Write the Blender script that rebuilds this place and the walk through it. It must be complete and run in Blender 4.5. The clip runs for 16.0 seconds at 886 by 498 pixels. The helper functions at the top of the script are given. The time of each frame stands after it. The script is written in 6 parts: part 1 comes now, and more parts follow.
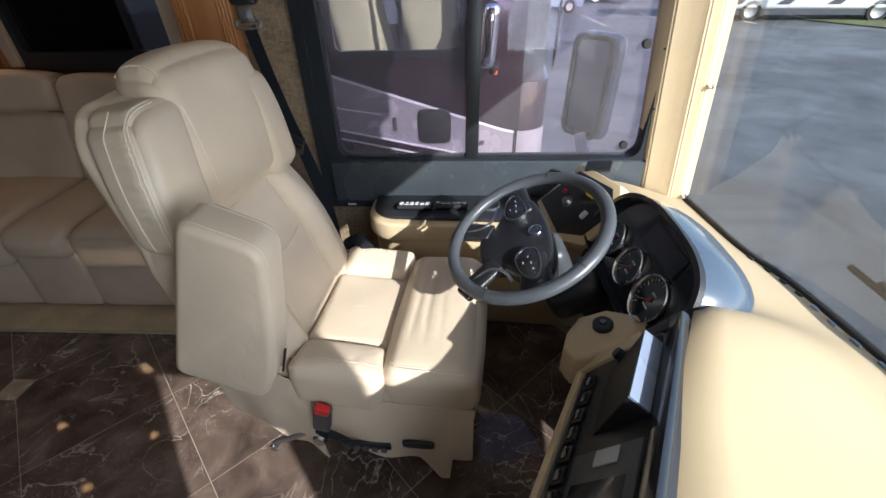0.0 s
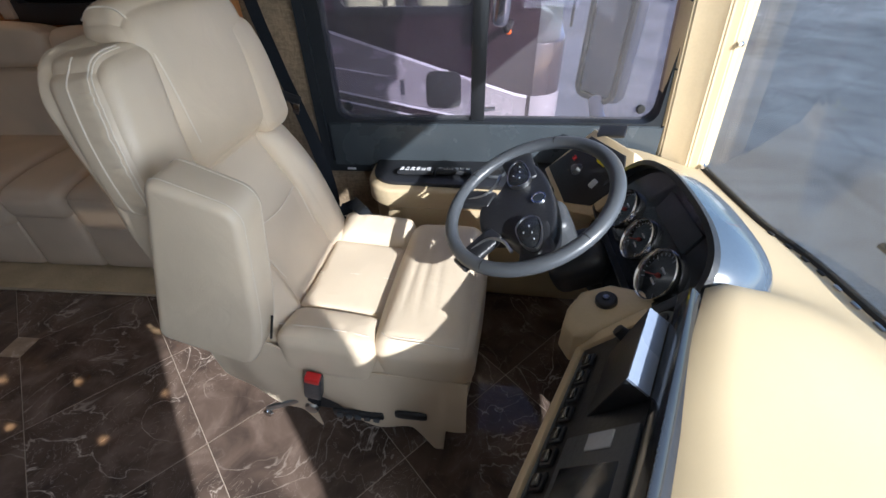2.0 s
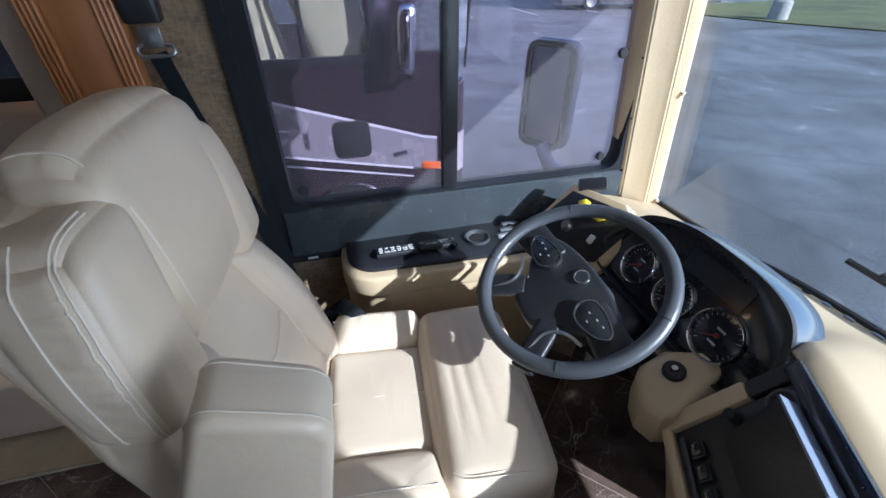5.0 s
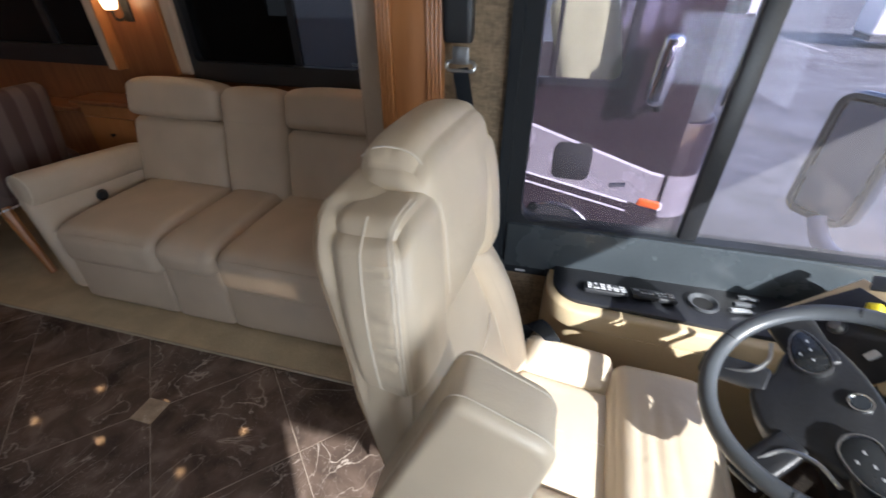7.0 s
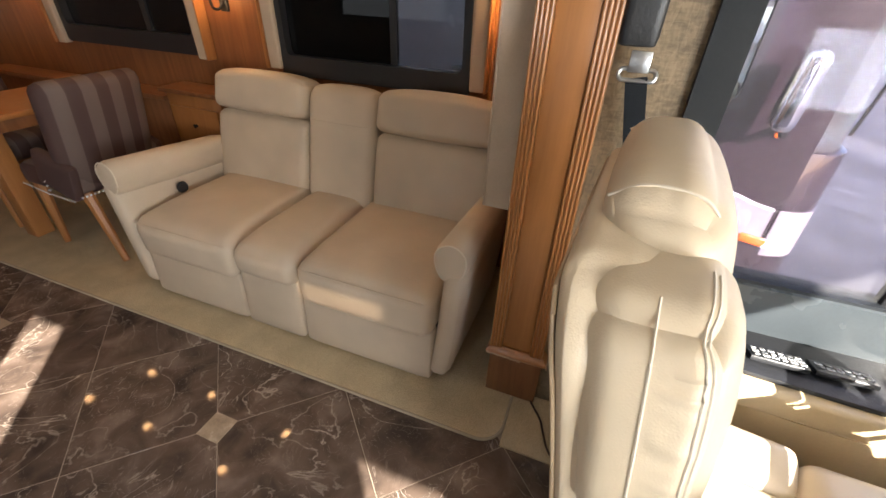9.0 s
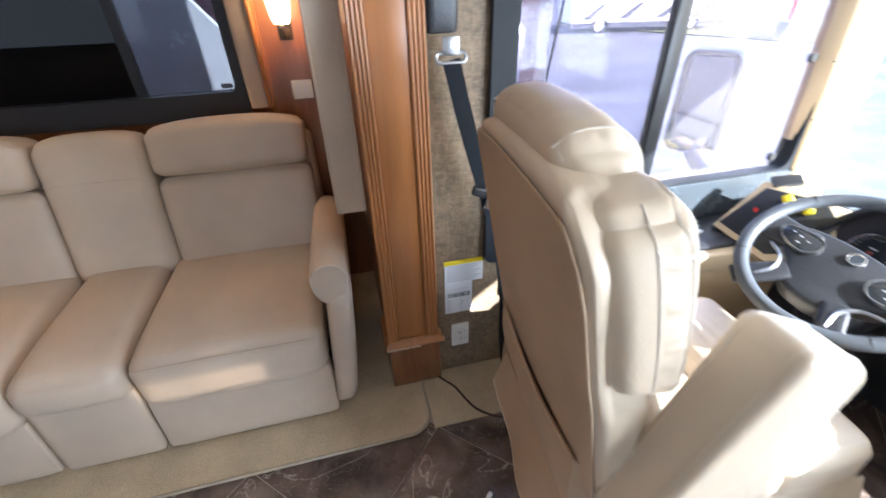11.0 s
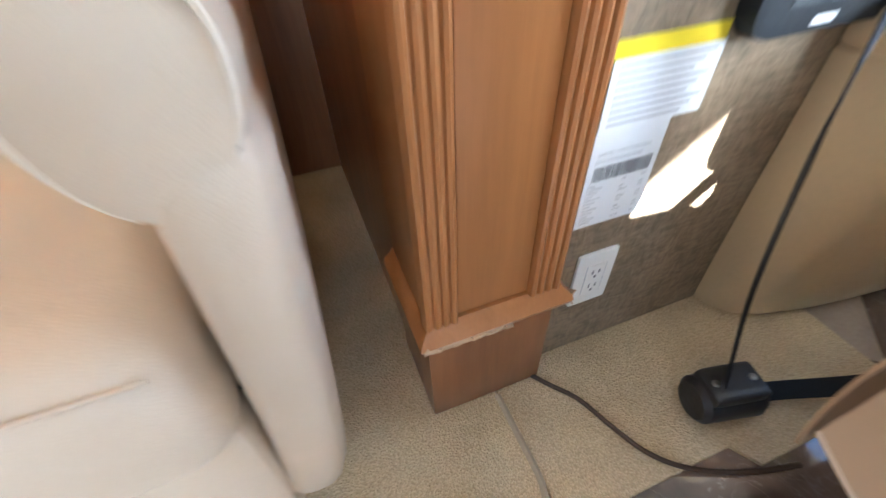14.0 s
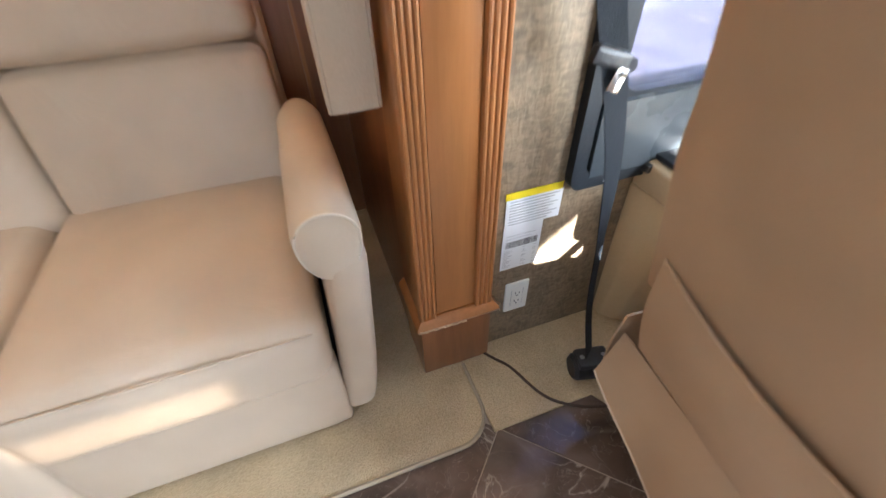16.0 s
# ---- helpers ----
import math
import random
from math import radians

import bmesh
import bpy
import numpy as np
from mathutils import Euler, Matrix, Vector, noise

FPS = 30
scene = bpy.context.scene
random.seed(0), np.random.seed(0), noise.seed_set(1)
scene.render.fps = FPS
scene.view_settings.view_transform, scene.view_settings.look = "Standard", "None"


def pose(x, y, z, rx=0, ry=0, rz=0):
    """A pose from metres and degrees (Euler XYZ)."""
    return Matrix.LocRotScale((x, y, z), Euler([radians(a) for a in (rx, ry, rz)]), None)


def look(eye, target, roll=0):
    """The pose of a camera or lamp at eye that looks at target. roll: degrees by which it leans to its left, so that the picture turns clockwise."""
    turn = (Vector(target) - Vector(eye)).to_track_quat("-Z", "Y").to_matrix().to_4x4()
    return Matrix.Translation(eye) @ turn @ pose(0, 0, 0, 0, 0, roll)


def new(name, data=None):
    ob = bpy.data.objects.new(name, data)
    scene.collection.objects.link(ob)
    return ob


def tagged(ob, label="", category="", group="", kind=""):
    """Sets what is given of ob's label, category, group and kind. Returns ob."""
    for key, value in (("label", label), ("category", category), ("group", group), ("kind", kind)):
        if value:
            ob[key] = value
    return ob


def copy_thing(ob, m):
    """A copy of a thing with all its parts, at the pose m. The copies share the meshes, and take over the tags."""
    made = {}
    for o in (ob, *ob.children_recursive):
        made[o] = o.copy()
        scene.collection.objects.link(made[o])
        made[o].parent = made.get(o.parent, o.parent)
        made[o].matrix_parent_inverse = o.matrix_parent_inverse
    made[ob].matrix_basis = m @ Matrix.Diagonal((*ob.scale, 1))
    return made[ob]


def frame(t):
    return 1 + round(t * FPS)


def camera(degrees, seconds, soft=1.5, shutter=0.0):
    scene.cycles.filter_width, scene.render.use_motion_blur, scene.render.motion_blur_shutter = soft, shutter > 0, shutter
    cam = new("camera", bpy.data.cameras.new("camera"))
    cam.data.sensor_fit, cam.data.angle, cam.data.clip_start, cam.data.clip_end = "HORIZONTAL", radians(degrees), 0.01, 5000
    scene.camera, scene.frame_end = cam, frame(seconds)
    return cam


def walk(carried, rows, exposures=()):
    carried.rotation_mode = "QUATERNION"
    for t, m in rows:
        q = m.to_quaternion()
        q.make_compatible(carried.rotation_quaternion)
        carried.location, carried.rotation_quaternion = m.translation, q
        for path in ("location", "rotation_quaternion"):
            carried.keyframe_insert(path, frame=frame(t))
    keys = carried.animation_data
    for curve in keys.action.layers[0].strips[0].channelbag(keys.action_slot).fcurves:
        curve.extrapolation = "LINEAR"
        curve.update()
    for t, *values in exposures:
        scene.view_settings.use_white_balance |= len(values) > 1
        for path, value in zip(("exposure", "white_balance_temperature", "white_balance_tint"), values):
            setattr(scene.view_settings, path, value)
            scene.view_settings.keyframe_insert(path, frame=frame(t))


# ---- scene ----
cam = camera(93.8, 16.0, shutter=0.4)
PATH = [
    (0, (-0.010, -0.036, 1.402), (-0.108, 1.608, 0.268), -1.5),
    (0.5, (-0.008, -0.032, 1.398), (-0.111, 1.602, 0.249), -1.5),
    (1, (-0.010, -0.026, 1.397), (-0.132, 1.588, 0.221), -1.5),
    (1.5, (0.005, -0.015, 1.384), (-0.134, 1.572, 0.174), -1.4),
    (2, (0.025, 0.012, 1.361), (-0.123, 1.567, 0.112), -1.4),
    (2.5, (-0.073, 0.141, 1.346), (-0.129, 1.686, 0.077), -1.4),
    (3, (-0.248, 0.310, 1.355), (-0.141, 1.856, 0.091), -1.5),
    (3.5, (-0.236, 0.348, 1.395), (0.071, 1.895, 0.165), -1.0),
    (3.7, (-0.194, 0.326, 1.405), (0.186, 1.877, 0.200), -1.1),
    (5.8, (-0.380, 0.263, 1.459), (-0.025, 1.866, 0.317), 0.4),
    (6, (-0.370, 0.271, 1.465), (-0.148, 1.904, 0.331), 0.6),
    (6.5, (-0.375, 0.272, 1.464), (-0.524, 1.919, 0.340), 0.1),
    (7, (-0.456, 0.264, 1.470), (-0.871, 1.873, 0.357), 0.3),
    (7.5, (-0.584, 0.276, 1.470), (-1.104, 1.857, 0.361), 1.0),
    (8, (-0.683, 0.287, 1.464), (-1.242, 1.855, 0.356), 2.2),
    (8.2, (-0.716, 0.293, 1.459), (-1.306, 1.850, 0.351), 2.4),
    (10.3, (-0.951, 0.526, 1.369), (-1.213, 2.195, 0.299), -1.4),
    (10.5, (-1.036, 0.508, 1.400), (-1.018, 2.175, 0.296), 0.3),
    (11, (-1.027, 0.350, 1.415), (-0.638, 1.986, 0.333), -1.7),
    (11.5, (-1.139, 0.245, 1.387), (-0.509, 1.772, 0.261), -2.2),
    (12, (-1.319, 0.239, 1.379), (-0.606, 1.696, 0.209), -2.9),
    (12.5, (-1.323, 0.297, 1.384), (-0.615, 1.754, 0.211), -3.0),
    (13, (-1.193, 0.472, 1.322), (-0.618, 1.935, 0.086), -4.1),
    (13.5, (-1.158, 0.877, 1.052), (-0.625, 2.348, -0.194), -3.5),
    (14, (-1.053, 1.203, 0.707), (-0.573, 2.562, -0.680), -2.8),
    (14.5, (-0.981, 1.271, 0.541), (-0.520, 2.578, -0.902), -2.4),
    (15, (-0.958, 1.282, 0.547), (-0.529, 2.548, -0.941), -2.7),
    (15.5, (-1.063, 1.110, 0.801), (-0.505, 2.441, -0.585), 0.1),
    (16, (-1.119, 0.879, 1.110), (-0.652, 2.264, -0.255), -2.0),
]
EXPOSURES = [(0.0, 0.8, 5850, 10), (2.0, 0.85, 5650, 10), (3.5, 0.85, 5250, 10), (5.8, 0.7, 5100, 10), (6.5, 0.8, 5350, 10), (7.0, 1.35, 5800, 10), (8.2, 2.15, 7300, 10),
             (10.4, 3.05, 5400, 10), (11.2, 2.86, 5600, 10), (12.0, 2.8, 6300, 10), (12.6, 2.8, 6200, 10), (13.4, 3.25, 5700, 8), (14.2, 4.5, 5300, 4), (15.2, 4.8, 5100, 2), (16.0, 3.7, 5700, 8)]
walk(cam, [(t, look(eye, target, roll)) for t, eye, target, roll in PATH], EXPOSURES)

# ---- world, sun, lamps ----
SUN_WAY = Vector((-0.66, 0.75, -0.53)).normalized()
world = bpy.data.worlds.new("sky")
scene.world = world
world.use_nodes = True
wn = world.node_tree.nodes
sky = wn.new("ShaderNodeTexSky")
sky.sky_type = "NISHITA"
sky.sun_disc = False
sky.sun_elevation = math.asin(-SUN_WAY.z)
sky.sun_rotation = math.atan2(-SUN_WAY.x, -SUN_WAY.y)
wn["Background"].inputs["Strength"].default_value = 0.15
world.node_tree.links.new(sky.outputs[0], wn["Background"].inputs["Color"])
sun_data = bpy.data.lights.new("sun", "SUN")
sun_data.energy, sun_data.angle, sun_data.color = 5.0, radians(0.6), (1.0, 0.95, 0.87)
sun = new("sun", sun_data)
sun.matrix_world = look((0, 0, 0), SUN_WAY)


def window_light(name, at, way, width, height, watts):
    """Skylight coming in through an opening."""
    d = bpy.data.lights.new(name, "AREA")
    d.shape, d.size, d.size_y, d.energy, d.color = "RECTANGLE", width, height, watts, (0.86, 0.93, 1.0)
    new(name, d).matrix_world = look(at, Vector(at) + Vector(way))


window_light("windscreen_skylight", (0.90, -0.46, 1.20), (-1, 0, -0.05), 0.72, 0.85, 6.2)
window_light("passenger_skylight", (0.585, -0.845, 1.00), (0, 1, 0), 0.46, 0.48, 5.4)
window_light("door_skylight", (-1.285, -0.845, 1.02), (0, 1, 0), 0.30, 0.74, 0.5)
window_light("saloon_skylight", (-3.45, -0.845, 1.33), (0, 1, 0), 1.40, 0.68, 0.8)


# ---- materials ----
def tree(name):
    m = bpy.data.materials.new(name)
    m.use_nodes = True
    n = m.node_tree.nodes
    return m, n, m.node_tree.links, n["Principled BSDF"]


def ramp(n, l, source, stops):
    r = n.new("ShaderNodeValToRGB")
    while len(r.color_ramp.elements) < len(stops):
        r.color_ramp.elements.new(0.5)
    for e, (p, c) in zip(r.color_ramp.elements, stops):
        e.position, e.color = p, (*c, 1)
    l.new(source, r.inputs[0])
    return r.outputs[0]


def mat(name, color, rough=0.5, metal=0.0, vary=0.12, coarse=6.0, fine=120.0, bump=0.05, spec=0.5, coat=0.0, stretch=(1, 1, 1)):
    """Painted or moulded surface: base colour with coarse stains, fine grain, bump and uneven gloss."""
    m, n, l, b = tree(name)
    co = n.new("ShaderNodeTexCoord")
    mp = n.new("ShaderNodeMapping")
    mp.inputs["Scale"].default_value = stretch
    l.new(co.outputs["Object"], mp.inputs[0])
    big, small = n.new("ShaderNodeTexNoise"), n.new("ShaderNodeTexNoise")
    big.inputs["Scale"].default_value, small.inputs["Scale"].default_value = coarse, fine
    big.inputs["Detail"].default_value = 5
    for x in (big, small):
        l.new(mp.outputs[0], x.inputs["Vector"])
    lo = tuple(c * (1 - vary) for c in color)
    hi = tuple(min(1, c * (1 + vary)) for c in color)
    c1 = ramp(n, l, big.outputs[0], [(0.3, lo), (0.7, hi)])
    mix = n.new("ShaderNodeMixRGB")
    mix.blend_type = "MULTIPLY"
    mix.inputs[0].default_value = min(1.0, vary * 2.5)
    l.new(c1, mix.inputs[1])
    l.new(ramp(n, l, small.outputs[0], [(0.3, (0.75, 0.75, 0.75)), (0.65, (1, 1, 1))]), mix.inputs[2])
    l.new(mix.outputs[0], b.inputs["Base Color"])
    rr = n.new("ShaderNodeMapRange")
    rr.inputs["To Min"].default_value, rr.inputs["To Max"].default_value = max(0.02, rough - 0.07), min(1, rough + 0.08)
    l.new(big.outputs[0], rr.inputs[0])
    l.new(rr.outputs[0], b.inputs["Roughness"])
    b.inputs["Metallic"].default_value = metal
    b.inputs["Specular IOR Level"].default_value = spec
    b.inputs["Coat Weight"].default_value = coat
    if bump:
        bp = n.new("ShaderNodeBump")
        bp.inputs["Strength"].default_value, bp.inputs["Distance"].default_value = min(1, bump * 6), 0.002
        l.new(small.outputs[0], bp.inputs["Height"])
        l.new(bp.outputs[0], b.inputs["Normal"])
    return m


def leather(name, color, rough=0.42, wrinkle=0.5):
    """Vinyl or leather: pebble grain plus soft creases."""
    m, n, l, b = tree(name)
    co = n.new("ShaderNodeTexCoord")
    big, grain, fold = n.new("ShaderNodeTexNoise"), n.new("ShaderNodeTexVoronoi"), n.new("ShaderNodeTexNoise")
    big.inputs["Scale"].default_value, grain.inputs["Scale"].default_value = 4.0, 420.0
    fold.inputs["Scale"].default_value, fold.inputs["Detail"].default_value = 9.0, 3.0
    fold.inputs["Distortion"].default_value = 1.2
    for x in (big, grain, fold):
        l.new(co.outputs["Object"], x.inputs["Vector"])
    l.new(ramp(n, l, big.outputs[0], [(0.3, tuple(c * 0.9 for c in color)), (0.7, tuple(min(1, c * 1.07) for c in color))]), b.inputs["Base Color"])
    rr = n.new("ShaderNodeMapRange")
    rr.inputs["To Min"].default_value, rr.inputs["To Max"].default_value = rough - 0.06, rough + 0.08
    l.new(fold.outputs[0], rr.inputs[0])
    l.new(rr.outputs[0], b.inputs["Roughness"])
    b1, b2 = n.new("ShaderNodeBump"), n.new("ShaderNodeBump")
    b1.inputs["Strength"].default_value, b1.inputs["Distance"].default_value = wrinkle, 0.012
    b2.inputs["Strength"].default_value, b2.inputs["Distance"].default_value = 0.25, 0.0008
    l.new(fold.outputs[0], b1.inputs["Height"])
    l.new(grain.outputs["Distance"], b2.inputs["Height"])
    l.new(b1.outputs[0], b2.inputs["Normal"])
    l.new(b2.outputs[0], b.inputs["Normal"])
    return m


def marble(name):
    """Dark brown polished stone with pale veins, each tile a little different."""
    m, n, l, b = tree(name)
    co, info = n.new("ShaderNodeTexCoord"), n.new("ShaderNodeObjectInfo")
    shift = n.new("ShaderNodeVectorMath")
    shift.operation = "MULTIPLY_ADD"
    shift.inputs[1].default_value = (1, 1, 1)
    mul = n.new("ShaderNodeVectorMath")
    mul.operation = "SCALE"
    mul.inputs[0].default_value = (17, 31, 9)
    l.new(info.outputs["Random"], mul.inputs["Scale"])
    l.new(co.outputs["Object"], shift.inputs[0])
    l.new(mul.outputs[0], shift.inputs[2])
    warp, vein, cloud, thin = (n.new("ShaderNodeTexNoise") for _ in range(4))
    for x, s, d, w in ((warp, 3.0, 4, 0.0), (vein, 2.6, 9, 1.8), (cloud, 7.0, 6, 0.6), (thin, 8.5, 11, 2.8)):
        x.inputs["Scale"].default_value, x.inputs["Detail"].default_value, x.inputs["Distortion"].default_value = s, d, w
        l.new(shift.outputs[0], x.inputs["Vector"])
    base = ramp(n, l, cloud.outputs[0], [(0.3, (0.060, 0.043, 0.035)), (0.55, (0.145, 0.103, 0.080)), (0.8, (0.27, 0.20, 0.16))])
    v1 = ramp(n, l, vein.outputs[0], [(0.0, (0, 0, 0)), (0.4955, (0, 0, 0)), (0.503, (1, 1, 1)), (0.5105, (0, 0, 0)), (1.0, (0, 0, 0))])
    v2 = ramp(n, l, thin.outputs[0], [(0.0, (0, 0, 0)), (0.494, (0, 0, 0)), (0.500, (0.6, 0.6, 0.6)), (0.506, (0, 0, 0)), (1.0, (0, 0, 0))])
    gate = ramp(n, l, warp.outputs[0], [(0.40, (0.05, 0.05, 0.05)), (0.66, (1, 1, 1))])
    add = n.new("ShaderNodeMixRGB")
    add.blend_type = "ADD"
    add.inputs[0].default_value = 1
    l.new(v1, add.inputs[1])
    l.new(v2, add.inputs[2])
    gm = n.new("ShaderNodeMixRGB")
    gm.blend_type = "MULTIPLY"
    gm.inputs[0].default_value = 1
    l.new(add.outputs[0], gm.inputs[1])
    l.new(gate, gm.inputs[2])
    mix = n.new("ShaderNodeMixRGB")
    l.new(gm.outputs[0], mix.inputs[0])
    l.new(base, mix.inputs[1])
    mix.inputs[2].default_value = (0.66, 0.56, 0.47, 1)
    l.new(mix.outputs[0], b.inputs["Base Color"])
    rr = n.new("ShaderNodeMapRange")
    rr.inputs["To Min"].default_value, rr.inputs["To Max"].default_value = 0.03, 0.08
    l.new(cloud.outputs[0], rr.inputs[0])
    l.new(rr.outputs[0], b.inputs["Roughness"])
    b.inputs["Specular IOR Level"].default_value = 0.34
    return m


def wood(name, dark, light, rough=0.36, axis=2):
    m, n, l, b = tree(name)
    co, mp = n.new("ShaderNodeTexCoord"), n.new("ShaderNodeMapping")
    sc = [14.0, 14.0, 14.0]
    sc[axis] = 1.1
    mp.inputs["Scale"].default_value = sc
    l.new(co.outputs["Object"], mp.inputs[0])
    g, f, k = n.new("ShaderNodeTexNoise"), n.new("ShaderNodeTexNoise"), n.new("ShaderNodeTexNoise")
    g.inputs["Scale"].default_value, g.inputs["Detail"].default_value, g.inputs["Distortion"].default_value = 1.6, 6, 0.8
    f.inputs["Scale"].default_value, f.inputs["Detail"].default_value = 14.0, 3
    k.inputs["Scale"].default_value = 3.0
    l.new(mp.outputs[0], g.inputs["Vector"])
    l.new(mp.outputs[0], f.inputs["Vector"])
    l.new(co.outputs["Object"], k.inputs["Vector"])
    c = ramp(n, l, g.outputs[0], [(0.25, dark), (0.7, light)])
    mix = n.new("ShaderNodeMixRGB")
    mix.blend_type = "MULTIPLY"
    mix.inputs[0].default_value = 0.14
    l.new(c, mix.inputs[1])
    l.new(ramp(n, l, f.outputs[0], [(0.35, (0.6, 0.55, 0.5)), (0.6, (1, 1, 1))]), mix.inputs[2])
    l.new(mix.outputs[0], b.inputs["Base Color"])
    rr = n.new("ShaderNodeMapRange")
    rr.inputs["To Min"].default_value, rr.inputs["To Max"].default_value = rough - 0.05, rough + 0.12
    l.new(k.outputs[0], rr.inputs[0])
    l.new(rr.outputs[0], b.inputs["Roughness"])
    b.inputs["Coat Weight"].default_value = 0.25
    b.inputs["Coat Roughness"].default_value = 0.28
    return m


def pane(name, tint, dust, gloss=0.5):
    """Window glass: clear, slightly tinted, with a film of dust that shows where the sun strikes it."""
    m, n, l, b = tree(name)
    n.remove(b)
    t, d, g = n.new("ShaderNodeBsdfTransparent"), n.new("ShaderNodeBsdfDiffuse"), n.new("ShaderNodeBsdfGlossy")
    t.inputs[0].default_value = (*tint, 1)
    d.inputs[0].default_value = (0.75, 0.75, 0.74, 1)
    g.inputs["Roughness"].default_value = 0.02
    no, co = n.new("ShaderNodeTexNoise"), n.new("ShaderNodeTexCoord")
    no.inputs["Scale"].default_value, no.inputs["Detail"].default_value = 5.0, 6
    l.new(co.outputs["Object"], no.inputs["Vector"])
    mr = n.new("ShaderNodeMapRange")
    mr.inputs["To Min"].default_value, mr.inputs["To Max"].default_value = dust * 0.7, dust * 1.3
    l.new(no.outputs[0], mr.inputs[0])
    m1, m2 = n.new("ShaderNodeMixShader"), n.new("ShaderNodeMixShader")
    l.new(mr.outputs[0], m1.inputs[0])
    l.new(t.outputs[0], m1.inputs[1])
    l.new(d.outputs[0], m1.inputs[2])
    fr = n.new("ShaderNodeFresnel")
    fr.inputs[0].default_value = 1.45
    low = n.new("ShaderNodeMath")
    low.operation, low.inputs[1].default_value = "MULTIPLY", gloss
    l.new(fr.outputs[0], low.inputs[0])
    l.new(low.outputs[0], m2.inputs[0])
    l.new(m1.outputs[0], m2.inputs[1])
    l.new(g.outputs[0], m2.inputs[2])
    l.new(m2.outputs[0], n["Material Output"].inputs[0])
    return m


def glow(name, color, strength):
    m, n, l, b = tree(name)
    b.inputs["Base Color"].default_value = (*color, 1)
    b.inputs["Emission Color"].default_value = (*color, 1)
    b.inputs["Emission Strength"].default_value = strength
    return m


def stripes(name, c1, c2, width, axis):
    m, n, l, b = tree(name)
    co, sep, mth, md = n.new("ShaderNodeTexCoord"), n.new("ShaderNodeSeparateXYZ"), n.new("ShaderNodeMath"), n.new("ShaderNodeMath")
    l.new(co.outputs["Object"], sep.inputs[0])
    mth.operation, mth.inputs[1].default_value = "MULTIPLY", 1 / width
    l.new(sep.outputs[axis], mth.inputs[0])
    md.operation = "PINGPONG"
    md.inputs[1].default_value = 1
    l.new(mth.outputs[0], md.inputs[0])
    l.new(ramp(n, l, md.outputs[0], [(0.47, c1), (0.53, c2)]), b.inputs["Base Color"])
    b.inputs["Roughness"].default_value = 0.7
    return m


def pile(name, color):
    """Cut-pile carpet: tufts a few millimetres wide, speckled, with brushed patches."""
    m, n, l, b = tree(name)
    co = n.new("ShaderNodeTexCoord")
    tuft, speck, brush = n.new("ShaderNodeTexVoronoi"), n.new("ShaderNodeTexNoise"), n.new("ShaderNodeTexNoise")
    tuft.inputs["Scale"].default_value, speck.inputs["Scale"].default_value, brush.inputs["Scale"].default_value = 330.0, 420.0, 7.0
    speck.inputs["Detail"].default_value, brush.inputs["Detail"].default_value = 3, 4
    for x in (tuft, speck, brush):
        l.new(co.outputs["Object"], x.inputs["Vector"])
    c1 = ramp(n, l, brush.outputs[0], [(0.35, tuple(c * 0.82 for c in color)), (0.65, color)])
    mix, mix2 = n.new("ShaderNodeMixRGB"), n.new("ShaderNodeMixRGB")
    for x, f in ((mix, 0.85), (mix2, 0.55)):
        x.blend_type = "MULTIPLY"
        x.inputs[0].default_value = f
    l.new(c1, mix.inputs[1])
    l.new(ramp(n, l, tuft.outputs["Distance"], [(0.1, (1, 1, 1)), (0.75, (0.70, 0.67, 0.62))]), mix.inputs[2])
    l.new(mix.outputs[0], mix2.inputs[1])
    l.new(ramp(n, l, speck.outputs[0], [(0.34, (0.66, 0.63, 0.58)), (0.62, (1.12, 1.10, 1.06))]), mix2.inputs[2])
    l.new(mix2.outputs[0], b.inputs["Base Color"])
    b.inputs["Roughness"].default_value = 1.0
    b.inputs["Specular IOR Level"].default_value = 0.1
    bp = n.new("ShaderNodeBump")
    bp.invert = True
    bp.inputs["Strength"].default_value, bp.inputs["Distance"].default_value = 0.8, 0.004
    l.new(tuft.outputs["Distance"], bp.inputs["Height"])
    l.new(bp.outputs[0], b.inputs["Normal"])
    return m


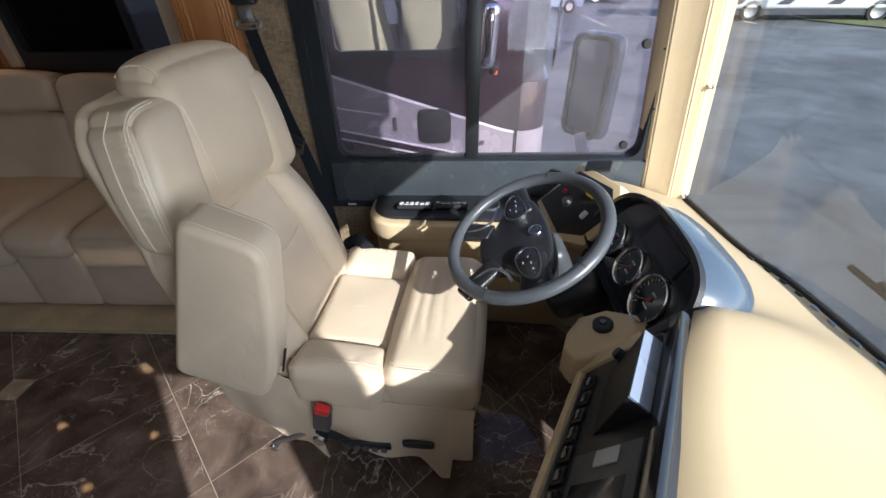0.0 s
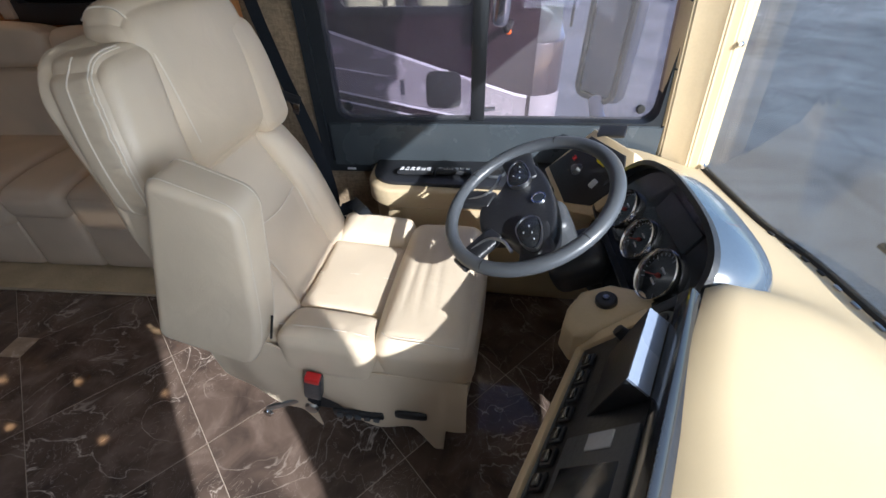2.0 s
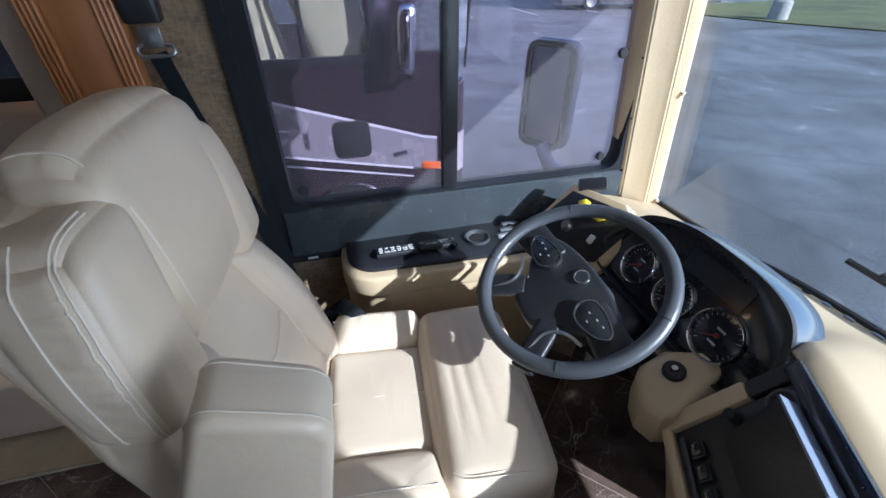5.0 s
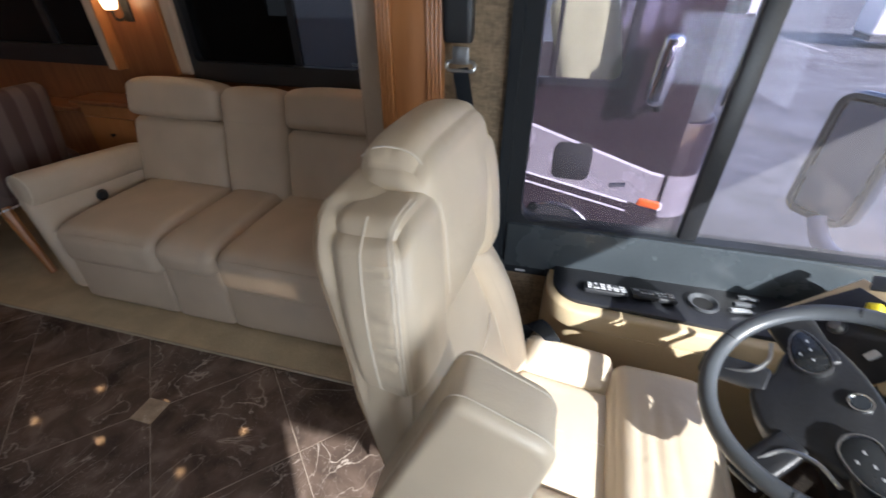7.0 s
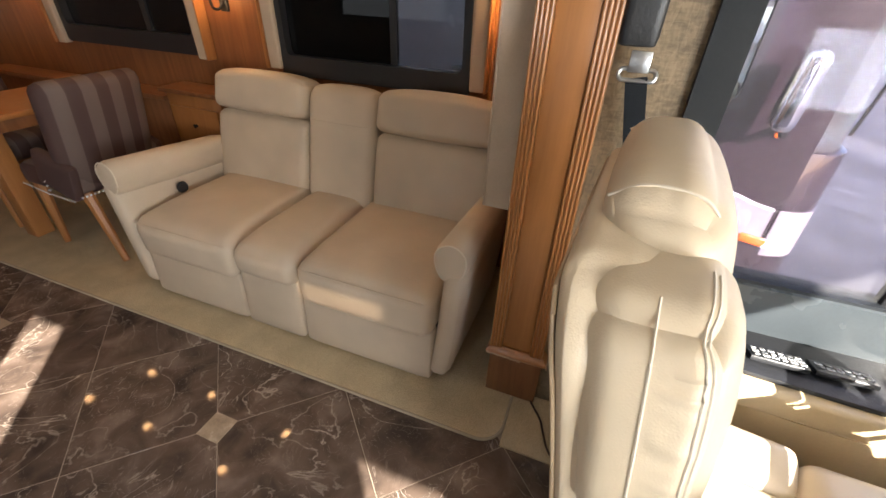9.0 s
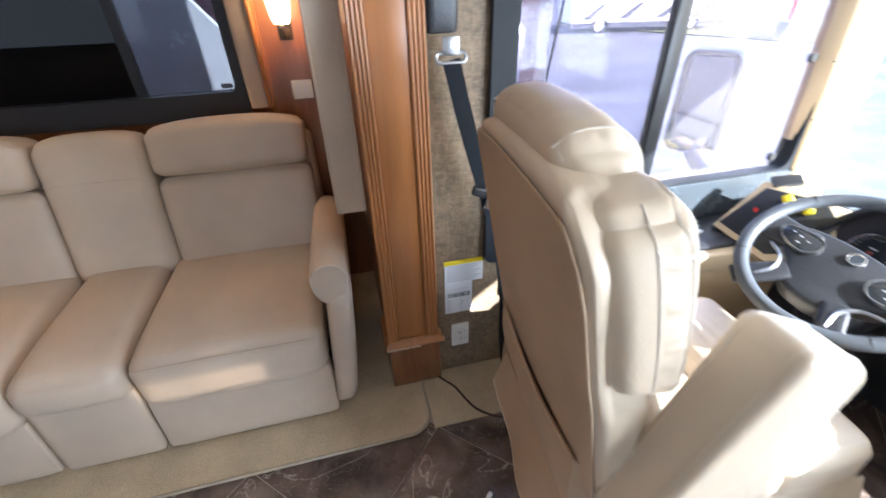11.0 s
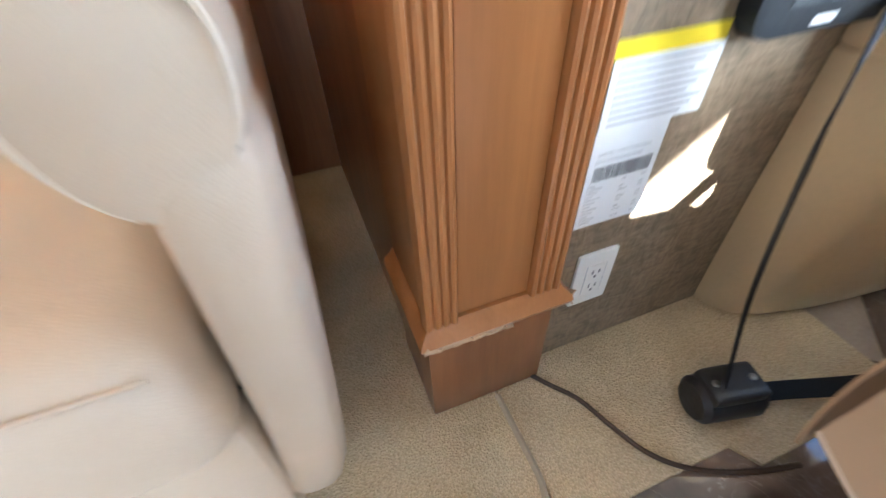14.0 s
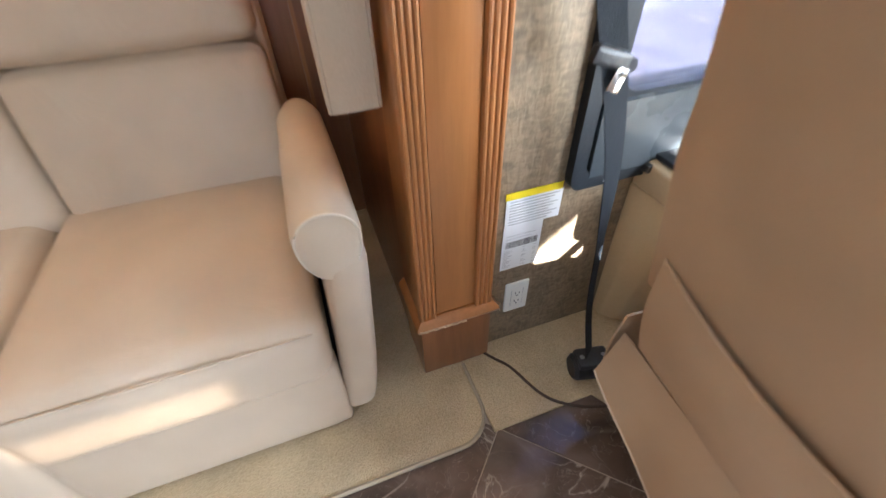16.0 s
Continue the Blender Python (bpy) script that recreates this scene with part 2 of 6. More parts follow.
def mottled(name, dark, light):
    """Wall vinyl printed like brushed suede: short crossed flecks over soft clouds."""
    m, n, l, b = tree(name)
    co = n.new("ShaderNodeTexCoord")
    cloud, fleck, cross, fine = (n.new("ShaderNodeTexNoise") for _ in range(4))
    for x, sc, d, w in ((cloud, 9.0, 4, 0.4), (fleck, 1.0, 5, 1.2), (cross, 1.0, 5, 1.2), (fine, 300.0, 2, 0.0)):
        x.inputs["Scale"].default_value, x.inputs["Detail"].default_value, x.inputs["Distortion"].default_value = sc, d, w
    for x, sc, turn in ((fleck, (26, 26, 90), 0.6), (cross, (90, 90, 30), -0.5)):
        mp = n.new("ShaderNodeMapping")
        mp.inputs["Scale"].default_value = sc
        mp.inputs["Rotation"].default_value = (0, turn, 0)
        l.new(co.outputs["Object"], mp.inputs[0])
        l.new(mp.outputs[0], x.inputs["Vector"])
    for x in (cloud, fine):
        l.new(co.outputs["Object"], x.inputs["Vector"])
    add, add2 = n.new("ShaderNodeMath"), n.new("ShaderNodeMath")
    add.operation = add2.operation = "ADD"
    l.new(fleck.outputs[0], add.inputs[0])
    l.new(cross.outputs[0], add.inputs[1])
    half = n.new("ShaderNodeMath")
    half.operation, half.inputs[1].default_value = "MULTIPLY", 0.36
    l.new(add.outputs[0], half.inputs[0])
    low = n.new("ShaderNodeMath")
    low.operation, low.inputs[1].default_value = "MULTIPLY", 0.28
    l.new(cloud.outputs[0], low.inputs[0])
    l.new(half.outputs[0], add2.inputs[0])
    l.new(low.outputs[0], add2.inputs[1])
    l.new(ramp(n, l, add2.outputs[0], [(0.41, dark), (0.50, tuple((p + q) / 2 for p, q in zip(dark, light))), (0.60, light)]), b.inputs["Base Color"])
    b.inputs["Roughness"].default_value = 0.55
    b.inputs["Specular IOR Level"].default_value = 0.35
    bp = n.new("ShaderNodeBump")
    bp.inputs["Strength"].default_value, bp.inputs["Distance"].default_value = 0.5, 0.0015
    l.new(add.outputs[0], bp.inputs["Height"])
    l.new(bp.outputs[0], b.inputs["Normal"])
    return m


def lot(name, color):
    """Worn asphalt: broad bleached and patched areas, pale scuffs, dark sealed cracks and stone grain."""
    m, n, l, b = tree(name)
    co = n.new("ShaderNodeTexCoord")
    wide, scuff, crack, grain = n.new("ShaderNodeTexNoise"), n.new("ShaderNodeTexNoise"), n.new("ShaderNodeTexVoronoi"), n.new("ShaderNodeTexNoise")
    for x, sc, d, w in ((wide, 0.30, 5, 0.8), (scuff, 0.9, 8, 1.6), (grain, 38.0, 3, 0.0)):
        x.inputs["Scale"].default_value, x.inputs["Detail"].default_value, x.inputs["Distortion"].default_value = sc, d, w
        l.new(co.outputs["Object"], x.inputs["Vector"])
    crack.feature = "DISTANCE_TO_EDGE"
    crack.inputs["Scale"].default_value = 0.22
    warp = n.new("ShaderNodeMixRGB")
    warp.inputs[0].default_value = 0.12
    l.new(co.outputs["Object"], warp.inputs[1])
    l.new(scuff.outputs["Color"], warp.inputs[2])
    l.new(warp.outputs[0], crack.inputs["Vector"])
    base = ramp(n, l, wide.outputs[0], [(0.36, tuple(c * 0.66 for c in color)), (0.50, color), (0.64, tuple(c * 1.35 for c in color))])
    last = base
    for source, stops, f in ((scuff.outputs[0], [(0.30, (0.72, 0.72, 0.73)), (0.55, (1, 1, 1)), (0.66, (1.0, 1.0, 1.0)), (0.74, (1.9, 1.85, 1.8))], 1.0), (grain.outputs[0], [(0.35, (0.60, 0.60, 0.60)), (0.65, (1.2, 1.2, 1.2))], 0.7), (crack.outputs["Distance"], [(0.004, (0.45, 0.45, 0.45)), (0.012, (1, 1, 1))], 0.25)):
        mix = n.new("ShaderNodeMixRGB")
        mix.blend_type = "MULTIPLY"
        mix.inputs[0].default_value = f
        l.new(last, mix.inputs[1])
        l.new(ramp(n, l, source, stops), mix.inputs[2])
        last = mix.outputs[0]
    l.new(last, b.inputs["Base Color"])
    b.inputs["Roughness"].default_value = 0.85
    bp = n.new("ShaderNodeBump")
    bp.inputs["Strength"].default_value, bp.inputs["Distance"].default_value = 0.6, 0.01
    l.new(grain.outputs[0], bp.inputs["Height"])
    l.new(bp.outputs[0], b.inputs["Normal"])
    return m


SEAT = leather("seat_vinyl", (0.64, 0.53, 0.390), 0.38, 0.22)
# Darker, browner copy of the seat vinyl for its rear and wall side.
SEAT_DARKER = leather("seat_vinyl_darker", (0.47, 0.347, 0.226), 0.5, 0.2)
SOFA = leather("sofa_vinyl", (0.595, 0.490, 0.375), 0.45, 0.22)
STITCH = mat("thread", (0.72, 0.64, 0.53), 0.7, vary=0.05)
LEATHER = leather("black_leather", (0.066, 0.072, 0.080), 0.32, 0.12)
BLACK = mat("black_plastic", (0.018, 0.019, 0.022), 0.40, vary=0.2, bump=0.06)
GLOSSBLACK = mat("gloss_black", (0.018, 0.020, 0.023), 0.12, vary=0.15, bump=0.0, coat=0.3)
DARKGREY = mat("dark_grey_plastic", (0.066, 0.071, 0.078), 0.4, vary=0.15, bump=0.06)
RUBBER = mat("rubber", (0.012, 0.012, 0.012), 0.7, vary=0.2)
CHROME = mat("chrome", (0.75, 0.76, 0.78), 0.1, metal=1.0, vary=0.03, bump=0.0)
STEEL = mat("steel", (0.42, 0.43, 0.44), 0.32, metal=1.0, vary=0.15)
SILLBLACK = mat("dusty_black", (0.052, 0.062, 0.070), 0.26, vary=0.1, bump=0.0)
FRAMEBLACK = mat("window_frame_black", (0.017, 0.020, 0.024), 0.5, vary=0.1, bump=0.03, spec=0.2)
SILVERPOD = mat("blue_grey_lacquer", (0.07, 0.095, 0.13), 0.16, vary=0.08, bump=0.0, coat=0.6)
DASH = mat("dash_beige", (0.47, 0.372, 0.225), 0.50, vary=0.05, coarse=3, fine=700, bump=0.015)
FIBER = mat("fiberglass_beige", (0.60, 0.475, 0.295), 0.4, vary=0.06, coarse=4, bump=0.04)
WALLPAPER = mottled("wall_vinyl", (0.155, 0.115, 0.073), (0.29, 0.218, 0.142))
CARPET = pile("carpet_pile", (0.80, 0.665, 0.455))
BINDING = mat("carpet_binding", (0.44, 0.37, 0.27), 0.85, vary=0.15, fine=300)
TILE = marble("brown_marble")
INSET = mat("beige_inset_stone", (0.42, 0.33, 0.24), 0.25, vary=0.2, coarse=20, bump=0.02)
GROUT = mat("grout", (0.40, 0.32, 0.25), 0.8, vary=0.2)
WOOD = wood("cherry_wood", (0.345, 0.140, 0.042), (0.43, 0.185, 0.060))
WOOD_DARK = wood("dark_cherry_wood", (0.17, 0.065, 0.025), (0.30, 0.125, 0.05), 0.3)
WOOD_RAW = wood("chipped_wood", (0.45, 0.30, 0.18), (0.62, 0.45, 0.30), 0.6, axis=0)
PADDED = mat("padded_panel", (0.52, 0.42, 0.32), 0.75, vary=0.08, fine=200)
WHITEPLASTIC = mat("white_plastic", (0.80, 0.79, 0.75), 0.35, vary=0.03, bump=0.01)
PAPER = mat("label_paper", (0.78, 0.80, 0.82), 0.45, vary=0.03, bump=0.0)
INK = mat("grey_ink", (0.42, 0.43, 0.45), 0.6, vary=0.1, bump=0.0)
BLACKINK = mat("black_ink", (0.05, 0.05, 0.06), 0.6, vary=0.1, bump=0.0)
YELLOW = mat("yellow_film", (0.85, 0.68, 0.02), 0.4, vary=0.05, bump=0.0)
RED = mat("red_plastic", (0.62, 0.02, 0.02), 0.35, vary=0.05, bump=0.01)
WEBBING = mat("belt_webbing", (0.012, 0.015, 0.020), 0.7, vary=0.2, fine=420, bump=0.2, spec=0.2)
GLASS = pane("clear_glass", (0.84, 0.86, 0.87), 0.02, 0.10)
SIDEGLASS = pane("side_glass", (0.90, 0.84, 0.91), 0.038, 0.3)
DARKGLASS = pane("tinted_glass", (0.07, 0.075, 0.085), 0.008, 0.6)
SCREEN = pane("insect_mesh", (0.78, 0.78, 0.82), 0.022, 0.1)
MIRROR = mat("mirror", (0.10, 0.115, 0.12), 0.03, metal=1.0, vary=0.01, bump=0.0)
CEIL = mat("ceiling_vinyl", (0.76, 0.73, 0.67), 0.7, vary=0.04)
DISPLAY = mat("display_off", (0.03, 0.035, 0.042), 0.15, vary=0.1, bump=0.0)
MARK = mat("pale_marking", (0.62, 0.63, 0.65), 0.5, vary=0.05, bump=0.0)
NEEDLE = mat("orange_needle", (0.22, 0.022, 0.018), 0.4, vary=0.05, bump=0.0)
LAMP = glow("lamp_shade_glow", (1.0, 0.66, 0.34), 3.0)
PUCK = glow("ceiling_lamp_glow", (1.0, 0.42, 0.13), 1.6)
ASPHALT = lot("asphalt", (0.122, 0.130, 0.136))
LINEPAINT = mat("parking_line", (0.55, 0.55, 0.52), 0.8, vary=0.25, coarse=6)
GRASSM = mat("grass", (0.10, 0.11, 0.035), 0.95, vary=0.35, coarse=0.6, fine=30, bump=0.4)
RV_DARK = mat("maroon_paint", (0.030, 0.019, 0.024), 0.18, vary=0.08, coat=0.5, bump=0.0)
RV_SILVER = mat("silver_paint", (0.40, 0.385, 0.39), 0.25, metal=0.3, vary=0.05, bump=0.0, coat=0.4)
RV_WHITE = mat("white_paint", (0.78, 0.79, 0.78), 0.3, vary=0.04, bump=0.0)
RV_INSIDE = mat("pale_seat_cover", (0.62, 0.60, 0.38), 0.8, vary=0.1)
AMBER = mat("amber_lens", (0.85, 0.16, 0.02), 0.2, vary=0.05, bump=0.0)
HAIRWOOD = mat("chair_fabric", (0.14, 0.08, 0.065), 0.8, vary=0.1)
STRIPED = stripes("striped_fabric", (0.075, 0.040, 0.037), (0.14, 0.098, 0.085), 0.062, 1)


# ---- mesh helpers ----
def part(name, bm, material, parent=None, label="", smooth=True):
    me = bpy.data.meshes.new(name)
    bmesh.ops.recalc_face_normals(bm, faces=bm.faces)
    bm.to_mesh(me)
    bm.free()
    me.materials.append(material)
    if smooth:
        me.polygons.foreach_set("use_smooth", [True] * len(me.polygons))
        me.set_sharp_from_angle(angle=radians(38))
    ob = new(name, me)
    ob.parent = parent
    if label:
        ob["label"] = label
    return ob


def thing(name, label, category, at=(0, 0, 0), group=""):
    ob = new(name)
    ob.location = at
    ob.empty_display_size = 0.05
    return tagged(ob, label, category, group)


def structure(name, bm, material, label=""):
    return tagged(part(name, bm, material), label, kind="structure")


def box(x0, x1, y0, y1, z0, z1, r=0.0, seg=2, bm=None):
    bm = bm or bmesh.new()
    v = bmesh.ops.create_cube(bm, size=1, matrix=Matrix.Translation(((x0 + x1) / 2, (y0 + y1) / 2, (z0 + z1) / 2)) @ Matrix.Diagonal((x1 - x0, y1 - y0, z1 - z0, 1)))["verts"]
    if r:
        es = {e for w in v for e in w.link_edges}
        bmesh.ops.bevel(bm, geom=list(es), offset=r, segments=seg, profile=0.5, affect="EDGES")
    return bm


def move(bm, m):
    bm.transform(m)
    return bm


def merge(*bms):
    out = bms[0]
    for other in bms[1:]:
        me = bpy.data.meshes.new("merge_tmp")
        other.to_mesh(me)
        other.free()
        out.from_mesh(me)
        bpy.data.meshes.remove(me)
    return out


def rounded_point(h, r, u, puff=(0.0, 0.0, 0.0)):
    """Where the place u of a cube, each part from -1 to 1, comes to lie on a padded block of half size h."""
    p = Vector((u[0] * h[0], u[1] * h[1], u[2] * h[2]))
    q = Vector([max(-hh + r, min(hh - r, c)) for c, hh in zip(p, h)])
    d = p - q
    if d.length > 1e-6:
        p = q + d.normalized() * max(abs(c) for c in d)
    w = [1 - c * c for c in u]
    p.x += math.copysign(puff[0], u[0]) * w[1] * w[2] * (abs(u[0]) > 0.5)
    p.y += math.copysign(puff[1], u[1]) * w[0] * w[2] * (abs(u[1]) > 0.5)
    p.z += math.copysign(puff[2], u[2]) * w[0] * w[1] * (abs(u[2]) > 0.5)
    return p


def cushion(sx, sy, sz, r=0.04, puff=(0.0, 0.0, 0.0), n=10, m=None, shape=None):
    """A padded block, centred: rounded edges of radius r and faces that swell by puff along each axis."""
    bm = bmesh.new()
    bmesh.ops.create_cube(bm, size=2)
    bmesh.ops.subdivide_edges(bm, edges=bm.edges[:], cuts=n, use_grid_fill=True)
    h = (sx / 2, sy / 2, sz / 2)
    for v in bm.verts:
        u = Vector([math.sin(c * math.pi / 2) * 0.35 + c * 0.65 for c in v.co])
        p = rounded_point(h, r, u, puff)
        v.co = Vector(shape(p, u)) if shape else p
    if m is not None:
        bm.transform(m)
    return bm


def prism(outline, lo, hi, axis="z", r=0.0, seg=2):
    """An outline of 2D points drawn out from lo to hi along an axis."""
    bm = bmesh.new()
    def at(p, k):
        a, b = p
        return {"z": (a, b, k), "y": (a, k, b), "x": (k, a, b)}[axis]
    vs = [bm.verts.new(at(p, lo)) for p in outline]
    f = bm.faces.new(vs)
    ex = bmesh.ops.extrude_face_region(bm, geom=[f])["geom"]
    d = Vector(at((0, 0), hi - lo))
    top = [e for e in ex if isinstance(e, bmesh.types.BMVert)]
    bmesh.ops.translate(bm, verts=top, vec=d)
    if r:
        bmesh.ops.bevel(bm, geom=[e for e in bm.edges if abs((e.verts[0].co - e.verts[1].co).normalized().dot(d.normalized())) < 0.5], offset=r, segments=seg, profile=0.5, affect="EDGES")
    return bm


def arc(cx, cy, r, a0, a1, n=8):
    return [(cx + r * math.cos(radians(a0 + (a1 - a0) * i / n)), cy + r * math.sin(radians(a0 + (a1 - a0) * i / n))) for i in range(n + 1)]


def rounded(x0, x1, y0, y1, r, n=5):
    return arc(x1 - r, y1 - r, r, 0, 90, n) + arc(x0 + r, y1 - r, r, 90, 180, n) + arc(x0 + r, y0 + r, r, 180, 270, n) + arc(x1 - r, y0 + r, r, 270, 360, n)


def frame_ring(outer, inner, lo, hi, axis="y"):
    """A flat frame between two outlines with the same number of points."""
    bm = bmesh.new()
    def at(p, k):
        a, b = p
        return {"z": (a, b, k), "y": (a, k, b), "x": (k, a, b)}[axis]
    rings = [[bm.verts.new(at(p, k)) for p in o] for o, k in ((outer, lo), (outer, hi), (inner, hi), (inner, lo))]
    n = len(outer)
    for a in range(4):
        r0, r1 = rings[a], rings[(a + 1) % 4]
        for i in range(n):
            bm.faces.new((r0[i], r0[(i + 1) % n], r1[(i + 1) % n], r1[i]))
    return bm


def spline(points, n=10):
    """A smooth line through points."""
    p = [Vector(q) for q in points]
    p = [2 * p[0] - p[1]] + p + [2 * p[-1] - p[-2]]
    out = []
    for i in range(1, len(p) - 2):
        for k in range(n):
            t = k / n
            a, b, c, d = p[i - 1], p[i], p[i + 1], p[i + 2]
            out.append(0.5 * (2 * b + (c - a) * t + (2 * a - 5 * b + 4 * c - d) * t * t + (3 * b - 3 * c + d - a) * t ** 3))
    return out + [p[-2]]


def tube(points, r, sides=8, flat=1.0, side=None, closed=False):
    """A round or flattened rod along points. side: the direction of its width."""
    bm = bmesh.new()
    p = [Vector(q) for q in points]
    rings = []
    n = len(p)
    for i, q in enumerate(p):
        d = (p[(i + 1) % n] - p[i - 1]) if closed else (p[min(i + 1, n - 1)] - p[max(i - 1, 0)])
        d.normalize()
        s = Vector(side) if side else (Vector((0, 0, 1)) if abs(d.z) < 0.9 else Vector((1, 0, 0)))
        s = (s - d * s.dot(d)).normalized()
        w = d.cross(s)
        rr = r(i / (n - 1)) if callable(r) else r
        rings.append([bm.verts.new(q + rr * (math.cos(2 * math.pi * k / sides) * s + flat * math.sin(2 * math.pi * k / sides) * w)) for k in range(sides)])
    for i in range(n if closed else n - 1):
        a, b = rings[i], rings[(i + 1) % n]
        for k in range(sides):
            bm.faces.new((a[k], a[(k + 1) % sides], b[(k + 1) % sides], b[k]))
    if not closed:
        bm.faces.new(rings[0])
        bm.faces.new(rings[-1])
    return bm


def ribbon(points, side, width, thick=0.002):
    """A strap along points, its width along side."""
    bm = bmesh.new()
    p = [Vector(q) for q in points]
    rings = []
    for i, q in enumerate(p):
        d = (p[min(i + 1, len(p) - 1)] - p[max(i - 1, 0)]).normalized()
        s = Vector(side(i / (len(p) - 1)) if callable(side) else side)
        s = (s - d * s.dot(d)).normalized() * width / 2
        w = d.cross(s).normalized() * thick / 2
        rings.append([bm.verts.new(q + a * s + b * w) for a, b in ((1, 1), (-1, 1), (-1, -1), (1, -1))])
    for a, b in zip(rings, rings[1:]):
        for k in range(4):
            bm.faces.new((a[k], a[(k + 1) % 4], b[(k + 1) % 4], b[k]))
    bm.faces.new(rings[0])
    bm.faces.new(rings[-1])
    return bm


def lathe(profile, n=32, m=None):
    """A turned shape from (radius, height) pairs about z."""
    bm = bmesh.new()
    rings = []
    for r, z in profile:
        if r < 1e-5:
            rings.append([bm.verts.new((0, 0, z))] * n)
        else:
            rings.append([bm.verts.new((r * math.cos(2 * math.pi * k / n), r * math.sin(2 * math.pi * k / n), z)) for k in range(n)])
    for a, b in zip(rings, rings[1:]):
        for k in range(n):
            f = [a[k], a[(k + 1) % n], b[(k + 1) % n], b[k]]
            f = list(dict.fromkeys(f))
            if len(f) > 2:
                bm.faces.new(f)
    if m is not None:
        bm.transform(m)
    return bm


def sheet(fn, nu, nv, thick=0.0):
    """A surface from fn(u, v), u and v from 0 to 1; thick gives it a back, below."""
    bm = bmesh.new()
    g = [[bm.verts.new(fn(i / nu, j / nv)) for j in range(nv + 1)] for i in range(nu + 1)]
    for i in range(nu):
        for j in range(nv):
            bm.faces.new((g[i][j], g[i + 1][j], g[i + 1][j + 1], g[i][j + 1]))
    if thick:
        bm.normal_update()
        bmesh.ops.solidify(bm, geom=bm.faces[:], thickness=thick)
    return bm


def frame_of(origin, z, x):
    """A pose with its z and x axes along the given directions."""
    z = Vector(z).normalized()
    x = Vector(x)
    x = (x - z * x.dot(z)).normalized()
    y = z.cross(x)
    return Matrix(((x.x, y.x, z.x, origin[0]), (x.y, y.y, z.y, origin[1]), (x.z, y.z, z.z, origin[2]), (0, 0, 0, 1)))


def writing(text, size, material, m, parent, name="lettering", thick=0.0003):
    cu = bpy.data.curves.new(name, "FONT")
    cu.body, cu.size, cu.extrude, cu.align_x, cu.align_y = text, size, thick, "CENTER", "CENTER"
    ob = bpy.data.objects.new(name + "_source", cu)
    scene.collection.objects.link(ob)
    me = bpy.data.meshes.new_from_object(ob.evaluated_get(bpy.context.evaluated_depsgraph_get()))
    bpy.data.objects.remove(ob)
    bpy.data.curves.remove(cu)
    me.transform(m)
    me.materials.clear()
    me.materials.append(material)
    out = new(name, me)
    out.parent = parent
    return out


# ---- large structure ----
FLOOR_Z, CEIL_Z, WALL_Y, PASS_Y, REAR_X = 0.0, 2.05, 1.545, -0.85, -5.2
structure("floor", prism([(REAR_X, PASS_Y - 0.06), (1.03, PASS_Y - 0.06), (1.03, WALL_Y + 0.055), (-0.915, WALL_Y + 0.055), (-0.915, 2.42), (REAR_X, 2.42)], -0.09, -0.0016), GROUT, "brown grouted floor under polished stone tiles")
structure("ceiling", prism([(REAR_X - 0.06, PASS_Y - 0.06), (1.03, PASS_Y - 0.06), (1.03, WALL_Y + 0.06), (-0.915, WALL_Y + 0.06), (-0.915, 2.42), (REAR_X - 0.06, 2.42)], CEIL_Z, CEIL_Z + 0.06), CEIL, "cream vinyl ceiling panel")


def wall_with_holes(a0, a1, z0, z1, lo, hi, holes, axis):
    """A wall in the plane across axis, from a0 to a1, cut by (a, b, z, z) openings."""
    cuts = sorted({a0, a1, *[h[0] for h in holes], *[h[1] for h in holes]})
    bms = []
    for p, q in zip(cuts, cuts[1:]):
        spans, z = [], z0
        for h in sorted((h for h in holes if h[0] <= p and h[1] >= q), key=lambda h: h[2]):
            spans.append((z, h[2]))
            z = h[3]
        spans.append((z, z1))
        for s0, s1 in spans:
            if s1 - s0 > 1e-4:
                bms.append(box(p, q, lo, hi, s0, s1) if axis == "y" else box(lo, hi, p, q, s0, s1))
    bm = merge(*bms)
    bmesh.ops.remove_doubles(bm, verts=bm.verts[:], dist=1e-5)
    return bm


WIN = (-0.585, 0.735, 0.555, 1.76)
structure("wall_driver", wall_with_holes(-0.96, 0.86, 0, CEIL_Z, WALL_Y, WALL_Y + 0.06, [WIN], "y"), WALLPAPER, "mottled brown vinyl wall beside the driver's window")
# The last two openings are added, unseen: they shape sun patches indoors.
PWIN, SUN_SLIT, SUN_SLOT = (0.33, 0.86, 0.70, 1.40), (0.535, 0.605, 1.36, 1.47), (0.22, 0.650, 1.90, 2.025)
structure("wall_passenger", wall_with_holes(REAR_X, 1.0, 0, CEIL_Z, PASS_Y - 0.06, PASS_Y, [PWIN, SUN_SLIT, SUN_SLOT, (-1.45, -1.12, 0.62, 1.42), (-4.2, -2.7, 0.95, 1.7)], "y"), WALLPAPER, "mottled brown vinyl wall")
structure("wall_rear", box(REAR_X - 0.06, REAR_X, PASS_Y, 2.42, 0, CEIL_Z), WOOD_DARK, "dark wooden rear partition")
SWIN, DWIN = (-2.44, -1.395, 0.955, 1.78), (-4.15, -3.02, 1.0, 1.75)
structure("wall_slide", wall_with_holes(REAR_X, -0.915, 0, CEIL_Z, 2.36, 2.42, [SWIN, DWIN], "y"), WOOD_DARK, "cherry wood wall behind the sofa")
structure("wall_slide_end", box(-0.966, -0.915, 1.668, 2.36, 0, CEIL_Z), WOOD_DARK, "dark wooden end wall of the slide-out")
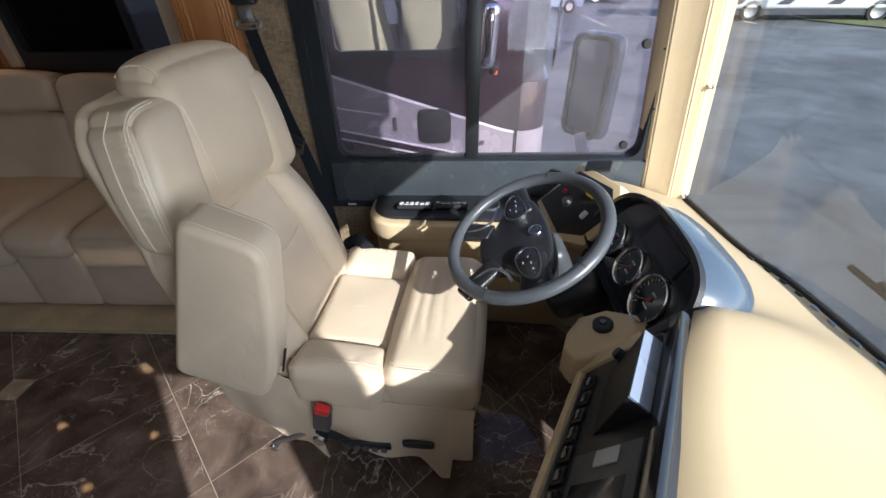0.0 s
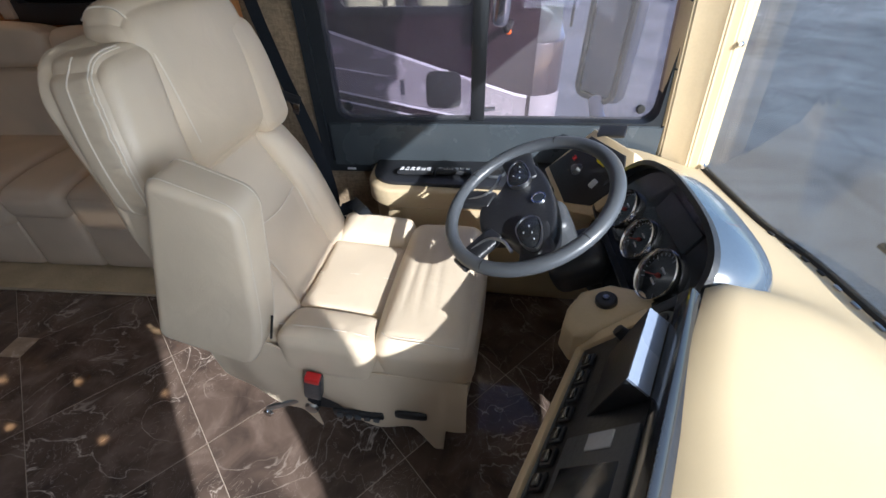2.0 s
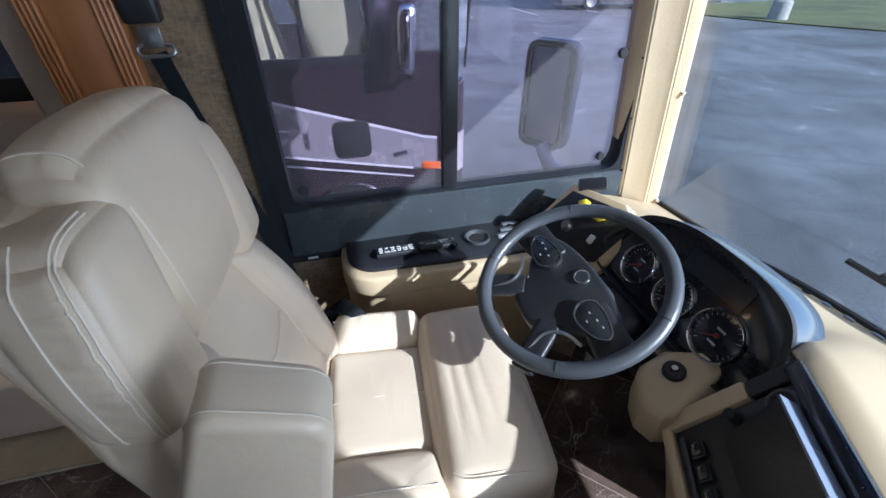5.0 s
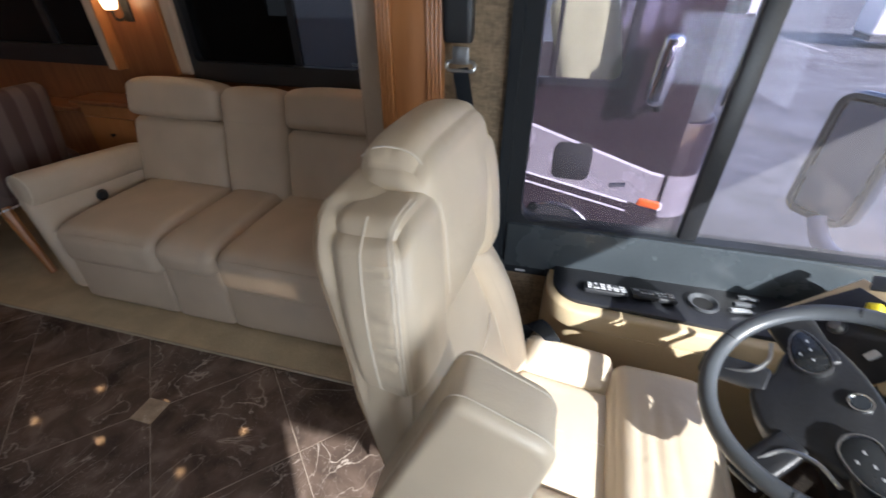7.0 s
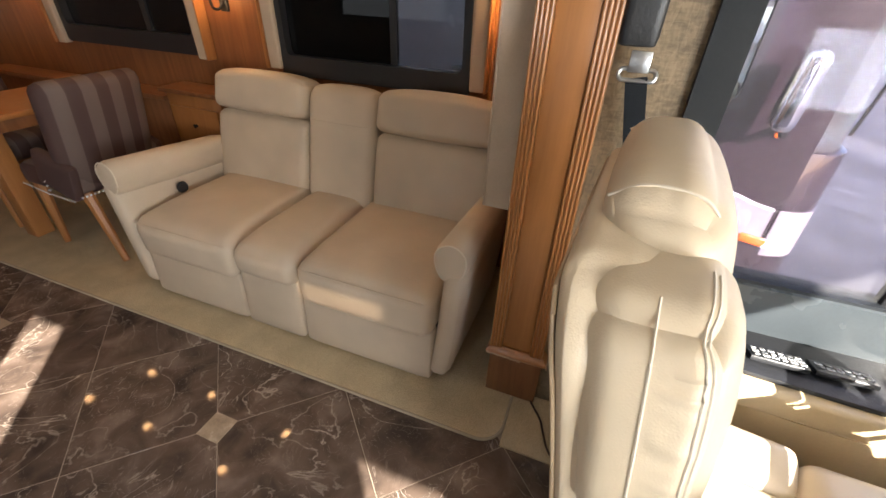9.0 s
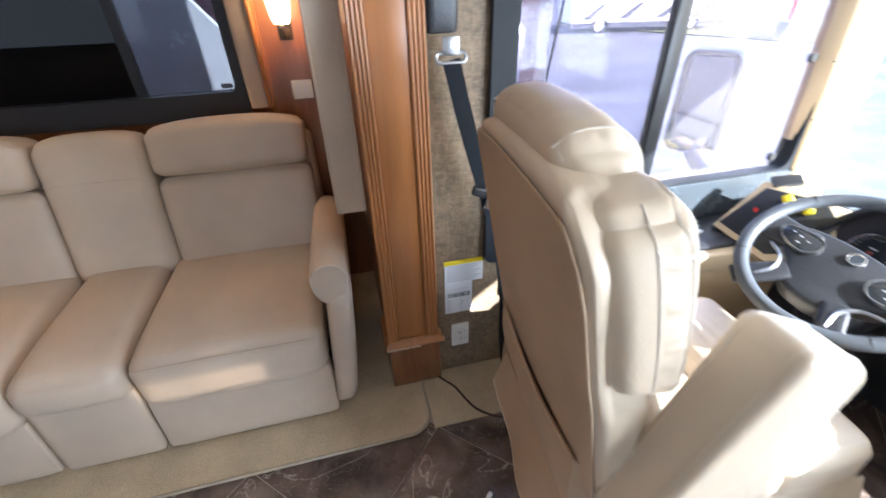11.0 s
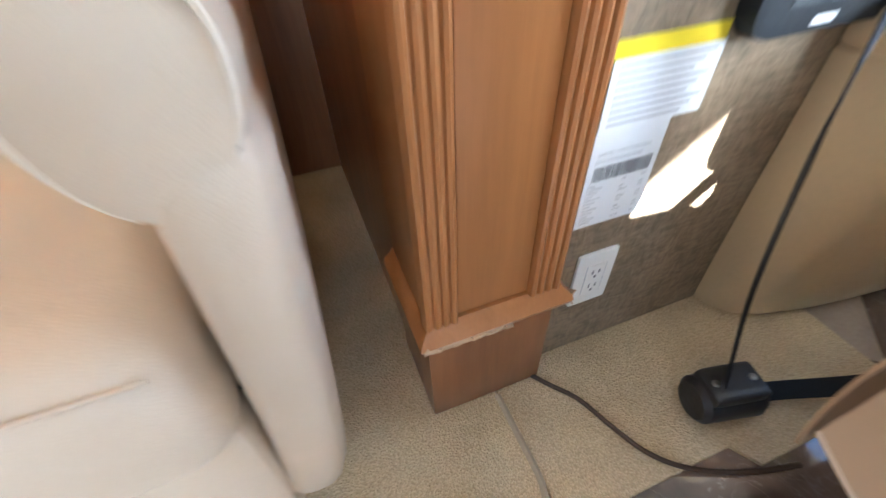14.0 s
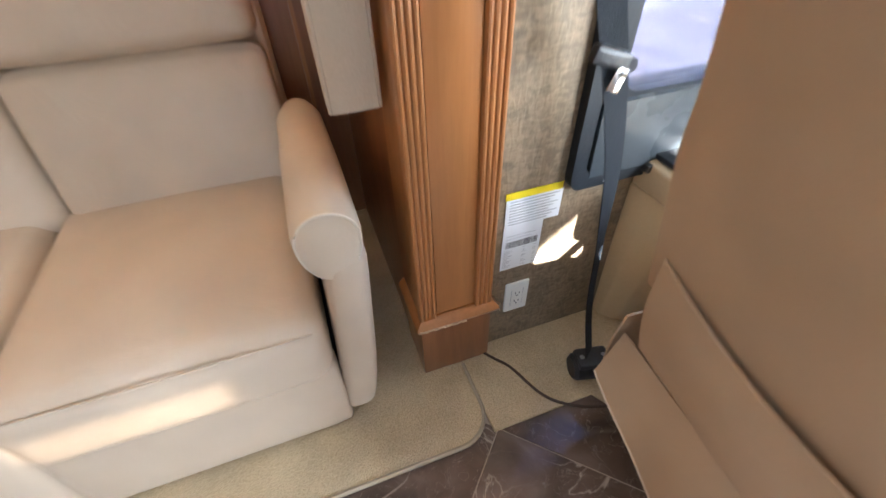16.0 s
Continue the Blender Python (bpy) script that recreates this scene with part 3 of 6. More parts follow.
hdr = merge(box(0.80, 1.02, PASS_Y, WALL_Y, 1.675, CEIL_Z, 0.02), box(0.93, 1.03, PASS_Y, WALL_Y, 0, 0.40))
structure("wall_front", hdr, FIBER, "beige moulded panel around the windscreen")

# carpets
edge = [(REAR_X, 1.275)] + [(-0.95, 1.275)] + arc(-0.95, 1.365, 0.09, 270, 360, 8) + [(-0.862, 2.40), (REAR_X, 2.40)]
structure("carpet_slide", prism(edge, -0.004, 0.012, r=0.004), CARPET, "beige cut-pile carpet with a bound edge")
structure("carpet_front", prism([(-0.856, 1.285), (-0.556, 1.285), (-0.532, 1.245), (-0.20, 1.245), (-0.20, WALL_Y), (-0.856, WALL_Y)], -0.004, 0.009, r=0.003), CARPET, "beige cut-pile carpet beside the driver's seat")
structure("carpet_trim", tube([(REAR_X, 1.275, 0.011), (-2.0, 1.275, 0.011)] + [(x, y, 0.011) for x, y in [(-0.95, 1.275)] + arc(-0.95, 1.365, 0.09, 270, 360, 8)] + [(-0.860, 1.50, 0.011)], 0.006, 6), BINDING, "pale sewn carpet binding")

# side window of the driver
win = thing("window_1", "black-framed sliding side window with an insect screen", "window", (0, WALL_Y, 0.555))
win["kind"] = "structure"
o, i = rounded(-0.583, 0.733, 0.557, 1.758, 0.03), rounded(-0.512, 0.672, 0.758, 1.69, 0.05)
k = lambda bm: move(bm, Matrix.Translation((0, -WALL_Y, -0.555)))
part("window_frame", k(frame_ring(o, i, 1.532, 1.60)), FRAMEBLACK, win)
part("sill", k(prism([(1.518, 0.578), (1.524, 0.745), (1.534, 0.750), (1.534, 0.574)], -0.55, 0.70, "x", r=0.003)), SILLBLACK, win, "smooth black lower panel")
part("ledge", k(box(-0.40, 0.62, 1.500, 1.530, 0.560, 0.582, 0.006)), BLACK, win)
part("lip", k(frame_ring(rounded(-0.595, 0.740, 0.548, 1.768, 0.03), rounded(-0.562, 0.712, 0.585, 1.735, 0.03), 1.520, 1.546)), FRAMEBLACK, win)
part("mullion", k(box(-0.005, 0.047, 1.548, 1.585, 0.752, 1.695, 0.004)), BLACK, win)
part("pane", k(box(-0.515, 0.675, 1.575, 1.579, 0.752, 1.694)), SIDEGLASS, win).visible_shadow = False
part("screen", k(box(-0.512, -0.004, 1.556, 1.557, 0.756, 1.692)), SCREEN, win, "fine grey insect screen").visible_shadow = False
for x, z in ((0.615, 0.80), (0.615, 1.16), (-0.475, 0.80)):
    part("screw", k(lathe([(0, 0.004), (0.013, 0.003), (0.016, 0), (0.016, -0.01)], 16, frame_of((x, 1.562, z), (0, -1, 0), (1, 0, 0)))), RUBBER, win)
part("lettering", k(box(-0.505, -0.47, 1.5190, 1.520, 0.5555, 0.564)), MARK, win)

# windscreen, its pillars
BASE = spline([(0.875, 1.50, 0), (0.905, 1.15, 0), (0.955, 0.95, 0), (0.985, 0.68, 0), (1.01, 0.3, 0), (1.01, -0.1, 0), (0.96, -0.85, 0)], 6)
def wind(u, v):
    f = u * (len(BASE) - 1)
    a = min(int(f), len(BASE) - 2)
    p = BASE[a].lerp(BASE[a + 1], f - a)
    return (p.x - 0.11 * v, p.y, 0.60 + 1.22 * v)
ws = thing("windshield", "wide clear windscreen with a black lower edge", "window", (0.95, 0.3, 0.6))
ws["kind"] = "structure"
k = lambda bm: move(bm, Matrix.Translation((-0.95, -0.3, -0.6)))
part("pane", k(sheet(wind, 36, 6)), GLASS, ws).visible_shadow = False
part("gasket", k(tube([Vector(p) + Vector((0.005, 0, 0.603)) for p in BASE], 0.012, 8)), RUBBER, ws)


def pillar(name, sign, y, ahead=0.0):
    plan = [(0.690, 0.062), (0.690, 0.010), (0.712, -0.028), (0.775, -0.052), (0.800, -0.072), (0.812, -0.072), (0.818, -0.050), (0.846, -0.060), (0.878, -0.045), (0.915, 0.0), (0.915, 0.062)]
    bm = prism([(a + ahead, y + sign * b) for a, b in plan], 0.60, 1.90, r=0.0)
    for v in bm.verts:
        v.co.x -= 0.085 * (v.co.z - 0.65)
    bmesh.ops.bevel(bm, geom=[e for e in bm.edges if abs(e.verts[0].co.z - e.verts[1].co.z) > 0.5], offset=0.005, segments=2, affect="EDGES")
    return structure(name, bm, FIBER, "beige moulded windscreen pillar")


pil = pillar("pillar_driver", 1, WALL_Y)
pillar("pillar_passenger", -1, PASS_Y, 0.20)
for z, dx in ((0.60, 0.0), (1.017, -0.036)):
    part("screw", lathe([(0, 0.006), (0.006, 0.005), (0.009, 0), (0.009, -0.02)], 14, frame_of((0.862 + dx, 1.474, z + 0.02), (-0.25, -1, 0), (0, 0, 1))), CHROME, pil)
for z in (0.75, 0.95, 1.15, 1.35):
    part("rivet", lathe([(0, 0.002), (0.003, 0.001), (0.004, -0.004)], 10, frame_of((0.702 - 0.085 * (z - 0.65), 1.523, z), (-0.85, -0.5, 0), (0, 0, 1))), RUBBER, pil)

# passenger-side panes, closing the place behind the camera
for n, (a, b, z0, z1) in (("window_2", PWIN), ("window_3", (-1.45, -1.12, 0.62, 1.42)), ("window_4", (-4.2, -2.7, 0.95, 1.7))):
    w = tagged(part(n, frame_ring(rounded(a - 0.03, b + 0.03, z0 - 0.03, z1 + 0.03, 0.03), rounded(a + 0.03, b - 0.03, z0 + 0.03, z1 - 0.03, 0.03), PASS_Y - 0.05, PASS_Y + 0.012), BLACK), "black-framed side window", "window", kind="structure")
    part("pane", box(a, b, PASS_Y - 0.035, PASS_Y - 0.031, z0, z1), GLASS if n != "window_4" else DARKGLASS, w).visible_shadow = n == "window_4"


# Pane over the added, unseen slot; it dims the sun patch on the sofa.
structure("sun_slot_pane", box(SUN_SLOT[0], SUN_SLOT[1], PASS_Y - 0.035, PASS_Y - 0.031, SUN_SLOT[2], SUN_SLOT[3]), pane("sun_slot_tint", (0.42, 0.38, 0.33), 0.01), "added tinted pane that dims sun falling on the sofa")


# ---- wooden pillar at the slide-out ----
def fluted(x0, x1, yf, z0, z1, n):
    """A strip of half-round flutes, standing, facing -y."""
    out = [(x0, yf + 0.02)]
    w = (x1 - x0) / n
    for j in range(n):
        out += [(x0 + w * j + a, b) for a, b in ((0.0008, yf + 0.006), (w * 0.2, yf + 0.0015), (w * 0.5, yf), (w * 0.8, yf + 0.0015), (w - 0.0008, yf + 0.006))]
    out += [(x1, yf + 0.02)]
    return prism(out, z0, z1)


col = thing("wooden_column", "cherry wood fluted column with a chipped base moulding", "column", (-0.875, 1.58, 0))
col["kind"] = "structure"
k = lambda bm: move(bm, Matrix.Translation((0.875, -1.58, 0)))
part("shaft", k(box(-0.972, -0.784, 1.512, 1.664, 0.24, CEIL_Z - 0.002, 0.003)), WOOD, col)
part("flutes", k(fluted(-0.977, -0.931, 1.497, 0.268, CEIL_Z - 0.004, 4)), WOOD, col)
part("flutes", k(fluted(-0.828, -0.780, 1.497, 0.268, CEIL_Z - 0.004, 4)), WOOD, col)
part("panel", k(box(-0.930, -0.829, 1.506, 1.513, 0.275, CEIL_Z - 0.004, 0.002)), WOOD, col)
part("plinth", k(box(-0.974, -0.776, 1.508, 1.666, 0.012, 0.243, 0.002)), WOOD_DARK, col, "darker plain plinth")
mould = [(0.0, 0.228), (-0.012, 0.232), (-0.017, 0.244), (-0.014, 0.254), (-0.006, 0.262), (0.0, 0.270)]
bm = bmesh.new()
rows = []
for a, z in mould:
    rows.append([bm.verts.new(p) for p in ((-0.972 + a, 1.666, z), (-0.972 + a, 1.504 + a, z), (-0.778 - a, 1.504 + a, z), (-0.778 - a, 1.666, z))])
for r0, r1 in zip(rows, rows[1:]):
    for j in range(3):
        bm.faces.new((r0[j], r0[j + 1], r1[j + 1], r1[j]))
bm.faces.new(rows[-1])
bm.faces.new(rows[0])
part("moulding", k(bm), WOOD, col)
def chip(u, v):
    x = -0.985 + u * 0.13
    ragged = 0.004 * math.sin(u * 31) + 0.003 * math.sin(u * 67)
    return (x, 1.504 - 0.0165 - 0.0015 * math.sin(v * math.pi) + (0.004 if v in (0, 1) else 0), 0.229 + (0.010 + 0.010 * (1 - u) + ragged) * v)
part("chip", k(sheet(chip, 24, 3, 0.002)), WOOD_RAW, col, "pale bare wood where the edge is torn")
part("chip", k(sheet(lambda u, v: (-0.757 - 0.006 * math.sin(v * 3), 1.490 + 0.02 * u, 0.230 + 0.03 * v * (1 - 0.5 * u)), 5, 5, 0.002)), WOOD_RAW, col, "pale bare wood where the edge is torn")

pp = thing("padded_side_panel", "tan padded board hanging at the slide-out edge", "panel", (-1.032, 1.62, 0.79))
part("board", cushion(0.095, 0.075, 1.24, 0.008, n=6, m=Matrix.Translation((0, 0, 0.622))), PADDED, pp)
for x in (-0.044, 0.044):
    part("piping", tube([(x, -0.037, 0.008), (x, -0.037, 1.235)], 0.0035, 6), PADDED, pp)

# ---- driver's side console under the window ----
sc = thing("side_console", "beige moulded side console with a black switch tray", "console", (0.0, 1.44, 0))
k = lambda bm: move(bm, Matrix.Translation((0, -1.44, 0)))
low = [(-0.378, 1.543), (-0.372, 1.515), (-0.345, 1.480), (-0.300, 1.456), (-0.230, 1.438), (-0.150, 1.424), (0.10, 1.39), (0.56, 1.36), (0.60, 1.543)]
high = [(-0.392, 1.543), (-0.388, 1.480), (-0.360, 1.400), (-0.310, 1.345), (-0.250, 1.318), (-0.150, 1.308), (0.10, 1.300), (0.52, 1.285), (0.60, 1.543)]
def belly(u, v):
    """Moulded side that swells outwards as it rises."""
    f = u * (len(low) - 1)
    a = min(int(f), len(low) - 2)
    p = Vector(low[a]).lerp(Vector(low[a + 1]), f - a)
    q = Vector(high[a]).lerp(Vector(high[a + 1]), f - a)
    r = p.lerp(q, math.sin(v * math.pi / 2) ** 0.8)
    return (r.x, r.y, 0.010 + 0.500 * v)
part("body", k(sheet(belly, 48, 14, 0.01)), FIBER, sc)
led = [(-0.39, 1.543)] + arc(-0.27, 1.43, 0.12, 180, 262, 8) + [(0.1, 1.300), (0.50, 1.275), (0.60, 1.543)]
part("ledge", k(prism(led, 0.507, 0.585, r=0.012, seg=3)), FIBER, sc)
tr = [(-0.37, 1.538)] + arc(-0.27, 1.445, 0.10, 180, 262, 8) + [(0.1, 1.325), (0.46, 1.315), (0.56, 1.538)]
part("tray", k(prism(tr, 0.586, 0.602, r=0.005)), BLACK, sc)
sp = part("switch_panel", k(move(cushion(0.135, 0.062, 0.018, 0.006, n=4), pose(-0.205, 1.415, 0.610, -14, 0, 0))), BLACK, sc, "black switch panel with white markings")
rng = random.Random(4)
def marks(cx, cy, cols, rows, pitch, parent, chance):
    """White switch symbols in rows on a tilted panel: each a short bar, some with a dark key beside it."""
    for a in range(cols):
        for b in range(rows):
            dx, dy = (a - (cols - 1) / 2) * pitch, (b - (rows - 1) / 2) * 0.0165
            at = pose(cx + dx, cy + dy, 0.6195 - 0.25 * dy, -14, 0, 0)
            if rng.random() < chance:
                w = rng.choice((0.0055, 0.0075, 0.0085))
                part("button", k(move(box(-w, w, -0.0050, 0.0050, 0, 0.0025, 0.0008), at)), MARK, parent)
                part("symbol", k(move(box(-w * 0.5, w * 0.5, -0.0022, 0.0022, 0.0022, 0.0030), at)), BLACK, parent)
            else:
                part("button", k(move(box(-0.0075, 0.0075, -0.0055, 0.0055, 0, 0.0025, 0.0008), at)), DARKGREY, parent)
marks(-0.205, 1.415, 6, 3, 0.0205, sp, 0.88)
sp = part("switch_panel", k(move(cushion(0.135, 0.062, 0.018, 0.006, n=4), pose(-0.060, 1.420, 0.610, -14, 0, 0))), BLACK, sc)
marks(-0.060, 1.420, 6, 2, 0.0205, sp, 0.45)
part("cup_holder", k(lathe([(0.030, 0.603), (0.040, 0.612), (0.045, 0.612), (0.046, 0.600)], 28, Matrix.Translation((0.09, 1.43, 0)))), DARKGREY, sc)
part("cup_well", k(lathe([(0.0, 0.6035), (0.030, 0.6035)], 24, Matrix.Translation((0.09, 1.43, 0)))), RUBBER, sc)
for a in range(3):
    part("lever", k(move(cushion(0.07, 0.018, 0.014, 0.005, n=3), pose(0.185 + 0.02 * a, 1.405 + 0.035 * a, 0.615, 0, 8, 15))), STEEL if a == 0 else DARKGREY, sc)

# corner pod with the parking brake and the headlight switch
cp = thing("corner_switch_pod", "beige dash corner with a black switch plate and yellow brake knob", "control panel", (0.44, 1.30, 0.55))
k = lambda bm: move(bm, Matrix.Translation((-0.44, -1.30, -0.55)))
PODM = frame_of((0.40, 1.275, 0.700), (-0.72, -0.30, 0.62), (0, -1, 0.15))
plate = [(-0.16, -0.10), (-0.11, 0.075), (0.06, 0.105), (0.13, 0.05), (0.11, -0.07), (0.02, -0.13)]
part("plate", k(move(prism(plate, -0.012, 0.004, r=0.004), PODM)), BLACK, cp)
shell = [(-0.175, -0.12), (-0.13, 0.098), (0.07, 0.13), (0.155, 0.065), (0.14, -0.09), (0.03, -0.155)]
part("shell", k(move(prism(shell, -0.12, -0.002, r=0.01), PODM)), FIBER, cp)
for a, b, c in ((-0.025, 0.055, YELLOW), (0.035, 0.055, YELLOW)):
    part("brake_knob", k(move(cushion(0.032, 0.032, 0.045, 0.008, n=4), PODM @ pose(a, b, 0.028, 0, 0, 45))), c, cp, "yellow diamond-shaped knob")
part("rotary_switch", k(lathe([(0, 0.022), (0.013, 0.021), (0.016, 0.004), (0.022, 0.004)], 20, PODM @ Matrix.Translation((-0.045, -0.03, 0)))), STEEL, cp)
part("switch", k(move(cushion(0.02, 0.03, 0.012, 0.004, n=3), PODM @ pose(0.055, -0.02, 0.006))), MARK, cp)
part("switch", k(move(cushion(0.012, 0.016, 0.010, 0.003, n=3), PODM @ pose(-0.09, -0.01, 0.006))), RED, cp)
part("speaker_grille", k(move(cushion(0.09, 0.05, 0.016, 0.006, n=4), pose(0.47, 1.37, 0.795, 25, -12, -30))), BLACK, cp)


# ---- dashboard ----
dash = thing("dashboard", "large beige moulded dashboard reaching the windscreen", "dashboard", (0.6, 0.6, 0.6))
k = lambda bm: move(bm, Matrix.Translation((-0.6, -0.6, -0.6)))
REARE = spline([(0.46, 1.46, 0.700), (0.54, 1.30, 0.730), (0.56, 1.10, 0.715), (0.57, 0.90, 0.700), (0.56, 0.745, 0.700), (0.455, 0.600, 0.822), (0.302, 0.31, 0.822), (0.27, 0.10, 0.81), (0.44, -0.25, 0.75), (0.56, -0.80, 0.70)], 6)
FRONTE = spline([(0.868, 1.49, 0.600), (0.90, 1.15, 0.600), (0.935, 1.02, 0.600), (0.96, 0.90, 0.600), (0.972, 0.77, 0.600), (0.99, 0.60, 0.600), (1.0, 0.40, 0.600), (1.005, 0.1, 0.600), (1.0, -0.2, 0.60), (0.955, -0.82, 0.600)], 6)
def top(u, v):
    f = u * (len(REARE) - 1)
    a = min(int(f), len(REARE) - 2)
    p = REARE[a].lerp(REARE[a + 1], f - a)
    q = FRONTE[a].lerp(FRONTE[a + 1], f - a)
    r = p.lerp(q, v)
    r.z += 0.035 * math.sin(math.pi * min(1, v * 1.05)) * (1 - v) - 0.02 * max(0, 0.06 - v) / 0.06
    return r
part("top", k(sheet(top, 54, 16, 0.012)), DASH, dash)
for j, u in enumerate((0.16, 0.22, 0.27, 0.32, 0.37, 0.42, 0.47, 0.52)):
    p = Vector(top(u, 0.955))
    q = Vector(top(u + 0.02, 0.955))
    part("vent_slot", k(move(cushion((q - p).length * 1.0, 0.010, 0.006, 0.0025, n=3), frame_of((p + q) / 2 + Vector((0, 0, 0.004)), (0, 0, 1), q - p))), RUBBER if j < 4 else STEEL, dash)
part("toe_panel", k(box(0.80, 0.83, 0.30, 1.50, 0.0, 0.60)), DARKGREY, dash, "dark grey toe board")
part("under_panel", k(box(0.50, 0.82, 0.50, 1.27, 0.44, 0.452)), DARKGREY, dash)

# instrument cluster: a face that leans back, in a dark hood
cl = thing("instrument_cluster", "black instrument cluster with three chrome-ringed dials", "instrument panel", (0.45, 0.90, 0.70))
CLM = frame_of((0.452, 0.90, 0.700), (-0.90, 0.0, 0.44), (0, -1, 0))
k = lambda bm: move(bm, Matrix.Translation((-0.45, -0.90, -0.70)) @ CLM)
face = [(-0.285, -0.045), (-0.265, 0.03), (-0.20, 0.115), (-0.08, 0.155), (0.06, 0.160), (0.16, 0.150), (0.225, 0.120), (0.262, 0.06), (0.270, -0.02), (0.235, -0.075), (-0.20, -0.085)]
def closed(points, n=5):
    """A smooth closed outline through 2D points."""
    out, m = [], len(points)
    for a in range(m):
        p0, p1, p2, p3 = (Vector((*points[(a + d) % m], 0)) for d in (-1, 0, 1, 2))
        for b in range(n):
            t = b / n
            v = 0.5 * (2 * p1 + (p2 - p0) * t + (2 * p0 - 5 * p1 + 4 * p2 - p3) * t * t + (3 * p1 - 3 * p2 + p3 - p0) * t ** 3)
            out.append((v.x, v.y))
    return out
face = closed(face)
part("face", k(prism(face, -0.012, -0.004)), GLOSSBLACK, cl)
ring_in = face
ring_out = [(x * 1.055, y * 1.07 + 0.002) for x, y in face]
part("hood", k(frame_ring(ring_out, ring_in, -0.11, 0.022, "z")), BLACK, cl)
part("lower_panel", k(prism([(-0.285, -0.055), (-0.20, -0.092), (0.12, -0.092), (0.10, -0.165), (-0.24, -0.165)], -0.03, -0.008, r=0.003)), GLOSSBLACK, cl)
for a, b, r in ((-0.145, 0.0, 0.058), (-0.002, 0.0, 0.058), (0.140, 0.004, 0.066)):
    g = part("dial", k(lathe([(0, 0), (r * 0.92, 0), (r * 0.92, -0.004)], 36, Matrix.Translation((a, b, 0.0)))), GLOSSBLACK, cl)
    part("bezel", k(lathe([(r * 0.90, -0.002), (r * 0.91, 0.010), (r * 0.96, 0.014), (r, 0.011), (r * 1.02, -0.004)], 40, Matrix.Translation((a, b, 0)))), CHROME, g)
    for t in range(21):
        w = radians(225 - 13.5 * t)
        ln = 0.17 if t % 5 == 0 else 0.09
        part("tick", k(move(box(r * (0.84 - ln), r * 0.84, -0.0006, 0.0006, 0.0005, 0.001), Matrix.Translation((a, b, 0)) @ Matrix.Rotation(w, 4, "Z"))), INK, g)
    part("needle", k(move(merge(box(-0.008, r * 0.66, -0.0014, 0.0014, 0.002, 0.004), lathe([(0, 0.006), (r * 0.09, 0.005), (r * 0.10, 0)], 14)), Matrix.Translation((a, b, 0)) @ Matrix.Rotation(radians(215), 4, "Z"))), NEEDLE, g)
    for s in (-0.3, 0.25):
        part("lettering", k(box(a - r * 0.18, a + r * 0.18, b + r * (s - 0.04), b + r * (s + 0.04), 0.0005, 0.001)), INK, g)
part("display", k(prism(rounded(-0.045, 0.14, 0.075, 0.135, 0.006), -0.003, 0.001)), DISPLAY, cl, "blank grey display")
def pod(u, v):
    n = len(ring_out)
    f = u * n
    i = int(f) % n
    w = Vector((*ring_out[i], 0)).lerp(Vector((*ring_out[(i + 1) % n], 0)), f - int(f))
    sc = math.sqrt(max(0.0, 1 - (v ** 2.2)))
    p = CLM @ Vector((w.x * (0.06 + 0.94 * sc), w.y * (0.05 + 0.95 * sc), 0.006))
    return p + Vector((0.235 * v, -0.035 * v, -0.055 * v - 0.02 * v * v))
part("pod_shell", move(sheet(pod, 110, 16), Matrix.Translation((-0.45, -0.90, -0.70))), SILVERPOD, cl, "glossy blue-grey domed cover")

# ---- steering wheel and column ----
HUB = Vector((0.158, 0.934, 0.790))
NORM = Vector((-0.433, -0.16, 0.885)).normalized()
WM = frame_of(HUB, NORM, (0, -1, 0))
sw = thing("steering_wheel", "black leather four-spoke steering wheel with thumb buttons", "steering wheel", HUB)
k = lambda bm: move(bm, Matrix.Translation(-HUB) @ WM)
ringp = [(0.218 * math.cos(a * math.pi / 36), 0.218 * math.sin(a * math.pi / 36), 0.0) for a in range(72)]
part("rim", k(tube(ringp, 0.0165, 14, 1.12, closed=True)), LEATHER, sw)
for a in (-38, 218, 30, 150):
    w = radians(a)
    part("seam", k(lathe([(0.0170, -0.0015), (0.0178, 0), (0.0170, 0.0015)], 16, frame_of((0.218 * math.cos(w), 0.218 * math.sin(w), 0), (-math.sin(w), math.cos(w), 0), (0, 0, 1)))), RUBBER, sw)
hubshape = [(-0.155, 0.040), (-0.06, 0.066), (0.06, 0.066), (0.155, 0.040), (0.160, -0.010), (0.120, -0.050), (0.085, -0.075), (0.062, -0.118), (0.03, -0.132), (-0.03, -0.132), (-0.062, -0.118), (-0.085, -0.075), (-0.120, -0.050), (-0.160, -0.010)]
hubshape = closed([(a * 0.98, b * 1.02) for a, b in hubshape], 3)
part("hub", k(move(prism(hubshape, -0.055, 0.006, r=0.012, seg=3), Matrix.Translation((0, -0.005, -0.014)))), BLACK, sw)
part("emblem", k(lathe([(0, 0.001), (0.014, 0.001), (0.016, 0.003), (0.019, 0.003), (0.020, -0.003)], 28, Matrix.Translation((0, 0.028, -0.005)))), CHROME, sw, "chrome ring badge")
part("badge", k(lathe([(0, -0.0005), (0.0145, -0.0005)], 24, Matrix.Translation((0, 0.028, -0.002)))), DISPLAY, sw)
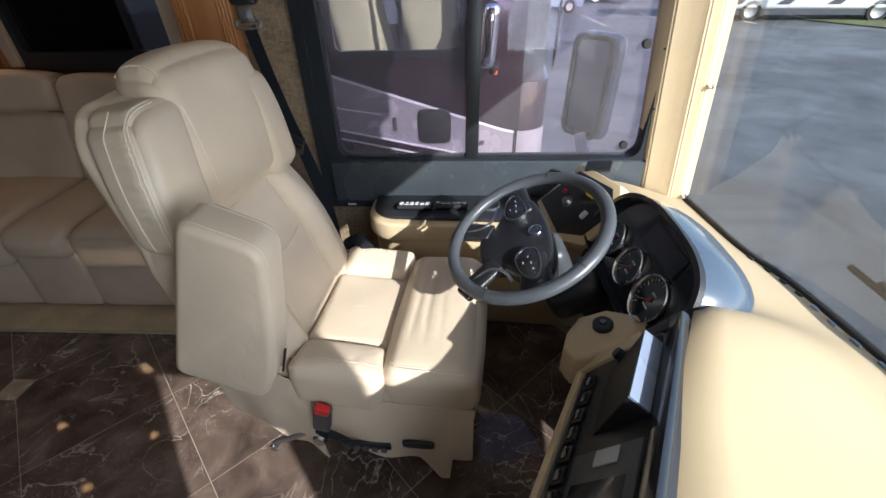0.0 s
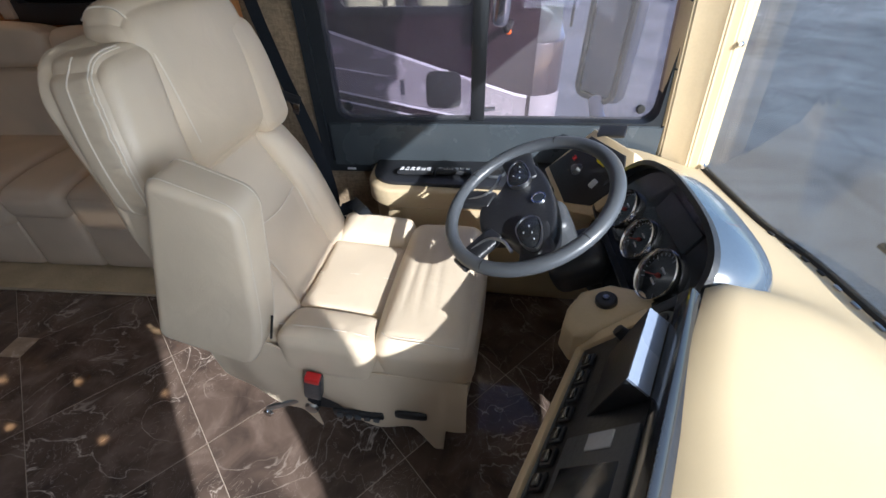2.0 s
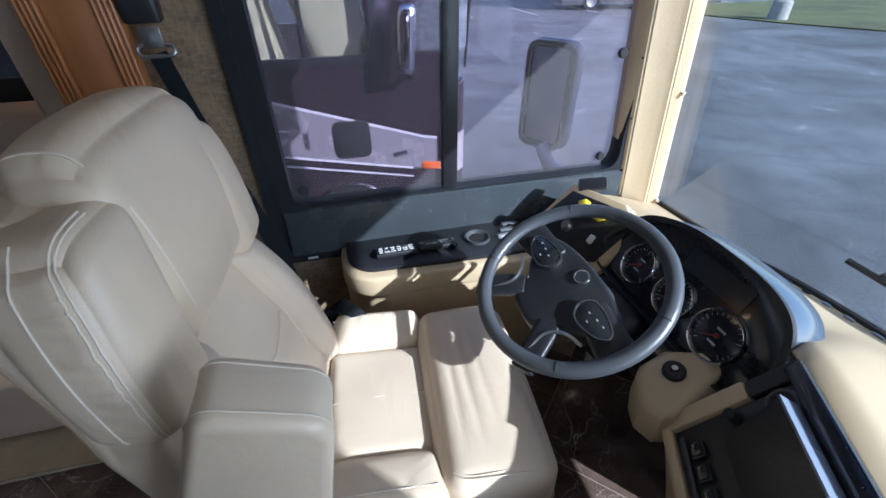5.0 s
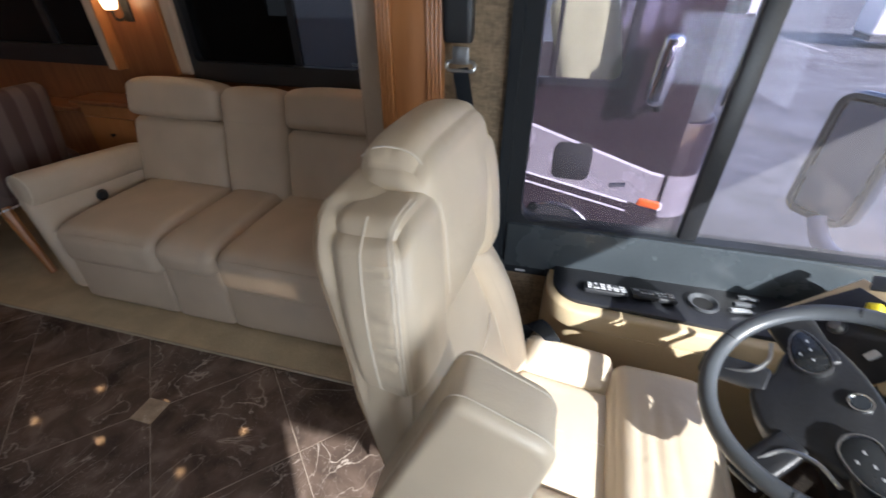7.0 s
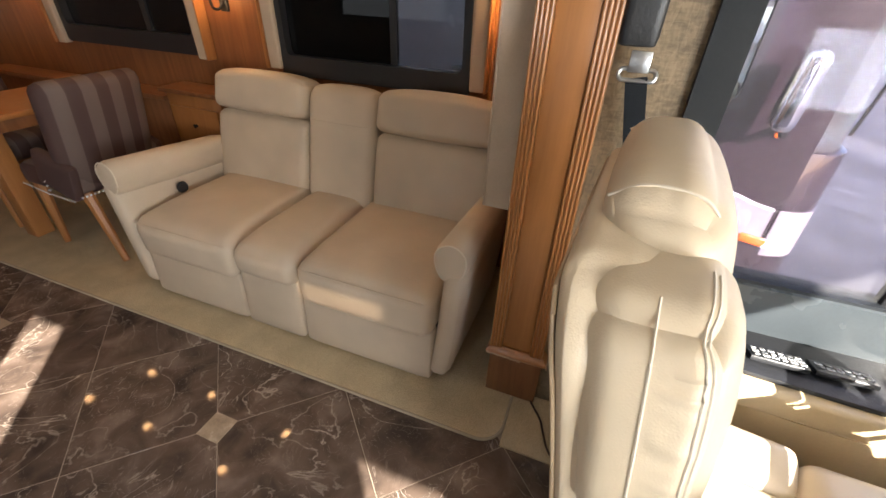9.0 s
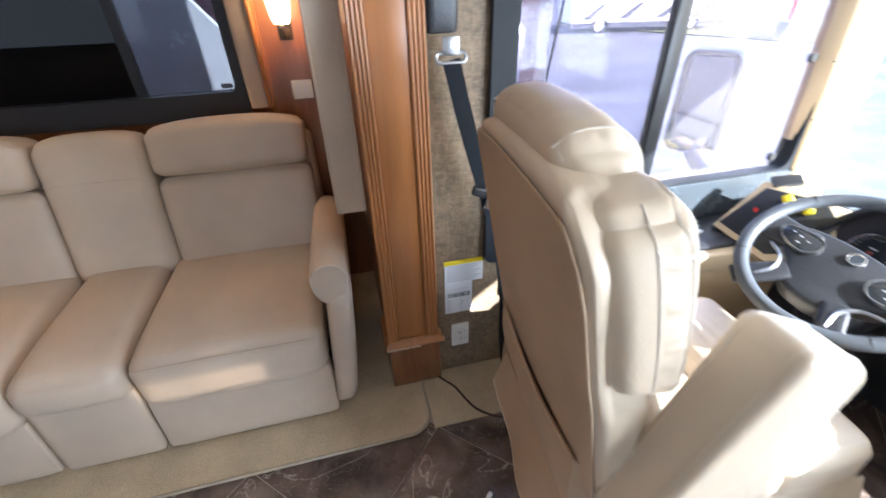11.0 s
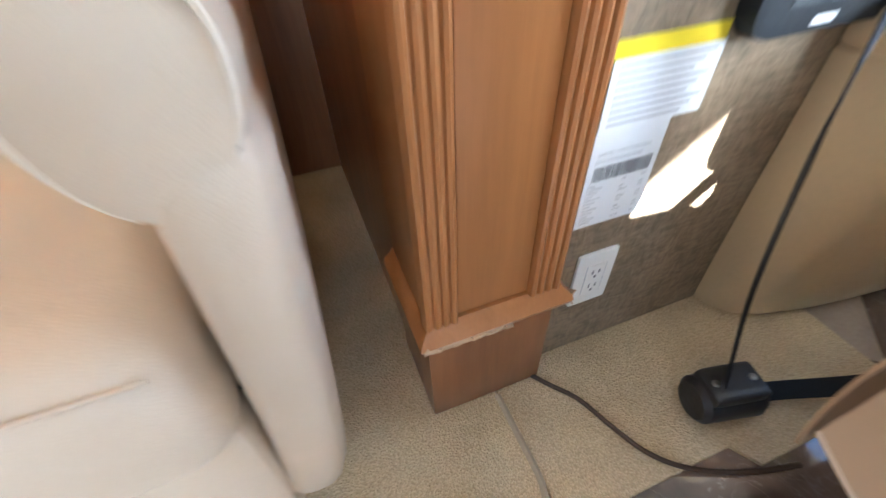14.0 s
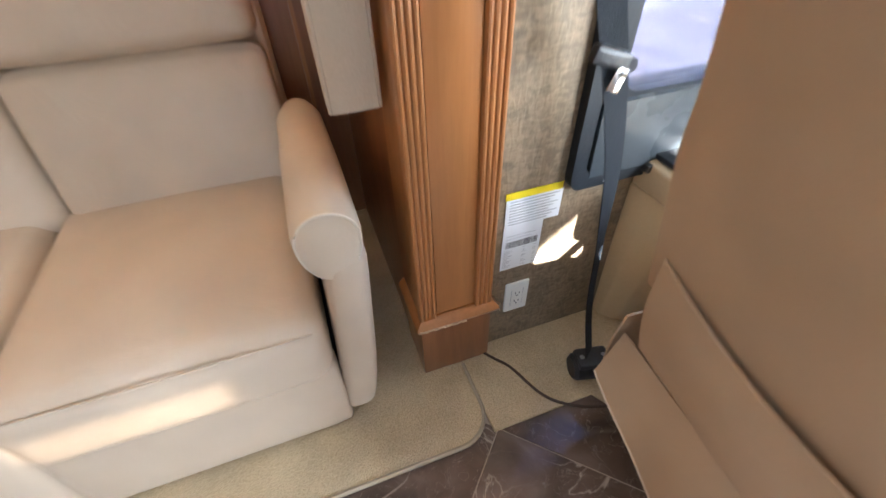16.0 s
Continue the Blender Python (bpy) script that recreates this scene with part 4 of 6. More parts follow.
for s in (-1, 1):
    part("spoke", k(move(cushion(0.135, 0.082, 0.026, 0.010, n=6, shape=lambda p, u: (p.x, p.y * (1 + 0.12 * u.x * s), p.z + 0.008 * u.x * u.x)), pose(s * 0.150, -0.004, -0.020, 0, 0, s * -6))), BLACK, sw)
    part("spoke", k(move(cushion(0.13, 0.060, 0.024, 0.010, n=5), pose(s * 0.098, -0.150, -0.014, 0, 0, s * -58))), BLACK, sw)
    part("spoke_trim", k(tube(spline([(s * 0.150, -0.062, -0.006), (s * 0.108, -0.080, -0.002), (s * 0.086, -0.118, -0.002), (s * 0.098, -0.165, -0.006)], 5), 0.0045, 6)), STEEL, sw, "satin silver trim")
    kp = closed([(-0.050, -0.012), (-0.044, 0.020), (-0.010, 0.030), (0.036, 0.026), (0.052, 0.010), (0.030, -0.016), (-0.020, -0.032)], 4)
    pad = part("keypad", k(move(prism([(s * a, b) for a, b in kp], 0, 0.012, r=0.004), pose(s * 0.115, -0.012, -0.008, 0, 0, s * -8))), GLOSSBLACK, sw)
    part("surround", k(move(frame_ring([(s * a * 1.055, b * 1.08) for a, b in kp], [(s * a, b) for a, b in kp], 0.0, 0.013, "z"), pose(s * 0.115, -0.012, -0.008, 0, 0, s * -8))), STEEL, pad)
    for a, b in ((-0.02, 0.004), (0.004, 0.008), (0.025, 0.010), (-0.004, -0.012)):
        part("button", k(move(box(-0.0035, 0.0035, -0.0016, 0.0016, 0.012, 0.0132, 0.0004), pose(s * 0.115 + s * a, -0.012 + b, -0.0085))), INK, pad)
co = thing("steering_column", "black telescopic steering column with a grey cover", "steering column", (0.27, 0.96, 0.55))
k = lambda bm: move(bm, Matrix.Translation((-0.27, -0.96, -0.55)))
part("cover", k(move(cushion(0.12, 0.13, 0.16, 0.035, n=7), frame_of(HUB - NORM * 0.135 + Vector((0.02, 0, 0)), NORM, (0, -1, 0)))), DARKGREY, co, "grey plastic shroud")
part("boot", k(move(cushion(0.16, 0.17, 0.12, 0.04, n=7), frame_of(HUB - NORM * 0.255 + Vector((0.06, 0, 0)), NORM, (0, -1, 0)))), BLACK, co)
part("shaft", k(tube([HUB - NORM * 0.29 + Vector((0.07, 0, 0)), (0.62, 1.02, 0.20), (0.80, 1.03, 0.05)], 0.035, 12)), RUBBER, co)
part("stalk", k(tube([HUB - NORM * 0.11 + Vector((0.0, 0.05, 0)), HUB - NORM * 0.09 + Vector((0.0, 0.19, 0.0))], 0.008, 8)), BLACK, co)
part("stalk", k(tube([HUB - NORM * 0.11 + Vector((0.0, -0.05, 0)), HUB - NORM * 0.10 + Vector((0.02, -0.14, 0.0))], 0.007, 8)), STEEL, co)
for y in (0.78, 0.98):
    pd = thing("pedal", "black rubber floor pedal", "pedal", (0.70, y, 0.004))
    part("pad", cushion(0.10, 0.09, 0.02, 0.008, n=4, m=pose(-0.02, 0, 0.11, 0, -50, 0)), RUBBER, pd)
    part("arm", tube([(0, 0, 0.0), (0.01, 0, 0.10)], 0.010, 8), STEEL, pd)

# ---- centre console: key bump, switch bank, hooded monitor, radio ----
cs = thing("centre_console", "beige centre console with a black switch bank and hooded monitor", "console", (0.25, 0.45, 0))
k = lambda bm: move(bm, Matrix.Translation((-0.25, -0.45, 0)))
UL = Vector((-0.458, -0.889, 0)).normalized()
A, B = Vector((0.283, 0.632, 0.580)), Vector((0.431, 0.590, 0.818))
CM = frame_of(A, (A + UL - A).cross(B - A), UL)
if CM.to_3x3().col[2].z < 0:
    CM = frame_of(A, -(UL.cross(B - A)), UL)
acr = (B - A) - UL * (B - A).dot(UL)
W = acr.length
sgn = 1 if CM.to_3x3().col[1].dot(acr) > 0 else -1
c = lambda bm: move(bm, Matrix.Translation((-0.25, -0.45, 0)) @ CM)
def q(x0, x1, y0, y1, z0, z1, r=0.0):
    a, b = sorted((sgn * y0, sgn * y1))
    return box(x0, x1, a, b, z0, z1, r)
part("switch_bank", c(q(0.0, 0.50, 0.0, W, -0.03, 0.0, 0.006)), BLACK, cs)
part("edge_strip", c(q(0.02, 0.50, 0.014, 0.022, 0.0, 0.006, 0.002)), DARKGREY, cs)
for j in range(9):
    s = part("rocker_switch", c(q(0.04 + 0.047 * j, 0.075 + 0.047 * j, 0.030, 0.062, 0.0, 0.008, 0.003)), BLACK, cs)
    part("rocker", c(move(q(-0.012, 0.012, -0.011, 0.011, 0.006, 0.013, 0.003), pose(0.0575 + 0.047 * j, sgn * 0.046, 0, 0, 7, 0))), GLOSSBLACK, s)
part("gloss_rail", c(q(-0.03, 0.50, W - 0.028, W + 0.006, -0.01, 0.012, 0.005)), GLOSSBLACK, cs)
part("bezel", c(q(-0.045, -0.003, -0.012, W * 0.62, -0.03, 0.006, 0.006)), FIBER, cs, "beige moulded surround")
part("bezel", c(q(-0.040, -0.003, W * 0.625, W - 0.004, -0.03, 0.006, 0.006)), BLACK, cs, "black end of the surround")
part("bezel", c(q(-0.045, 0.50, -0.030, -0.003, -0.03, 0.005, 0.006)), FIBER, cs)
part("air_vent", c(lathe([(0, 0.004), (0.020, 0.004), (0.024, 0.010), (0.030, 0.008), (0.032, -0.002)], 24, Matrix.Translation((0.035, sgn * 0.225, 0)))), DARKGREY, cs)
for j in range(4):
    part("vent_blade", c(q(0.016, 0.054, 0.208 + 0.010 * j, 0.211 + 0.010 * j, 0.003, 0.009)), BLACK, cs)
hood = [(0.100, 0.0), (0.232, 0.046), (0.241, 0.049), (0.245, 0.008), (0.250, 0.0)]
part("monitor_hood", c(prism([(sgn * a, b) for a, b in hood], 0.050, 0.215, "x", r=0.003)), BLACK, cs)
part("monitor_cap", c(prism([(sgn * a, b) for a, b in ((0.2405, 0.0485), (0.2455, 0.0495), (0.2490, 0.009), (0.2445, 0.009))], 0.048, 0.217, "x")), mat("satin_blue_grey", (0.22, 0.26, 0.34), 0.28, vary=0.05, bump=0.0), cs, "pale satin hood top")
part("radio_bezel", c(q(0.262, 0.49, 0.085, 0.245, 0.0, 0.010, 0.004)), DARKGREY, cs)
part("radio_screen", c(q(0.325, 0.475, 0.10, 0.225, 0.008, 0.0115, 0.002)), DISPLAY, cs)
part("card", c(q(0.268, 0.30, 0.145, 0.20, 0.009, 0.013, 0.002)), INK, cs)
part("knob", c(lathe([(0, 0.028), (0.012, 0.027), (0.015, 0.008), (0.019, 0.008)], 18, Matrix.Translation((0.028, sgn * 0.14, 0)))), BLACK, cs)
bump = [(0.300, 0.79), (0.262, 0.745), (0.245, 0.70), (0.262, 0.655), (0.29, 0.648), (0.38, 0.676), (0.475, 0.708), (0.44, 0.76), (0.37, 0.80)]
kb = prism(bump, 0.50, 0.632, r=0.018, seg=3)
for v in kb.verts:
    if v.co.z > 0.56:
        v.co.z += 0.28 * (v.co.x - 0.34)
part("key_housing", k(kb), FIBER, cs)
kl = part("key_lock", k(lathe([(0, 0.004), (0.009, 0.004), (0.010, 0.008), (0.021, 0.008), (0.025, 0.004), (0.026, -0.01)], 28, frame_of((0.345, 0.738, 0.640), (-0.22, 0, 1), (1, 0, 0)))), BLACK, cs, "black ring round the ignition lock")
part("barrel", k(lathe([(0, 0.012), (0.007, 0.012), (0.009, 0.003)], 18, frame_of((0.345, 0.738, 0.640), (-0.22, 0, 1), (1, 0, 0)))), CHROME, kl)
# curved body, cut away for the driver's knees
prof = [(-0.055, 0.50), (-0.040, 0.575), (0.55, 0.575), (0.55, 0.012), (0.185, 0.012), (0.175, 0.10), (0.195, 0.22), (0.180, 0.30), (0.130, 0.38), (0.060, 0.44)]
BM = frame_of((0.300, 0.640, 0.0), (-UL.y, UL.x, 0), UL)
if abs((BM.to_3x3() @ Vector((0, 1, 0))).z) < 0.9:
    BM = frame_of((0.300, 0.640, 0.0), UL.cross(Vector((0, 0, 1))), UL)
up = 1 if BM.to_3x3().col[1].z > 0 else -1
out = 1 if BM.to_3x3().col[2].x < 0 else -1
part("body", k(move(prism([(a, up * b) for a, b in prof], 0.0 - 0.22 * (out > 0), 0.22 * (out < 0), r=0.010), BM)), FIBER, cs)
door = [(0.27, 0.13), (0.27, 0.33), (0.52, 0.33), (0.52, 0.13)]
part("hatch", k(move(prism([(a, up * b) for a, b in door], out * 0.001, out * 0.007, r=0.002), BM)), FIBER, cs, "flush beige hatch")
for j in range(13):
    part("louvre", k(move(prism([(0.20 + 0.024 * j, up * 0.030), (0.20 + 0.024 * j, up * 0.078), (0.210 + 0.024 * j, up * 0.078), (0.210 + 0.024 * j, up * 0.030)], out * 0.0005, out * 0.003), BM)), RUBBER, cs)
part("socket", k(lathe([(0, 0.002), (0.016, 0.003), (0.020, 0.006), (0.024, 0.0)], 20, BM @ Matrix.Translation((0.31, up * 0.43, 0)) @ pose(0, 0, 0, 0 if out > 0 else 180))), BLACK, cs)


# ---- driver's seat ----
def fillet(points, r, n=4):
    """A 2D outline with its corners rounded; r is one radius or one for each corner."""
    out, m = [], len(points)
    for j in range(m):
        a, b, c = (Vector(points[(j + d) % m]) for d in (-1, 0, 1))
        rr = r[j] if isinstance(r, (list, tuple)) else r
        p, q = b + (a - b).normalized() * min(rr, (a - b).length * 0.48), b + (c - b).normalized() * min(rr, (c - b).length * 0.48)
        out += [tuple(p * (1 - t) ** 2 + b * 2 * t * (1 - t) + q * t * t) for t in (k / n for k in range(n + 1))]
    return out


def driver_seat():
    at = Vector((-0.30, 0.93, 0.0))
    s = thing("driver_seat", "beige vinyl captain's seat with a raised armrest and winged headrest", "seat", at)
    s.rotation_euler = (0, 0, radians(-4.5))
    k = lambda bm: move(bm, Matrix.Translation(-at))
    c = 0.93
    # pedestal and runners
    part("pedestal", k(box(-0.50, -0.08, 0.76, 1.10, 0.0, 0.24, 0.015)), DARKGREY, s)
    for y in (0.70, 1.14):
        part("runner", k(box(-0.58, -0.02, y - 0.018, y + 0.018, 0.225, 0.262, 0.006)), STEEL, s)
    part("lever", k(tube(spline([(-0.42, 0.655, 0.262), (-0.50, 0.640, 0.225), (-0.565, 0.640, 0.185), (-0.575, 0.642, 0.15)], 5), 0.011, 8, 0.6, (0, 0, 1))), STEEL, s)
    part("bolt", k(lathe([(0, 0.006), (0.012, 0.005), (0.017, 0)], 14, frame_of((-0.572, 0.632, 0.165), (0, -1, 0), (1, 0, 0)))), CHROME, s)
    # seat base and cushions
    part("seat_base", k(cushion(0.62, 0.555, 0.20, 0.05, n=8, m=pose(-0.265, c, 0.378, 0, -2, 0))), SEAT, s)
    def dish(p, u):
        """A sat-in dip towards the back, and fine puckers along the front edge."""
        return (p.x, p.y, p.z - 0.006 * (1 - u.x) * (1 - u.y * u.y) * max(0, u.z) + 0.0012 * math.sin(p.y * 70 + 3 * math.sin(p.x * 40)) * max(0, u.z) * abs(u.x) ** 4)
    part("centre_cushion", k(cushion(0.262, 0.318, 0.12, 0.022, (0, 0, 0.010), 20, pose(-0.332, c + 0.008, 0.448, 0, 3, 0), dish)), SEAT, s)
    def sag(p, u):
        """Slack folds running across the front cushion."""
        fold = math.exp(-((p.x + 0.028 - 0.16 * (p.y - 0.02) ** 2) / 0.008) ** 2) + 0.8 * math.exp(-((p.x + 0.062 + 0.1 * p.y * p.y) / 0.007) ** 2) + 0.6 * math.exp(-((p.x - 0.012 + 0.05 * p.y) / 0.006) ** 2)
        return (p.x, p.y, p.z - 0.0035 * fold * max(0, 1 - (p.y / 0.19) ** 2) * max(0, u.z) - 0.012 * max(0, u.x) ** 2 * max(0, u.z))
    part("thigh_cushion", k(cushion(0.258, 0.555, 0.175, 0.050, (0.012, 0, 0.012), 40, pose(-0.075, c - 0.005, 0.462, 0, -3, 0), sag)), SEAT, s)
    for y, w, lift in ((0.712, 0.152, 0.018), (1.148, 0.132, 0.024)):
        sg = -1 if y < c else 1
        def roll(p, u):
            pinch = 0.0022 * math.sin(p.x * 150 + 2 * math.sin(p.x * 37)) * max(0, u.z) * max(0.0, 1 - abs(p.y - sg * 0.03) / 0.03)
            return (p.x, p.y, p.z + lift * sg * u.y * max(0, u.z) - pinch)
        part("side_bolster", k(cushion(0.268, w, 0.15, 0.040, (0, 0, 0.012), 28, pose(-0.330, y, 0.458, 0, 3, 0), roll)), SEAT, s)
        part("seam", k(tube(spline([(-0.452, y + sg * 0.032, 0.548), (-0.330, y + sg * 0.034, 0.5535), (-0.212, y + sg * 0.032, 0.537)], 6), 0.0016, 5)), STITCH, s)
    part("seam", k(tube([(-0.450, 0.930, 0.504), (-0.332, 0.930, 0.511), (-0.210, 0.930, 0.503)], 0.0020, 6)), STITCH, s)
    for dx in (0.0, 0.010):
        part("seam", k(tube(spline([(-0.182 + dx, 0.695, 0.540), (-0.150 + dx, 0.672 + dx * 0.6, 0.548), (-0.06, 0.668 + dx, 0.5485), (0.02, 0.672 + dx, 0.540)], 6), 0.0015, 5)), STITCH, s)
    # lower back: a wide padded body, its centre panel and side bolsters
    BK = pose(-0.475, c, 0.490, 0, -20, 0)
    def waist(p, u):
        return (p.x + 0.02 * u.y * u.y * max(0, u.x), p.y * (1 - 0.03 * u.z), p.z)
    part("backrest", k(cushion(0.110, 0.545, 0.40, 0.045, (0.004, 0, 0), 14, BK @ Matrix.Translation((-0.052, 0.0, 0.135)), waist)), SEAT, s)
    def hollow(p, u):
        return (p.x - 0.012 * (1 - u.y * u.y) * max(0, u.x) * (0.5 - 0.5 * u.z), p.y, p.z)
    part("back_panel", k(cushion(0.06, 0.285, 0.47, 0.022, (0.010, 0, 0), 14, BK @ Matrix.Translation((-0.022, 0.012, 0.215)), hollow)), SEAT, s)
    for sg in (-1, 1):
        def bolster(p, u):
            return (p.x - 0.018 * max(0, u.z) ** 2 - 0.01 * max(0, -u.z), p.y - sg * 0.03 * max(0, u.z) ** 2, p.z)
        part("back_bolster", k(cushion(0.105, 0.145, 0.475, 0.048, (0.012, 0, 0), 16, BK @ Matrix.Translation((-0.010, sg * 0.205 + 0.010, 0.205)) @ pose(0, 0, 0, 0, 0, sg * 14), bolster)), SEAT, s)
        part("seam", k(tube(spline([BK @ Vector((0.004, sg * 0.105 + 0.012, 0.03)), BK @ Vector((0.012, sg * 0.128 + 0.012, 0.16)), BK @ Vector((0.014, sg * 0.138 + 0.012, 0.30)), BK @ Vector((-0.004, sg * 0.138 + 0.012, 0.43))], 5), 0.0018, 5)), STITCH, s)
    part("seam", k(tube(spline([BK @ Vector((-0.005, -0.13, 0.245)), BK @ Vector((0.022, 0.012, 0.235)), BK @ Vector((0.010, 0.14, 0.243))], 6), 0.0014, 5)), STITCH, s)
    # upper back: one cover whose front corners swell into wings beside the headrest
    H = Vector((0.065, 0.286, 0.330))
    def cover(p, u):
        z = 0.87 + p.z
        rear = -0.660 - 0.19 * (z - 0.64)
        front = -0.612 - 0.077 * (z - 0.91) - 0.05 * max(0.0, 0.80 - z)
        wide = 1 - 0.030 * max(0.0, z - 0.85) / 0.2 - 0.22 * max(0.0, (z - 1.09) / 0.11) ** 2 - 0.015 * max(0.0, u.x) * max(0, u.z)
        side = max(0.0, (abs(u.y) - 0.55) / 0.45)
        wave = math.sin(p.z * 215 + 2.0 * math.sin(p.z * 43 + 1) + 14 * p.x) + 0.5 * math.sin(p.z * 97 - 1.7)
        gather = 0.0012 * side * max(-0.35, wave) * max(0.0, 1 - ((u.x - 0.2) / 0.6) ** 2) * max(0.0, min(1.0, (z - 0.84) * 12))
        tuck = 0.010 * side * math.exp(-((z - 0.872) / 0.016) ** 2) * max(0.0, u.x + 0.4)
        crown = 0.012 * (u.y * u.y) * max(0, u.z) ** 3
        wide -= (0.030 + 0.035 * max(0.0, min(1.0, (u.x + 0.85) / 0.5))) * max(0.0, min(1.0, (z - 0.84) * 14))
        y = c - 0.008 + p.y * wide + math.copysign(gather - tuck, u.y)
        return Vector((rear + (front - rear) * (p.x / H.x + 1) / 2, y, z - crown - 0.012 * max(0.0, u.x) * max(0, u.z) ** 4))
    part("back_cover", k(cushion(2 * H.x, 2 * H.y, 2 * H.z, 0.030, (0.0, 0.003, 0), 64, None, cover)), SEAT, s)
    def on_cover(ux, uy, uz):
        """A point of the cover's skin at its place on the block."""
        return cover(rounded_point(H, 0.030, (ux, uy, uz)), Vector((ux, uy, uz)))
    # wings: pillows on the cover's front corners, gathered along a double seam
    for sg in (-1, 1):
        WH = Vector((0.070, 0.078, 0.156))
        WP = pose(-0.646, c - 0.008 + sg * 0.219, 1.034, 0, -5, 0)
        def wing(p, u):
            rise = (u.z + 1) / 2
            outer = max(0.0, sg * u.y)
            wave = math.sin(p.z * 230 + 2.0 * math.sin(p.z * 51 + 1)) + 0.5 * math.sin(p.z * 97 - 1.7)
            gather = 0.0022 * outer ** 3 * max(-0.3, wave) * max(0.0, 1 - ((u.x - 0.45) / 0.40) ** 2)
            return (p.x - 0.09 * p.z * (1 - u.x) / 2 - 0.012 * max(0, u.z) ** 3 * max(0, u.x) - 0.006 * outer * max(0, u.x), p.y - sg * (0.046 * rise ** 2.2 + 0.010 * outer * max(0.0, -u.x) ** 2) + sg * gather, p.z - 0.016 * max(0, u.z) * outer ** 2 + 0.018 * max(0, -u.z) * outer * (0.5 - u.x / 2))
        w = part("wing", k(cushion(2 * WH.x, 2 * WH.y, 2 * WH.z, 0.040, (0.006, 0.003, 0.0), 56, WP, wing)), SEAT, s)
        def on_wing(ux, uy, uz):
            v = Vector(wing(rounded_point(WH, 0.040, (ux, uy, uz), (0.006, 0.003, 0.0)), Vector((ux, uy, uz))))
            return WP @ (v + v.normalized() * 0.0004)
        for dx in (0.64, 0.77):
            path = [on_wing(dx, sg * y, -1.0) for y in (0.1, 0.3, 0.5, 0.7, 0.85)] + [on_wing(dx, sg, -0.95 + 1.90 * j / 50) for j in range(51)] + [on_wing(dx, sg * y, 1.0) for y in (0.85, 0.7, 0.5, 0.3, 0.1, -0.1)]
            part("seam", k(tube(path, 0.0015, 5)), STITCH, w)
        part("seam", k(tube([on_wing(-0.05, sg, -0.85 + 1.75 * j / 40) for j in range(41)] + [on_wing(-0.05, sg * y, 1.0) for y in (0.8, 0.6)], 0.0015, 5)), STITCH, w)
    def rear_face(u, v):
        y, z = -1 + 2 * u, -0.93 + 1.82 * v
        yy = y * (0.965 - 0.06 * max(0, v - 0.8) / 0.2)
        q = on_cover(-1.0, yy, z)
        return q + Vector((-0.004 - 0.006 * (1 - y * y) * math.sin(math.pi * v), 0, 0))
    part("rear_panel", k(sheet(rear_face, 24, 24, 0.003)), SEAT_DARKER, s, "plain back panel in darker seat vinyl")
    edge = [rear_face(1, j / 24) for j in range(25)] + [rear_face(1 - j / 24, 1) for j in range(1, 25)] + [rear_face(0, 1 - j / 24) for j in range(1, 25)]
    part("piping", k(tube(edge, 0.0028, 6)), SEAT_DARKER, s)
    # headrest block, standing proud of the cover
    HD = pose(-0.656, 0.966, 1.074, 0, -4, 0)
    def crown(p, u):
        t = max(0, u.z)
        gather = 0.0012 * math.sin(p.x * 150 + 2 * math.sin(p.x * 60)) * max(0.0, 1 - abs(abs(u.y) - 0.86) / 0.10) * t ** 3
        slim = 1 - 0.04 * t * t - 0.06 * (1 - u.x) / 2 - 0.05 * max(0, -u.z)
        return (p.x - 0.022 * t * t + 0.004 * u.z, p.y * slim, p.z - 0.020 * u.y ** 4 * t - gather - 0.016 * max(0, -u.z) * (1 - u.x) / 2)
    part("headrest", k(cushion(0.132, 0.394, 0.356, 0.050, (0.014, 0.004, 0.010), 34, HD, crown)), SEAT, s)
    for sg in (-1, 1):
        part("seam", k(tube(spline([HD @ Vector(q) for q in ((0.0665, sg * 0.150, -0.10), (0.0695, sg * 0.158, 0.02), (0.0600, sg * 0.158, 0.095), (0.033, sg * 0.154, 0.152), (0.005, sg * 0.152, 0.1685), (-0.040, sg * 0.148, 0.1690), (-0.074, sg * 0.144, 0.150))], 6), 0.0020, 5)), STITCH, s)
    # covers hanging behind and below
    def hang(u, v):
        """The rear lower cover: a slack hem at the top, swelling out, then tucked in."""
        y = 0.655 + 0.55 * u
        hem = 0.645 + 0.02 * u - 0.045 * math.sin(math.pi * u) * (1 - v) ** 2
        z = hem - (0.30 - 0.05 * u) * v
        bulge = 0.012 * math.sin(math.pi * min(1, v * 1.1)) * abs(math.sin(math.pi * u)) ** 0.6 + 0.004 * (1 - v) ** 3 * math.sin(math.pi * u)
        wrap = 0.05 * max(0.0, 1 - u * 14) + 0.05 * max(0.0, 1 - (1 - u) * 14)
        return (-0.672 - bulge + wrap + 0.035 * v * v, y, z + 0.004 * math.sin(u * 19) * v)
    part("rear_cover", k(sheet(hang, 40, 20, 0.005)), SEAT_DARKER, s, "slack cover in darker vinyl behind the seat")
    part("hem", k(tube([Vector(hang(j / 24, 0)) + Vector((-0.002, 0, 0)) for j in range(25)], 0.004, 6)), SEAT_DARKER, s)
